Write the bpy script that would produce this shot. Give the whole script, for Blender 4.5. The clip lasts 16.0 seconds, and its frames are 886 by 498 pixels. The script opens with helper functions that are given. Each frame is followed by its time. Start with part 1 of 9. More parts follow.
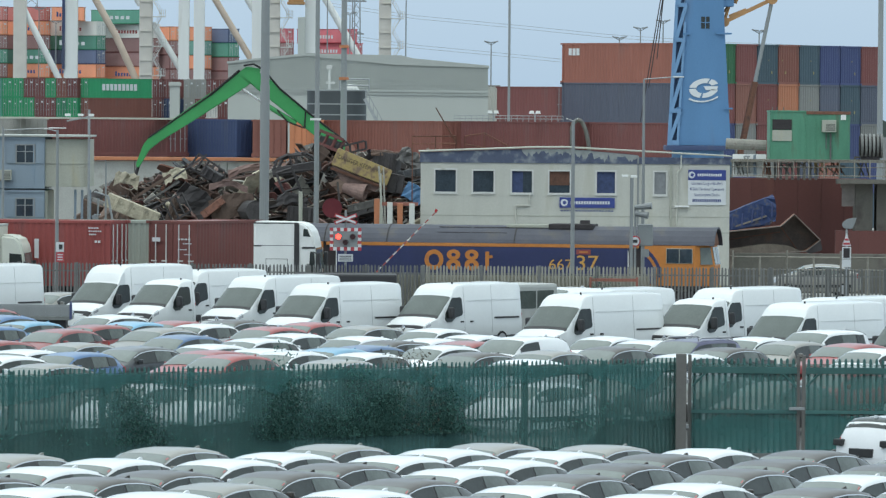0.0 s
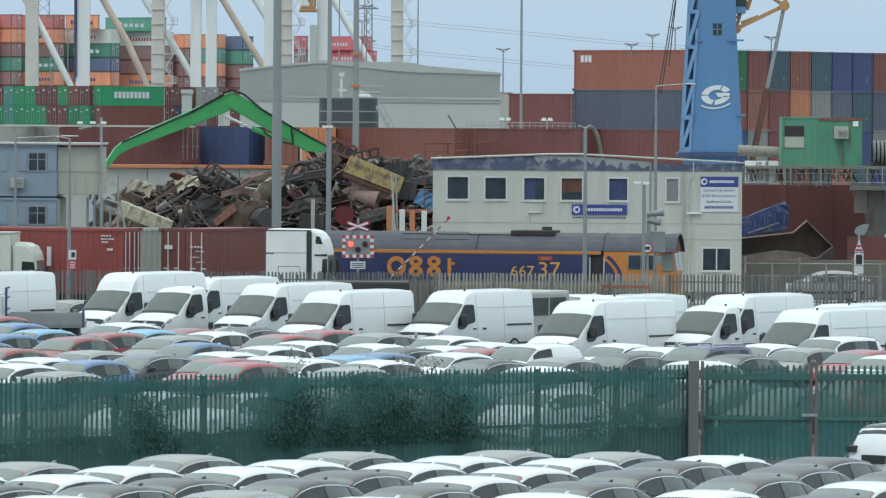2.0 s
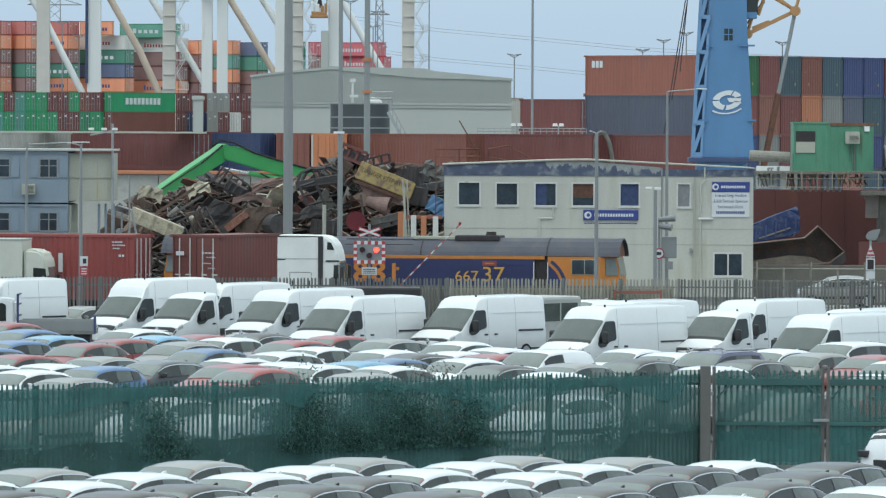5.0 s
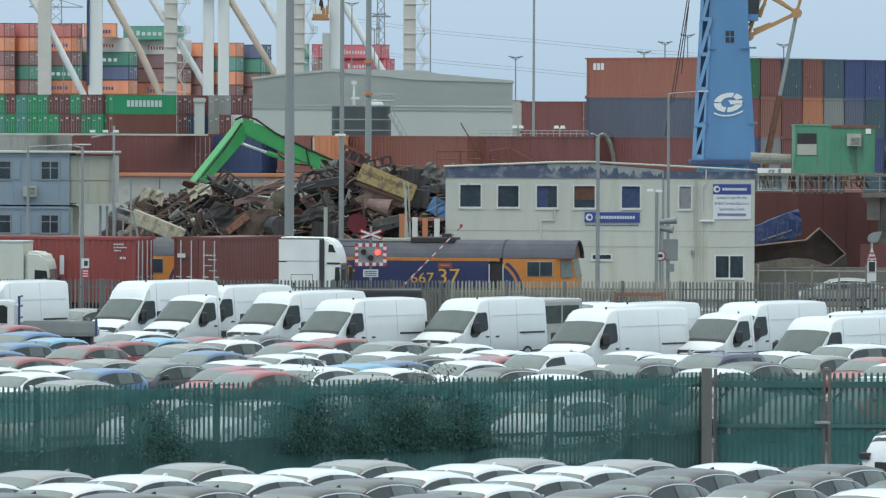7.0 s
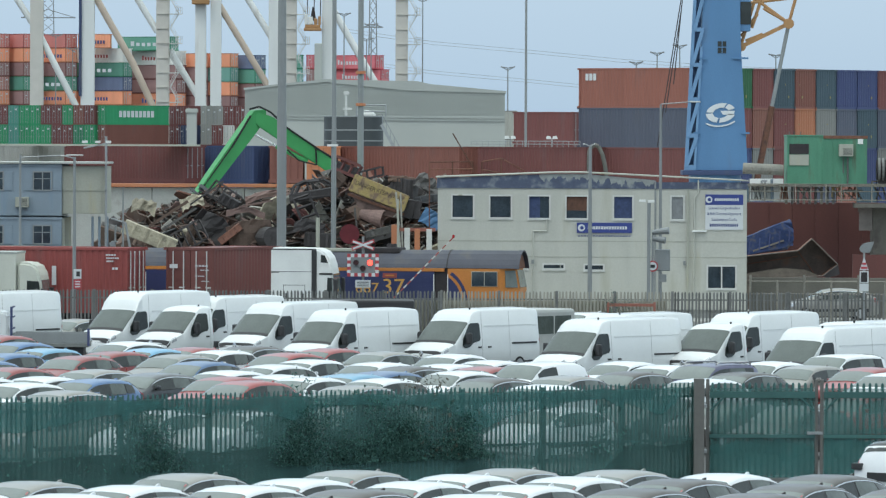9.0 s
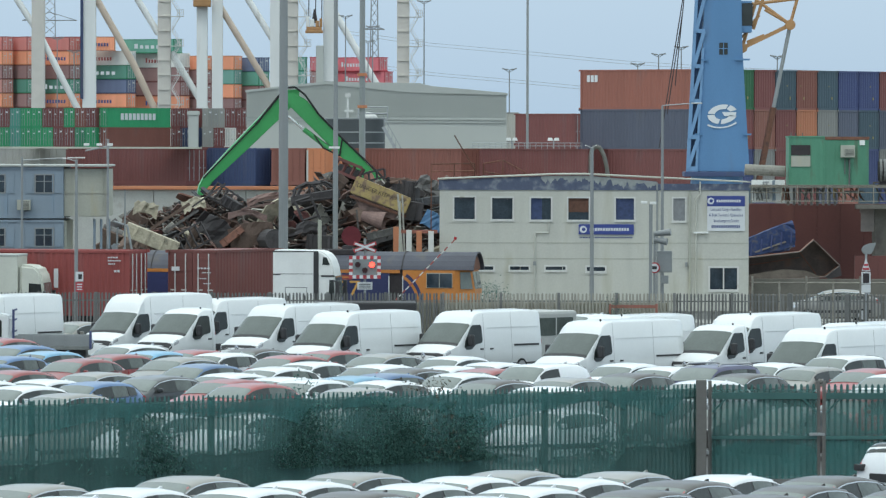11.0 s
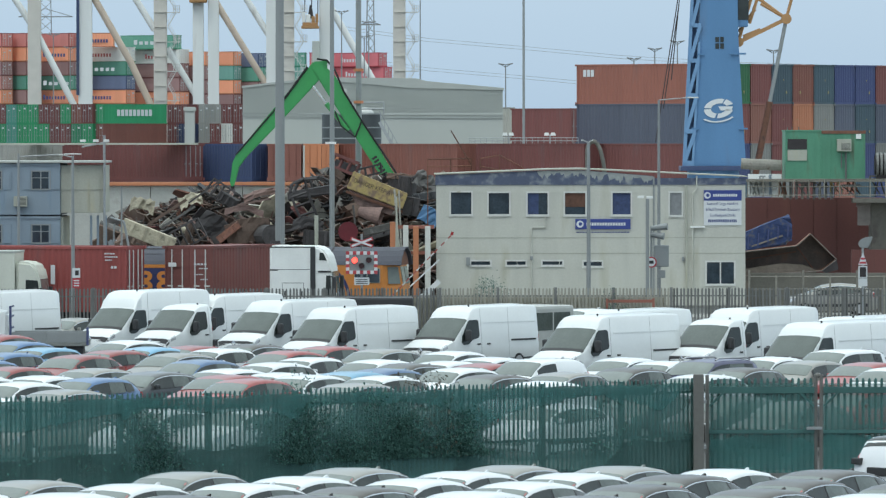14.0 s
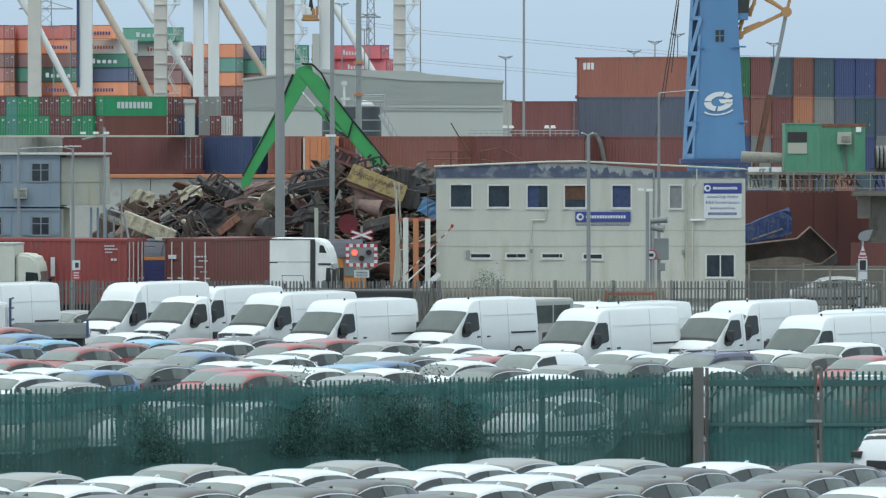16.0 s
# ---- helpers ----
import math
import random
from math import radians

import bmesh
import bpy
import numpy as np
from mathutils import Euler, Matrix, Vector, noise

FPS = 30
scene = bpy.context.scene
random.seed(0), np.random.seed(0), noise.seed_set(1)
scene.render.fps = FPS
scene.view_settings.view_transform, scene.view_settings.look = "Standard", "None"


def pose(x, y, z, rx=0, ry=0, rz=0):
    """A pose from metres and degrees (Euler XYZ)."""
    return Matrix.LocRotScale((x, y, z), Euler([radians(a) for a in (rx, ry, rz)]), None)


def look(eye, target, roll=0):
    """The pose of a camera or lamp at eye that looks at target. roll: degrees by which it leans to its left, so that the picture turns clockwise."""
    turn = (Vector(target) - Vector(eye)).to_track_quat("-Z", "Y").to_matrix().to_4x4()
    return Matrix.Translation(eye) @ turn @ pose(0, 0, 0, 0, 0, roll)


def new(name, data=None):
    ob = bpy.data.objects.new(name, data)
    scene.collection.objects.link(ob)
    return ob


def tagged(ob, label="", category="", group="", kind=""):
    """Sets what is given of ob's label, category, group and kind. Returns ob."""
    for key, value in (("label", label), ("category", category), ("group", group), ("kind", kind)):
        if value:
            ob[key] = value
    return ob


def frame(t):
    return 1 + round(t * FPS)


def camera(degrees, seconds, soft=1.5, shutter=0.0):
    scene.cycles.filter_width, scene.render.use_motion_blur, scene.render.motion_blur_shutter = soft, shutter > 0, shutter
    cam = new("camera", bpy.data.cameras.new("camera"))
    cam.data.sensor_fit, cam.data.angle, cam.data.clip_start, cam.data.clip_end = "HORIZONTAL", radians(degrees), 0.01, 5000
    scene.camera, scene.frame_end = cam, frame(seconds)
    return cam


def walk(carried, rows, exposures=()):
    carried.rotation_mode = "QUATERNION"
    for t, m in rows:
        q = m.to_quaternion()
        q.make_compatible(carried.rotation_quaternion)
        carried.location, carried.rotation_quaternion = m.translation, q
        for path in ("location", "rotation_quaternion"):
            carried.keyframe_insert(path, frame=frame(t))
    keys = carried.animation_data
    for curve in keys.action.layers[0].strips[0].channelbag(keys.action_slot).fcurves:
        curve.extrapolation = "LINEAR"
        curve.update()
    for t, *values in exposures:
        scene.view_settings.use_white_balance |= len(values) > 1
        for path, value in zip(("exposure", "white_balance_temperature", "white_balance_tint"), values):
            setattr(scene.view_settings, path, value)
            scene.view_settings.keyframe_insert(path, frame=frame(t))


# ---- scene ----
# ---------------------------------------------------------------- camera
EYE = Vector((0.0, 0.0, 9.1))
cam = camera(7.8, 16.0, soft=1.3)
# seconds, turn to the right, downward tilt, roll (degrees)
AIM = [
    (0, 0.1424, 1.2154, 0.4436),
    (0.5, 0.1054, 1.2060, 0.4585),
    (1, 0.1418, 1.1772, 0.4476),
    (1.5, 0.1093, 1.1759, 0.3753),
    (2, 0.0328, 1.1529, 0.3457),
    (2.5, -0.0277, 1.1537, 0.3399),
    (3, -0.0264, 1.1626, 0.3544),
    (3.5, -0.0503, 1.1623, 0.3230),
    (4, -0.0502, 1.1070, 0.2895),
    (6.5, -0.0949, 1.0986, 0.2193),
    (7, -0.0803, 1.0832, 0.2501),
    (7.5, -0.0870, 1.0648, 0.2214),
    (8, -0.0935, 1.0514, 0.2381),
    (8.5, -0.0535, 1.0268, 0.1992),
    (9, -0.0122, 0.9902, 0.2347),
    (11.5, -0.0161, 0.9659, 0.0877),
    (12, 0.0179, 0.9475, 0.0841),
    (12.5, 0.0718, 0.9246, 0.0884),
    (13, 0.0617, 0.9309, -0.0238),
    (13.5, 0.0149, 0.9779, -0.0622),
    (14, -0.0004, 1.0160, -0.0642),
    (14.5, -0.0154, 1.0309, -0.0357),
    (15, -0.0155, 1.0543, -0.0351),
    (15.5, -0.0123, 1.0643, 0.0297),
    (16, 0.0000, 1.0810, 0.0000),
]


def aim(turn, tilt, roll):
    a, b = radians(turn), radians(tilt)
    way = Vector((math.sin(a) * math.cos(b), math.cos(a) * math.cos(b), -math.sin(b)))
    return look(EYE, EYE + way * 100, roll)


walk(cam, [(t, aim(a, b, c)) for t, a, b, c in AIM])

# ---------------------------------------------------------------- light: bright overcast
SUN_ELEV, SUN_TURN = radians(55), radians(215)
world = bpy.data.worlds.new("sky")
scene.world = world
world.use_nodes = True
wn, wl = world.node_tree.nodes, world.node_tree.links
sky = wn.new("ShaderNodeTexSky")
sky.sky_type, sky.sun_disc = "NISHITA", False
sky.sun_elevation, sky.sun_rotation = SUN_ELEV, SUN_TURN
sky.air_density, sky.dust_density = 1.0, 1.5
cloud = wn.new("ShaderNodeMix")
cloud.data_type = "RGBA"
cloud.inputs["Factor"].default_value = 0.72
cloud.inputs["B"].default_value = (5.35, 7.4, 9.6, 1)
wl.new(sky.outputs["Color"], cloud.inputs["A"])
# an overcast dome: three times as bright overhead as at the horizon
way_up, split, dome = wn.new("ShaderNodeTexCoord"), wn.new("ShaderNodeSeparateXYZ"), wn.new("ShaderNodeMix")
dome.data_type = "RGBA"
dome.inputs["B"].default_value = (15.95, 18.2, 18.15, 1)
wl.new(way_up.outputs["Generated"], split.inputs["Vector"])
wl.new(split.outputs["Z"], dome.inputs["Factor"])
wl.new(cloud.outputs["Result"], dome.inputs["A"])
wl.new(dome.outputs["Result"], wn["Background"].inputs["Color"])
wn["Background"].inputs["Strength"].default_value = 0.10
lamp = bpy.data.lights.new("sun", "SUN")
lamp.energy, lamp.angle, lamp.color = 0.55, radians(20), (1.0, 0.97, 0.92)
sun = new("sun", lamp)
sun_way = Vector((math.sin(SUN_TURN) * math.cos(SUN_ELEV), math.cos(SUN_TURN) * math.cos(SUN_ELEV), math.sin(SUN_ELEV)))
sun.matrix_basis = look(sun_way * 50, (0, 0, 0))
scene.view_settings.exposure = 0.0


# ---------------------------------------------------------------- materials
def mat(name, color, rough=0.6, metal=0.0, spots=0.12, size=0.6, grime=None, grime_at=0.6, bump=0.0, fine=12.0,
        vary=0.0, coat=0.0, spec=0.5, streaks=False):
    """Two scales of variation over a base colour: broad stains and fine grain, with relief and a spread per object."""
    m = bpy.data.materials.new(name)
    m.use_nodes = True
    n, l = m.node_tree.nodes, m.node_tree.links
    p = n["Principled BSDF"]
    p.inputs["Roughness"].default_value, p.inputs["Metallic"].default_value = rough, metal
    p.inputs["Coat Weight"].default_value, p.inputs["Specular IOR Level"].default_value = coat, spec
    co = n.new("ShaderNodeTexCoord")
    mp = n.new("ShaderNodeMapping")
    mp.inputs["Scale"].default_value = (1, 1, 0.18) if streaks else (1, 1, 1)
    l.new(co.outputs["Object"], mp.inputs["Vector"])
    big, small = n.new("ShaderNodeTexNoise"), n.new("ShaderNodeTexNoise")
    big.inputs["Scale"].default_value, big.inputs["Detail"].default_value = 1 / size, 5
    small.inputs["Scale"].default_value, small.inputs["Detail"].default_value = fine, 3
    l.new(mp.outputs["Vector"], big.inputs["Vector"])
    l.new(co.outputs["Object"], small.inputs["Vector"])
    mix = n.new("ShaderNodeMix")
    mix.data_type = "RGBA"
    c = Vector(color[:3])
    mix.inputs["A"].default_value = (*(c * (1 - spots)), 1)
    mix.inputs["B"].default_value = (*[min(1, v * (1 + spots)) for v in c], 1)
    add = n.new("ShaderNodeMath")
    add.operation = "MULTIPLY_ADD"
    l.new(small.outputs["Fac"], add.inputs[0])
    add.inputs[1].default_value = 0.5
    l.new(big.outputs["Fac"], add.inputs[2])
    rng = n.new("ShaderNodeMapRange")
    rng.inputs["From Min"].default_value, rng.inputs["From Max"].default_value = 0.45, 1.05
    l.new(add.outputs[0], rng.inputs["Value"])
    l.new(rng.outputs["Result"], mix.inputs["Factor"])
    out = mix.outputs["Result"]
    if grime:
        g = n.new("ShaderNodeMix")
        g.data_type = "RGBA"
        r2 = n.new("ShaderNodeMapRange")
        r2.inputs["From Min"].default_value, r2.inputs["From Max"].default_value = grime_at, grime_at + 0.16
        l.new(big.outputs["Fac"], r2.inputs["Value"])
        l.new(r2.outputs["Result"], g.inputs["Factor"])
        l.new(out, g.inputs["A"])
        g.inputs["B"].default_value = (*grime, 1)
        out = g.outputs["Result"]
    if vary:
        info, hsv, mr = n.new("ShaderNodeObjectInfo"), n.new("ShaderNodeHueSaturation"), n.new("ShaderNodeMapRange")
        mr.inputs["To Min"].default_value, mr.inputs["To Max"].default_value = 1 - vary, 1 + vary
        l.new(info.outputs["Random"], mr.inputs["Value"])
        l.new(mr.outputs["Result"], hsv.inputs["Value"])
        l.new(out, hsv.inputs["Color"])
        out = hsv.outputs["Color"]
    l.new(out, p.inputs["Base Color"])
    if bump:
        b = n.new("ShaderNodeBump")
        b.inputs["Strength"].default_value, b.inputs["Distance"].default_value = bump, 0.02
        l.new(add.outputs[0], b.inputs["Height"])
        l.new(b.outputs["Normal"], p.inputs["Normal"])
    return m


def glow(name, color, power):
    m = mat(name, color, 0.4)
    p = m.node_tree.nodes["Principled BSDF"]
    p.inputs["Emission Color"].default_value, p.inputs["Emission Strength"].default_value = (*color, 1), power
    return m


def net(name, color, cover):
    """Woven netting: threads that cover a share of the view."""
    m = mat(name, color, 0.9, spots=0.3, size=0.7)
    n, l = m.node_tree.nodes, m.node_tree.links
    clear, both = n.new("ShaderNodeBsdfTransparent"), n.new("ShaderNodeMixShader")
    both.inputs["Fac"].default_value = cover
    l.new(clear.outputs["BSDF"], both.inputs[1])
    l.new(n["Principled BSDF"].outputs["BSDF"], both.inputs[2])
    l.new(both.outputs["Shader"], n["Material Output"].inputs["Surface"])
    return m


NET_THIN = net("thin green netting", (0.078, 0.185, 0.172), 0.44)
NET_MID = net("green netting", (0.055, 0.185, 0.175), 0.42)
NET_THICK = net("doubled green netting", (0.05, 0.13, 0.12), 0.46)
CAR_PAINT = {
    "white": mat("white paint", (0.72, 0.735, 0.75), 0.28, spots=0.04, coat=0.5, vary=0.03),
    "silver": mat("silver paint", (0.27, 0.262, 0.24), 0.38, 0.3, spots=0.06, coat=0.5, vary=0.06),
    "grey": mat("grey paint", (0.062, 0.054, 0.048), 0.40, 0.2, spots=0.08, coat=0.35, vary=0.12),
    "dark": mat("dark grey paint", (0.045, 0.05, 0.055), 0.3, 0.2, spots=0.08, coat=0.6, vary=0.1),
    "red": mat("red paint", (0.27, 0.038, 0.036), 0.33, spots=0.08, coat=0.5, vary=0.15),
    "blue": mat("blue paint", (0.068, 0.15, 0.30), 0.33, 0.1, spots=0.08, coat=0.5, vary=0.15),
    "sky": mat("pale blue paint", (0.16, 0.36, 0.52), 0.33, 0.1, spots=0.08, coat=0.5, vary=0.1),
    "violet": mat("violet blue paint", (0.05, 0.05, 0.12), 0.33, 0.2, spots=0.08, coat=0.5),
}
VAN_SEAM = mat("grey door seam", (0.30, 0.31, 0.315), 0.6)
VAN_WHITE = mat("van white", (0.69, 0.71, 0.71), 0.3, spots=0.05, size=1.4, coat=0.4, vary=0.02)
GLASS = mat("dark tinted glass", (0.03, 0.036, 0.035), 0.08, spots=0.35, size=0.7, spec=0.4)
SCREEN = mat("windscreen glass", (0.165, 0.19, 0.178), 0.07, spots=0.14, size=0.8, spec=0.45)
VAN_SCREEN = mat("van windscreen glass", (0.095, 0.112, 0.104), 0.07, spots=0.15, size=0.9, spec=0.4)
REAR_GLASS = mat("pale tinted rear door glass", (0.072, 0.088, 0.08), 0.08, spots=0.4, size=0.5, spec=0.6)
PANE = mat("window pane glass", (0.03, 0.045, 0.06), 0.05, spots=0.5, size=0.7, spec=0.7)
RUBBER = mat("black rubber", (0.018, 0.018, 0.018), 0.85, spots=0.2, bump=0.2)
PLASTIC = mat("black plastic", (0.03, 0.03, 0.032), 0.55, spots=0.15)
ALLOY = mat("wheel alloy", (0.5, 0.5, 0.5), 0.35, 0.8)
CHROME = mat("chrome", (0.55, 0.56, 0.58), 0.22, 1.0, spots=0.05)
LAMP_RED = mat("red lens", (0.35, 0.02, 0.02), 0.2, spots=0.1)
LAMP_CLEAR = mat("clear lens", (0.55, 0.57, 0.6), 0.12, 0.4, spots=0.2)
WHITE = mat("white painted metal", (0.74, 0.75, 0.73), 0.5, spots=0.07, size=0.9, grime=(0.5, 0.48, 0.42), grime_at=0.66)
CLAD = mat("off-white cabin cladding", (0.475, 0.475, 0.425), 0.55, spots=0.12, size=0.9, grime=(0.40, 0.39, 0.32), grime_at=0.56,
           bump=0.08, streaks=True)
NAVY = mat("navy painted fascia", (0.072, 0.09, 0.145), 0.6, spots=0.25, size=0.5, grime=(0.22, 0.24, 0.26), grime_at=0.52)
FRAME = mat("aged white window frame", (0.56, 0.565, 0.54), 0.5, spots=0.12, size=0.5, grime=(0.40, 0.38, 0.32), grime_at=0.6)
BARE = mat("bare grey flaked board", (0.27, 0.29, 0.285), 0.8, spots=0.2, size=0.3, bump=0.2)
SIGN_BLUE = mat("blue sign board", (0.035, 0.055, 0.23), 0.4, spots=0.05)
SIGN_WHITE = mat("white sign board", (0.60, 0.62, 0.63), 0.45, spots=0.03)
INK = mat("dark blue sign lettering", (0.05, 0.07, 0.2), 0.5)
GALV = mat("galvanised steel", (0.33, 0.345, 0.35), 0.5, 0.45, spots=0.14, size=0.4, vary=0.08)
GREY_PAINT = mat("grey painted steel", (0.245, 0.26, 0.262), 0.5, 0.1, spots=0.08, size=0.7, streaks=True, grime=(0.22, 0.21, 0.19), grime_at=0.66)
FENCE_GREEN = mat("green fence paint", (0.042, 0.122, 0.114), 0.6, spots=0.18, size=0.5, vary=0.10)
FENCE_GREY = mat("weathered palisade steel", (0.17, 0.172, 0.165), 0.6, 0.35, spots=0.2, size=0.3, vary=0.22)
BEIGE = mat("beige profiled sheet", (0.34, 0.325, 0.265), 0.6, spots=0.12, size=0.8, streaks=True, grime=(0.25, 0.22, 0.17), grime_at=0.62)
DARK_CONCRETE = mat("dirty dark concrete", (0.13, 0.122, 0.105), 0.9, spots=0.25, size=1.2, grime=(0.07, 0.06, 0.055), grime_at=0.56, bump=0.25)
FENCE_BEIGE = mat("pale zinc palisade", (0.31, 0.30, 0.255), 0.65, 0.1, spots=0.15, size=0.4, vary=0.14, streaks=True)
POST_BROWN = mat("dull brown-grey post", (0.15, 0.145, 0.135), 0.6, 0.2, spots=0.15, size=0.5, streaks=True)
CONCRETE = mat("weathered concrete", (0.36, 0.36, 0.34), 0.9, spots=0.2, size=1.5, grime=(0.2, 0.19, 0.17), grime_at=0.58, bump=0.25)
ASPHALT = mat("worn asphalt", (0.075, 0.075, 0.073), 0.92, spots=0.25, size=4.0, bump=0.3, fine=30)
GRAVEL = mat("gravel ballast", (0.20, 0.185, 0.16), 0.95, spots=0.4, size=1.0, bump=0.8, fine=20)
RUST = mat("rusty steel", (0.16, 0.075, 0.05), 0.85, 0.2, spots=0.4, size=0.5, grime=(0.09, 0.05, 0.04), grime_at=0.52, bump=0.4, vary=0.3)
HULL = mat("oxide red steel wall", (0.115, 0.04, 0.035), 0.75, spots=0.2, size=2.0, grime=(0.17, 0.07, 0.05), grime_at=0.6, streaks=True)
HANDLER = mat("green machine paint", (0.04, 0.285, 0.08), 0.42, spots=0.12, size=1.2, coat=0.2)
STEEL = mat("polished hydraulic steel", (0.6, 0.6, 0.6), 0.25, 0.95)
CRANE_BLUE = mat("blue crane paint", (0.085, 0.20, 0.37), 0.5, spots=0.1, size=1.5, streaks=True, grime=(0.10, 0.17, 0.28), grime_at=0.6)
CRANE_PALE = mat("pale blue crane paint", (0.14, 0.265, 0.44), 0.5, spots=0.1, size=1.5)
CRANE_OCHRE = mat("ochre crane paint", (0.38, 0.205, 0.085), 0.5, spots=0.12, size=0.8)
CRANE_WHITE = mat("white crane paint", (0.72, 0.73, 0.71), 0.55, spots=0.08, size=2.5, streaks=True, grime=(0.5, 0.47, 0.42), grime_at=0.62)
CRANE_TAN = mat("tan primer paint", (0.53, 0.43, 0.345), 0.6, spots=0.12, size=2.0)
CRANE_PINK = mat("faded primer paint", (0.58, 0.55, 0.50), 0.6, spots=0.08, size=2.0)
LIVERY_BLUE = mat("deep blue livery", (0.022, 0.03, 0.10), 0.45, spots=0.15, size=0.9, coat=0.2, streaks=True)
LIVERY_ORANGE = mat("orange livery", (0.50, 0.185, 0.035), 0.5, spots=0.14, size=0.5, coat=0.15, grime=(0.36, 0.13, 0.04), grime_at=0.64)
LIVERY_AMBER = mat("amber numerals", (0.56, 0.31, 0.075), 0.5, spots=0.1, size=0.4)
LIVERY_ROOF = mat("grey-blue roof paint", (0.06, 0.063, 0.082), 0.65, spots=0.22, size=1.0, grime=(0.085, 0.08, 0.078), grime_at=0.57)
SOOT = mat("sooted steel", (0.035, 0.03, 0.032), 0.8, spots=0.3, size=0.4, bump=0.2)
CABIN_BLUE = mat("pale blue cabin paint", (0.215, 0.268, 0.318), 0.55, spots=0.08, size=1.0, streaks=True, grime=(0.19, 0.27, 0.36), grime_at=0.6)
CABIN_GREEN = mat("green cabin paint", (0.078, 0.24, 0.152), 0.55, spots=0.2, size=0.45, streaks=True, grime=(0.085, 0.10, 0.06), grime_at=0.57)
CREAM = mat("stained cream panel", (0.36, 0.365, 0.31), 0.6, spots=0.14, size=0.9, streaks=True, grime=(0.38, 0.35, 0.24), grime_at=0.58)
SHED = mat("grey profiled cladding", (0.455, 0.472, 0.438), 0.55, 0.05, spots=0.05, size=4.0, streaks=True)
SHED_ROOF = mat("pale roof sheeting", (0.40, 0.415, 0.39), 0.6, spots=0.1, size=3.0)
TANK = mat("black tank", (0.045, 0.052, 0.056), 0.5, spots=0.12, size=1.5)
HAZARD_RED = mat("reflective red", (0.42, 0.05, 0.06), 0.4, spots=0.06)
YELLOW = mat("worn yellow paint", (0.40, 0.30, 0.12), 0.7, spots=0.3, size=0.35, grime=(0.19, 0.13, 0.09), grime_at=0.46, bump=0.2)
LEAF = mat("dull green leaves", (0.052, 0.122, 0.102), 0.85, spots=0.3, size=0.4, vary=0.15, spec=0.2)
LEAF_DRY = mat("brown dry seed heads", (0.09, 0.082, 0.062), 0.8, spots=0.3, size=0.3)
STEM = mat("woody stems", (0.06, 0.05, 0.03), 0.8)
BOX = {k: mat(k + " container paint", c, 0.6, spots=0.12, size=1.4, streaks=True, vary=0.10,
              grime=tuple(v * 0.62 + 0.035 for v in c), grime_at=0.6) for k, c in {
    "maroon": (0.162, 0.054, 0.050), "brown": (0.205, 0.076, 0.057), "rust": (0.28, 0.105, 0.075), "orange": (0.47, 0.18, 0.085),
    "red": (0.255, 0.056, 0.05), "brick": (0.33, 0.085, 0.07), "green": (0.028, 0.20, 0.10), "teal": (0.07, 0.27, 0.21),
    "navy": (0.035, 0.055, 0.125), "blue": (0.045, 0.06, 0.15), "slate": (0.05, 0.082, 0.105), "grey": (0.30, 0.30, 0.28),
    "white": (0.62, 0.62, 0.58), "pink": (0.42, 0.06, 0.075), "evergreen": (0.025, 0.27, 0.115), "steel": (0.085, 0.095, 0.13),
    "salmon": (0.24, 0.10, 0.075), "olive": (0.30, 0.325, 0.28), "oxide": (0.15, 0.053, 0.048), "wine": (0.168, 0.058, 0.050), "forest": (0.03, 0.12, 0.055), "faded": (0.36, 0.14, 0.075), "dull": (0.19, 0.19, 0.18)}.items()}
# paint with distance haze mixed into its colour, for containers on the ship and beside the warehouse
PALE = {k: mat("hazed " + k + " container paint", tuple(v * 0.88 + 0.105 for v in c), 0.75, spots=0.10, size=2.0, streaks=True, vary=0.12) for k, c in {
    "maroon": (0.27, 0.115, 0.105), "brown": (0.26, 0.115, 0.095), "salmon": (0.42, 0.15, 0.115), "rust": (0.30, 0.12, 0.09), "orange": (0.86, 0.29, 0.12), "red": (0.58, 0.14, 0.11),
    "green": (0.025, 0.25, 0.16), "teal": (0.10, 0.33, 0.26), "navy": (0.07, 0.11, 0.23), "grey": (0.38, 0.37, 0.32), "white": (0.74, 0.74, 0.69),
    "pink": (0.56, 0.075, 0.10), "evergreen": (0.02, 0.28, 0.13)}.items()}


# ---------------------------------------------------------------- mesh helpers
def box(bm, x0, x1, y0, y1, z0, z1, bevel=0.0, m=None):
    """A box between the given planes, its edges rounded by bevel."""
    v = bmesh.ops.create_cube(bm, size=1.0)["verts"]
    t = Matrix.Translation(((x0 + x1) / 2, (y0 + y1) / 2, (z0 + z1) / 2)) @ Matrix.Diagonal((x1 - x0, y1 - y0, z1 - z0, 1))
    bmesh.ops.transform(bm, matrix=(m @ t if m else t), verts=v)
    if bevel:
        e = list({e for q in v for e in q.link_edges})
        bmesh.ops.bevel(bm, geom=e, offset=bevel, segments=2, profile=0.6, affect="EDGES")
    return bm


def rod(bm, a, b, r0, r1=None, seg=10, caps=True):
    """A round bar from a to b."""
    a, b = Vector(a), Vector(b)
    d = b - a
    m = Matrix.Translation((a + b) / 2) @ d.to_track_quat("Z", "Y").to_matrix().to_4x4()
    bmesh.ops.create_cone(bm, cap_ends=caps, segments=seg, radius1=r0, radius2=r0 if r1 is None else r1, depth=d.length, matrix=m)
    return bm


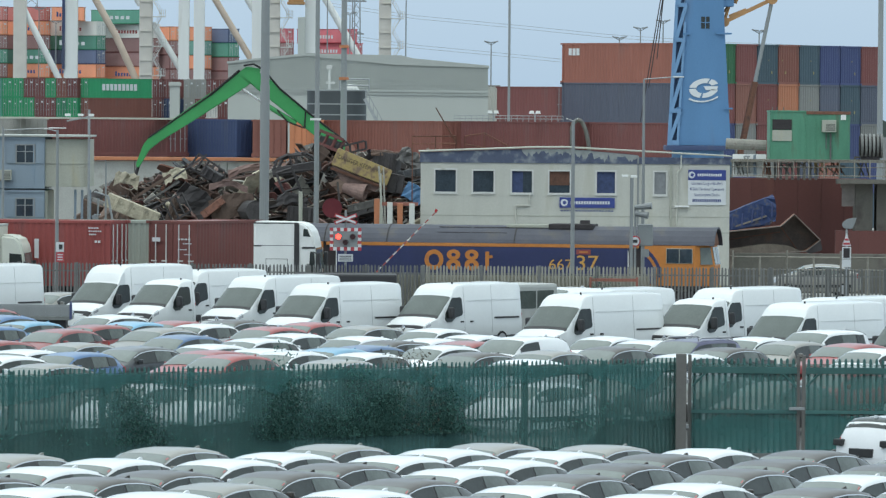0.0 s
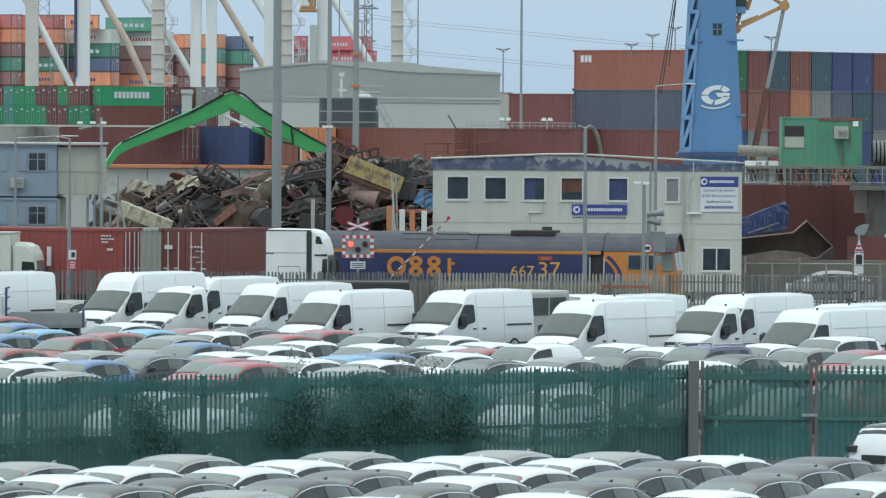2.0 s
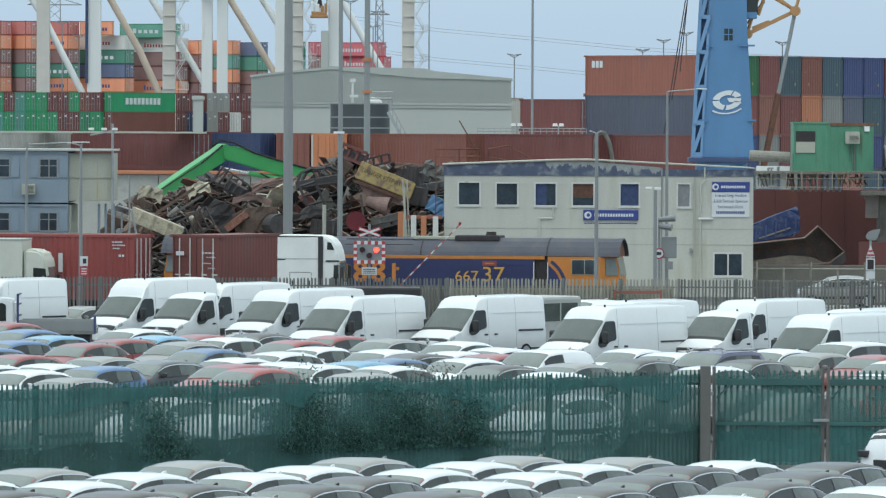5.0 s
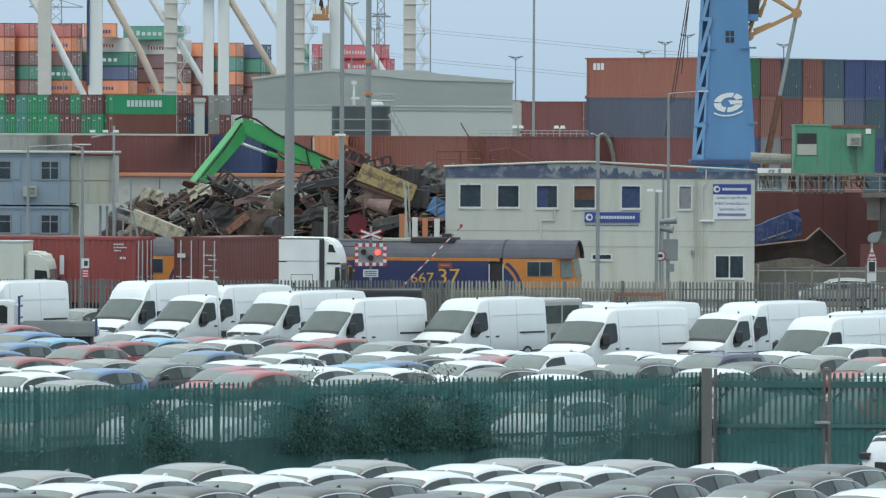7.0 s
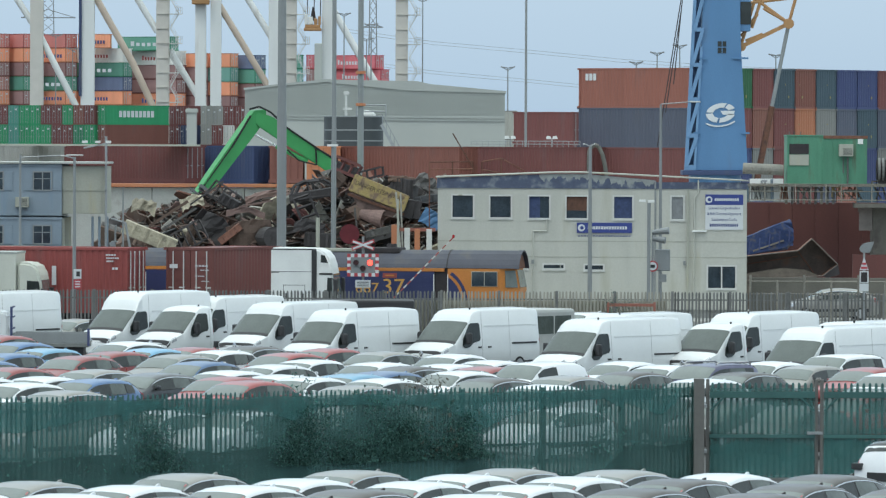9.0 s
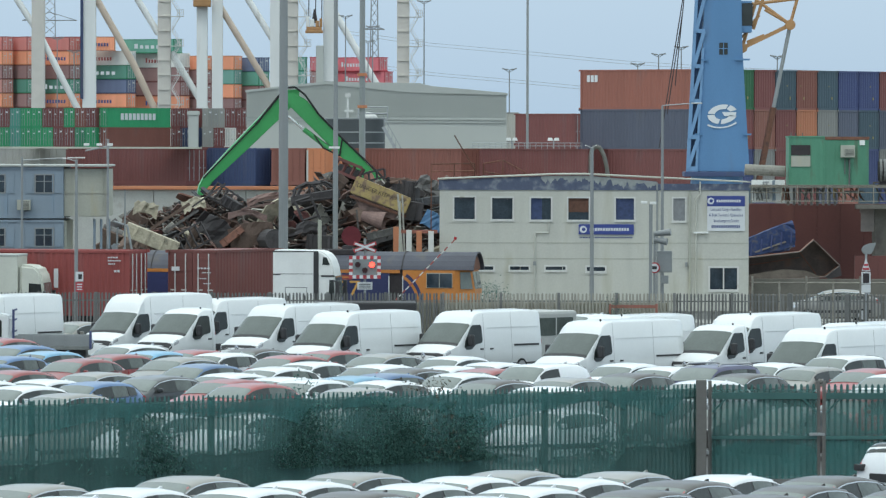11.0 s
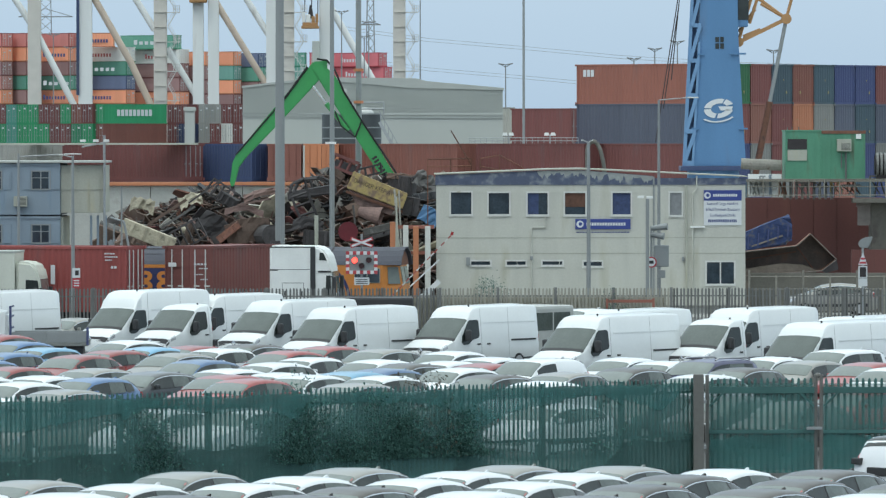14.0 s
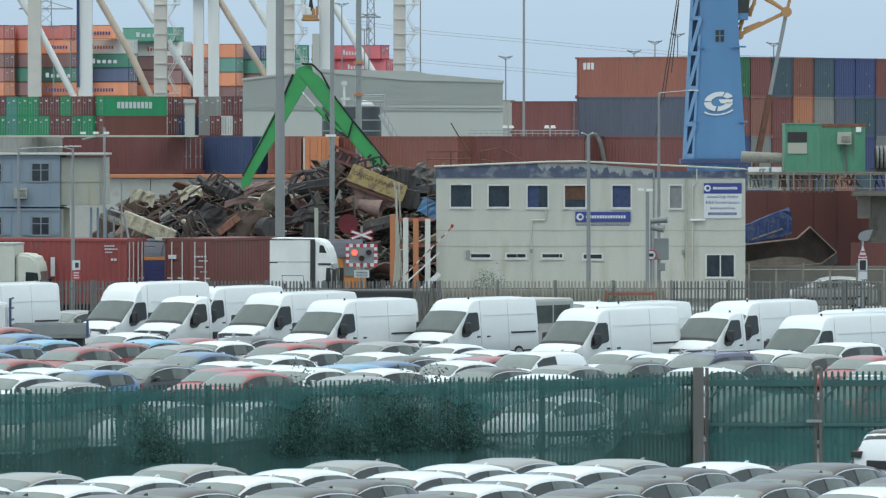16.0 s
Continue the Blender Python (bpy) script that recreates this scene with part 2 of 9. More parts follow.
def beam(bm, a, b, w, h):
    """A square bar from a to b."""
    a, b = Vector(a), Vector(b)
    d = b - a
    m = Matrix.Translation((a + b) / 2) @ d.to_track_quat("X", "Z").to_matrix().to_4x4()
    return box(bm, -d.length / 2, d.length / 2, -w / 2, w / 2, -h / 2, h / 2, 0, m)


def prism(bm, outline, y0, y1):
    """An outline of (x, z) points pushed through from y0 to y1."""
    a = [bm.verts.new((x, y0, z)) for x, z in outline]
    b = [bm.verts.new((x, y1, z)) for x, z in outline]
    k = len(outline)
    bm.faces.new(a)
    bm.faces.new(b[::-1])
    for i in range(k):
        bm.faces.new((a[i], b[i], b[(i + 1) % k], a[(i + 1) % k]))
    bmesh.ops.recalc_face_normals(bm, faces=bm.faces)
    return bm


def thick(bm, t):
    """Gives a sheet its thickness."""
    bm.normal_update()
    bmesh.ops.solidify(bm, geom=list(bm.faces), thickness=t)


def mesh_of(name, bm, smooth=False):
    me = bpy.data.meshes.new(name)
    bmesh.ops.recalc_face_normals(bm, faces=bm.faces)
    bm.to_mesh(me)
    bm.free()
    if smooth:
        me.polygons.foreach_set("use_smooth", [True] * len(me.polygons))
        me.set_sharp_from_angle(angle=radians(40))
    return me


def put(name, me, material, parent=None, label="", at=None):
    """An object of its own on a mesh that may be shared; its material sits on the object."""
    ob = new(name, me)
    if not me.materials:
        me.materials.append(None)
    ob.material_slots[0].link = "OBJECT"
    ob.material_slots[0].material = material
    if parent:
        ob.parent = parent
    if at is not None:
        ob.matrix_basis = at
    return tagged(ob, label)


def part(name, bm, material, parent, label="", smooth=False, at=None):
    return put(name, mesh_of(name, bm, smooth), material, parent, label, at)


def islands(bm):
    """The separate pieces of a mesh, largest first, each as a mesh of its own."""
    bm.verts.index_update()
    seen, out = set(), []
    for v in bm.verts:
        if v.index in seen:
            continue
        stack, group = [v], []
        seen.add(v.index)
        while stack:
            q = stack.pop()
            group.append(q)
            for e in q.link_edges:
                o = e.other_vert(q)
                if o.index not in seen:
                    seen.add(o.index)
                    stack.append(o)
        piece = bmesh.new()
        at = {q.index: piece.verts.new(q.co) for q in group}
        for f in {f for q in group for f in q.link_faces}:
            piece.faces.new([at[w.index] for w in f.verts])
        out.append(piece)
    bm.free()
    return sorted(out, key=lambda p: -len(p.faces))


def bar_row(name, bm, material, parent, label="", at=None):
    """Every bar of a row as a part of its own."""
    for piece in islands(bm):
        part(name, piece, material, parent, label, at=at)


def thing(name, m, label, category, group="", kind=""):
    ob = new(name)
    ob.matrix_basis = m
    return tagged(ob, label, category, group, kind)


def solid(name, bm, material, label="", category="", group="", kind="", smooth=False, at=None):
    return tagged(put(name, mesh_of(name, bm, smooth), material, None, "", at), label, category, group, kind)


def text(name, words, size, material, parent, m, squeeze=1.0, label="", align="CENTER"):
    """Flat lettering with a little depth, turned into a mesh."""
    cu = bpy.data.curves.new(name, "FONT")
    cu.body, cu.size, cu.align_x, cu.align_y, cu.extrude, cu.resolution_u = words, size, align, "CENTER", 0.004, 3
    tmp = bpy.data.objects.new(name, cu)
    scene.collection.objects.link(tmp)
    me = bpy.data.meshes.new_from_object(tmp.evaluated_get(bpy.context.evaluated_depsgraph_get()))
    bpy.data.objects.remove(tmp)
    bpy.data.curves.remove(cu)
    me.transform(Matrix.Diagonal((squeeze, 1, 1, 1)))
    me.materials.clear()
    return put(name, me, material, parent, label, m)


def slat(bm, cx, cz, length, h, angle, y0, y1):
    """A flat bar in an upright plane, turned by angle about its middle."""
    return box(bm, -length / 2, length / 2, y0, y1, -h / 2, h / 2, 0, Matrix.Translation((cx, 0, cz)) @ pose(0, 0, 0, 0, -angle, 0))


FACING = pose(0, 0, 0, 90, 0, 0)  # lettering that stands upright and is read from -y


# ---------------------------------------------------------------- ground
bm = bmesh.new()
bmesh.ops.create_grid(bm, x_segments=40, y_segments=60, size=1, matrix=Matrix.Translation((0, 1500, 0)) @ Matrix.Diagonal((2500, 3000, 1, 1)))
solid("ground", bm, ASPHALT, "worn grey asphalt of the dock estate", "ground", kind="structure")
bm = bmesh.new()
box(bm, -14, 90, 301, 600, -0.1, 0.6, 0.03)
box(bm, -90, -14.001, 303.2, 600, -0.1, 0.6, 0.03)
solid("apron", bm, CONCRETE, "raised concrete apron beyond the railway", "ground", kind="structure")
bm = bmesh.new()
box(bm, -28, 60, -3.2, 3.2, 0.0, 0.12, 0.04)
solid("track_bed", bm, GRAVEL, "stony ballast strip under the rails", "ground", kind="structure", at=pose(0, 296, 0, 0, 0, -11))
for s in (-0.72, 0.72):
    bm = bmesh.new()
    prism(bm, [(-.07, .12), (.07, .12), (.02, .15), (.02, .24), (.036, .25), (.036, .28), (-.036, .28), (-.036, .25), (-.02, .24), (-.02, .15)], -60, 28)
    solid("rail", bm, RUST, "rusty steel rail of the dock line", "rail", kind="structure", at=pose(0, 296, -.02, 0, 0, -11) @ Matrix.Translation((0, s, 0)) @ pose(0, 0, 0, 0, 0, 90))

# ---------------------------------------------------------------- the two-storey site office
OFF_Y = 306.0
OX0, OX1, OX2 = -0.32, 9.90, 14.24
office = thing("site_office", pose(0, OFF_Y, 0), "two-storey white modular site office with navy fascia", "building", kind="structure")


def wall_with_holes(x0, x1, z0, z1, holes, y0, y1):
    """A wall slab with rectangular openings cut right through it."""
    xs = sorted({x0, x1, *[v for h in holes for v in h[:2]]})
    zs = sorted({z0, z1, *[v for h in holes for v in h[2:]]})
    bm = bmesh.new()
    for a, b in zip(xs, xs[1:]):
        for c, d in zip(zs, zs[1:]):
            mx, mz = (a + b) / 2, (c + d) / 2
            if not any(h[0] < mx < h[1] and h[2] < mz < h[3] for h in holes):
                box(bm, a, b, y0, y1, c, d)
    bmesh.ops.remove_doubles(bm, verts=bm.verts, dist=0.001)
    return bm


WIN = [(0.35, 1.36, 5.29, 6.36), (2.13, 3.14, 5.29, 6.33),
       (3.96, 4.95, 5.27, 6.33), (5.72, 6.73, 5.27, 6.33),
       (7.96, 8.86, 5.27, 6.33)]
LOW = [(1.30, 2.24, 2.90, 3.11), (2.98, 3.91, 2.90, 3.11),
       (4.66, 5.64, 2.90, 3.11), (6.60, 7.50, 2.85, 3.09)]
RIGHT = [(10.67, 11.26, 5.24, 6.33), (12.40, 13.73, 2.00, 3.06)]
ZF0, ZF1, ZPK = 6.68, 7.16, 7.40
part("wall", wall_with_holes(OX0, OX1, 1.0, ZF0, WIN + LOW, 0, 0.14), CLAD, office, "stained off-white cladding")
part("wall", wall_with_holes(OX1 + 0.05, OX2, 1.0, ZF0, RIGHT, 0.03, 0.17), CLAD, office, "stained off-white cladding")
bm = bmesh.new()
box(bm, OX0, OX0 + 0.14, 0.145, 5.9, 1.0, ZF0)
box(bm, OX2 - 0.14, OX2, 0.175, 5.9, 1.0, ZF0)
box(bm, OX0, OX2, 5.905, 6.05, 1.0, ZF0)
part("wall", bm, CLAD, office)
bm = bmesh.new()
box(bm, OX0 - 0.05, OX2 + 0.05, 0.25, 6.0, 0.6, 0.995)
part("plinth", bm, CONCRETE, office)
bm = bmesh.new()
box(bm, OX0 + 0.16, OX2 - 0.16, 0.25, 5.85, 4.2, 4.35)
part("floor_slab", bm, CONCRETE, office)
bm = bmesh.new()
xm = 5.35
prism(bm, [(OX0 - .04, ZF0 + .003), (OX1, ZF0 + .003), (OX1, ZF1 - .06), (xm + 1.2, ZPK - .02), (xm - .3, ZPK - .03), (OX0 - .04, ZF1)], -0.04, 0.14)
part("fascia", bm, NAVY, office, "flaking navy fascia board")
flake = random.Random(5)
for k in range(13):
    # paint flaked from the upper edge downwards, ragged below
    x0 = xm - .9 + k * (OX1 - xm + .7) / 13
    w = flake.uniform(.45, .85)
    top = lambda x: float(np.interp(x, (OX0, xm - .3, xm + 1.2, OX1), (ZF1, ZPK - .03, ZPK - .02, ZF1 - .06))) - .012
    deepest = flake.uniform(.14, .5)
    xs = [x0 + w * i / 9 for i in range(10)]
    lower = [(x, top(x) - .03 - deepest * (.25 + .75 * flake.random()) * math.sin(math.pi * (i + .5) / 10)) for i, x in enumerate(xs)]
    bm = bmesh.new()
    prism(bm, [(x, top(x)) for x in xs[::-1]] + lower, -.044 - .003 * (k % 2), -.0405)
    part("bare_patch", bm, BARE, office, "grey bare patch of flaked paint")
bm = bmesh.new()
box(bm, OX1 + 0.03, OX2 + 0.03, -0.01, 0.17, ZF0 + .003, 7.00)
part("fascia", bm, NAVY, office)
bm = bmesh.new()
prism(bm, [(OX0 - .1, ZF1 + .01), (xm - .3, ZPK), (xm + 1.2, ZPK + .01), (OX2 + .1, 7.05), (OX2 + .1, 7.10), (xm + 1.2, ZPK + .07), (xm - .3, ZPK + .05),
           (OX0 - .1, ZF1 + .06)], -0.12, 6.2)
part("roof", bm, CREAM, office, "shallow stained cream sheet roof")
bm = bmesh.new()
for z in (4.20, 3.46):
    box(bm, OX0, OX1, -0.012, 0.0, z - 0.018, z + 0.018)
    box(bm, OX1 + 0.06, OX2, 0.018, 0.03, z - 0.018, z + 0.018)
part("joint_strip", bm, CREAM, office)
for u in (810, 880, 915, 990, 1010, 1075, 1100):
    bm = bmesh.new()
    x = (u - 784) * 0.0266
    box(bm, x - .012, x + .012, -0.008, 0, 1.1, 4.15)
    part("joint_cover", bm, CLAD, office)


def window_unit(parent, h, y, split=False, pane_at=0.07):
    x0, x1, z0, z1 = h
    w = put("window", mesh_of("window", wall_with_holes(x0 - .05, x1 + .05, z0 - .05, z1 + .05, [(x0 + .025, x1 - .025, z0 + .025, z1 - .025)], y - .03, y + .05)), FRAME, parent, "white window frame")
    bm = bmesh.new()
    box(bm, x0 + .02, x1 - .02, y + pane_at, y + pane_at + .012, z0 + .02, z1 - .02)
    part("pane", bm, PANE, w)
    bm = bmesh.new()
    box(bm, x0 - .07, x1 + .07, y - .06, y + .02, z0 - .085, z0 - .055)
    part("sill", bm, FRAME, w)
    if split:
        bm = bmesh.new()
        box(bm, (x0 + x1) / 2 - .03, (x0 + x1) / 2 + .03, y - .03, y + .06, z0 + .02, z1 - .02)
        part("mullion", bm, FRAME, w)
    return w


BLIND = {1: mat("brown curtain", (0.115, 0.058, 0.04), 0.9, spots=0.3, size=0.2), 0: mat("blue blind", (0.045, 0.065, 0.14), 0.9, spots=0.3, size=0.2),
         2: mat("grey blind", (0.22, 0.23, 0.24), 0.9, spots=0.2, size=0.3)}
for i, h in enumerate(WIN + RIGHT):
    w = window_unit(office, h, 0.0 if i < 5 else 0.03, split=(i == 6))
    if i in (2, 3, 4, 5):
        bm = bmesh.new()
        x0, x1 = h[0] + .03, h[1] - .03
        xb = x1 if i != 2 else x0 + (x1 - x0) * 0.55
        n = 9
        for k in range(n):
            a, b = x0 + (xb - x0) * k / n, x0 + (xb - x0) * (k + 1) / n
            box(bm, a, b, 0.058 + 0.006 * (k % 2), 0.066 + 0.002 * (k % 2), h[2] + .03 + (0.35 if i == 3 else 0), h[3] - .03)
        part("blind", bm, BLIND[{2: 0, 3: 1, 4: 0, 5: 2}[i]], w)
for h in LOW:
    window_unit(office, h, 0.0)
for pts in ([(965, 370), (965, 390), (941, 390), (941, 500)], [(1233, 299), (1233, 322), (1226, 330), (1226, 505)]):
    bm = bmesh.new()
    q = [((u - 784) * .0266, -0.06, 9.1 - (v - 224) * .0266) for u, v in pts]
    for a, b in zip(q, q[1:]):
        rod(bm, a, b, 0.035, seg=8)
    part("drain_pipe", bm, CLAD, office)
bm = bmesh.new()
box(bm, OX1 - .02, OX1 + .06, -0.05, 0.02, 1.0, ZF1 - .1)
part("corner_post", bm, GREY_PAINT, office)
bm = bmesh.new()
box(bm, 11.42, 11.52, -0.06, 0.02, 1.0, ZF0)
part("cable_duct", bm, CREAM, office)
for u, v, du, dv in ((825, 443, 7, 14), (938, 441, 5, 7), (1207, 442, 4, 8), (1222, 388, 26, 3)):
    bm = bmesh.new()
    x, z = (u - 784) * .0266, 9.1 - (v - 224) * .0266
    box(bm, x, x + du * .0266, -0.14, 0.02, z - dv * .0266, z, 0.01)
    part("junction_box", bm, GREY_PAINT if du < 20 else WHITE, office)

sign = thing("name_board", pose(7.53, OFF_Y, 4.84), "blue company name board with white emblem", "sign", "office signs")
bm = bmesh.new()
box(bm, -1.30, 1.30, -0.075, -0.004, -0.24, 0.24, 0.008)
part("board", bm, SIGN_BLUE, sign)
bm = bmesh.new()
bmesh.ops.create_cone(bm, cap_ends=True, segments=20, radius1=.17, radius2=.17, depth=.01, matrix=Matrix.Translation((-1.08, -.08, 0)) @ pose(0, 0, 0, 90))
part("emblem", bm, SIGN_WHITE, sign)
bm = bmesh.new()
bmesh.ops.create_cone(bm, cap_ends=True, segments=16, radius1=.085, radius2=.085, depth=.01, matrix=Matrix.Translation((-1.06, -.086, 0)) @ pose(0, 0, 0, 90))
part("emblem_centre", bm, SIGN_BLUE, sign)
bm = bmesh.new()
for k in range(15):
    box(bm, -.78 + k * .125, -.69 + k * .125, -.082, -.074, -.07, .07)
bar_row("name_bar", bm, SIGN_WHITE, sign, "white lettering bar")
bm = bmesh.new()
for k in range(18):
    box(bm, -1.25 + k * .14, -1.14 + k * .14, -.012, -.003, -.41, -.36)
bar_row("tag_line_bar", bm, INK, sign)

board = thing("notice_board", pose(13.17, OFF_Y + .03, 5.77), "white and blue company notice board with text lines", "sign", "office signs")
bm = bmesh.new()
box(bm, -.89, .89, -.06, -.004, .17, .66, .006)
part("header", bm, SIGN_BLUE, board)
bm = bmesh.new()
box(bm, -.89, .89, -.05, -.004, -1.0, .165, .006)
part("panel", bm, SIGN_WHITE, board)
bm = bmesh.new()
bmesh.ops.create_cone(bm, cap_ends=True, segments=18, radius1=.16, radius2=.16, depth=.01, matrix=Matrix.Translation((-.72, -.062, .42)) @ pose(0, 0, 0, 90))
part("emblem", bm, SIGN_WHITE, board)
bm = bmesh.new()
bmesh.ops.create_cone(bm, cap_ends=True, segments=16, radius1=.08, radius2=.08, depth=.01, matrix=Matrix.Translation((-.70, -.068, .42)) @ pose(0, 0, 0, 90))
part("emblem_centre", bm, SIGN_BLUE, board)
bm = bmesh.new()
for k in range(11):
    box(bm, -.45 + k * .105, -.37 + k * .105, -.066, -.058, .36, .48)
bar_row("name_bar", bm, SIGN_WHITE, board)
for k, words in enumerate(("Licensed Cargo Handlers", "& Bulk Terminal Operators", "Southampton Docks")):
    text("lettering", words, 0.2, INK, board, Matrix.Translation((0, -.053, .02 - .27 * k)) @ FACING, 0.72)
bm = bmesh.new()
for k in range(16):
    box(bm, -.68 + k * .085, -.62 + k * .085, -.056, -.049, -.85, -.72)
bar_row("number_bar", bm, INK, board)

# ---------------------------------------------------------------- boundary walls
bm = bmesh.new()
for k in range(18):
    x = -25.32 + k * 2.45
    if x < 0.18:
        box(bm, x, x + 2.42, 345, 346, 0.6, 6.34, 0.03)
solid("bay_wall", bm, CONCRETE, "tall concrete push wall of the scrap bay", "wall", kind="structure")
bm = bmesh.new()
box(bm, -25.32, 0.18, 344.7, 345.9, 6.37, 6.55, 0.02)
solid("wall_capping", bm, BOX["orange"], "orange steel capping beam along the wall", "beam", kind="structure")
bm = bmesh.new()
for k in range(6):
    x = 15.69 + k * 1.2
    box(bm, x, x + 1.19, 338 - .02 * (k % 2), 339, 0.6, 5.75)
solid("wall_oxide", bm, HULL, "dark oxide-red plated steel bay wall", "wall", kind="structure")
bm = bmesh.new()
for k in range(4):
    x = 20.81 + k * 1.2
    box(bm, x, x + 1.195, 331.0 - .01 * (k % 2), 331.5, 0.6, 3.17)
solid("wall_low", bm, HULL, "low oxide-red plated steel wall beside the bay", "wall", kind="structure")


# ---------------------------------------------------------------- lofted vehicle bodies
def ring_of(table, drop=0.09):
    """A half section (half width, height), bottom centre to top centre, at a distance u behind the front."""
    us, belt, top, half, crown, floor = (np.array(c, float) for c in zip(*table))

    def ring(u):
        b, t, w, c, z = (float(np.interp(u, us, a)) for a in (belt, top, half, crown, floor))
        e = max(b + 0.012, t - drop)
        return [(0, z), (w * 0.9, z), (w, z + 0.2), (w + 0.01, b * 0.72), (w - 0.015, b), (c + 0.03, e), (c - 0.03, t - 0.02),
                (c * 0.62, t + 0.008), (0, t + 0.022)]
    return ring


def point(ring, length, u, k, side):
    r = ring(u)
    i = min(int(k), len(r) - 2)
    a, b, g = r[i], r[i + 1], k - min(int(k), len(r) - 2)
    return Vector((length / 2 - u, side * (a[0] + (b[0] - a[0]) * g), a[1] + (b[1] - a[1]) * g))


def loft(ring, length, stations):
    bm = bmesh.new()
    rows = []
    for u in stations:
        r = ring(u)
        row = [bm.verts.new((length / 2 - u, w, z)) for w, z in r]
        row += [bm.verts.new((length / 2 - u, -w, z)) for w, z in r[-2:0:-1]]
        rows.append(row)
    n = len(rows[0])
    for a, b in zip(rows, rows[1:]):
        for i in range(n):
            bm.faces.new((a[i], a[(i + 1) % n], b[(i + 1) % n], b[i]))
    bm.faces.new(rows[0])
    bm.faces.new(rows[-1][::-1])
    return bm


def patch(ring, length, us, ks, lift=0.012):
    """A panel with thickness that follows the body: us along it, ks = (k, side) across it."""
    bm = bmesh.new()
    pts = [[point(ring, length, u, k, s) for k, s in ks] for u in us]
    nu, nk = len(us), len(ks)

    def normal(i, j):
        a = pts[min(i + 1, nu - 1)][j] - pts[max(i - 1, 0)][j]
        b = pts[i][min(j + 1, nk - 1)] - pts[i][max(j - 1, 0)]
        v = a.cross(b).normalized()
        return v if v.dot(pts[i][j] - Vector((pts[i][j].x, 0, 0.8))) > 0 else -v
    outer = [[bm.verts.new(pts[i][j] + normal(i, j) * lift) for j in range(nk)] for i in range(nu)]
    inner = [[bm.verts.new(pts[i][j] - normal(i, j) * 0.01) for j in range(nk)] for i in range(nu)]
    for g in (outer, inner):
        for i in range(nu - 1):
            for j in range(nk - 1):
                bm.faces.new((g[i][j], g[i][j + 1], g[i + 1][j + 1], g[i + 1][j]))
    rim = [(0, j) for j in range(nk)] + [(i, nk - 1) for i in range(1, nu)] + [(nu - 1, j) for j in range(nk - 2, -1, -1)] + \
          [(i, 0) for i in range(nu - 2, 0, -1)]
    for p, q in zip(rim, rim[1:] + rim[:1]):
        bm.faces.new((outer[p[0]][p[1]], outer[q[0]][q[1]], inner[q[0]][q[1]], inner[p[0]][p[1]]))
    return bm


def span(a, b, n):
    return [a + (b - a) * i / (n - 1) for i in range(n)]


def across(k0):
    return [(k, 1) for k in span(k0, 8, 5)] + [(k, -1) for k in span(8, k0, 5)[1:]]


def wheel_parts(r, w):
    bm = bmesh.new()
    rod(bm, (0, -w / 2, 0), (0, w / 2, 0), r, seg=20)
    bmesh.ops.bevel(bm, geom=[e for e in bm.edges if len(e.link_faces) == 2 and e.calc_face_angle(0) > 1], offset=0.03, segments=2, affect="EDGES")
    rim = bmesh.new()
    rod(rim, (0, -w / 2 - 0.012, 0), (0, w / 2 + 0.012, 0), r * 0.66, r * 0.66, 20)
    for i in range(5):
        a = i * 2 * math.pi / 5
        beam(rim, (0, -w / 2 - 0.02, 0), (math.cos(a) * r * 0.62, -w / 2 - 0.02, math.sin(a) * r * 0.62), 0.02, 0.06)
    return mesh_of("tyre", bm, True), mesh_of("rim", rim)


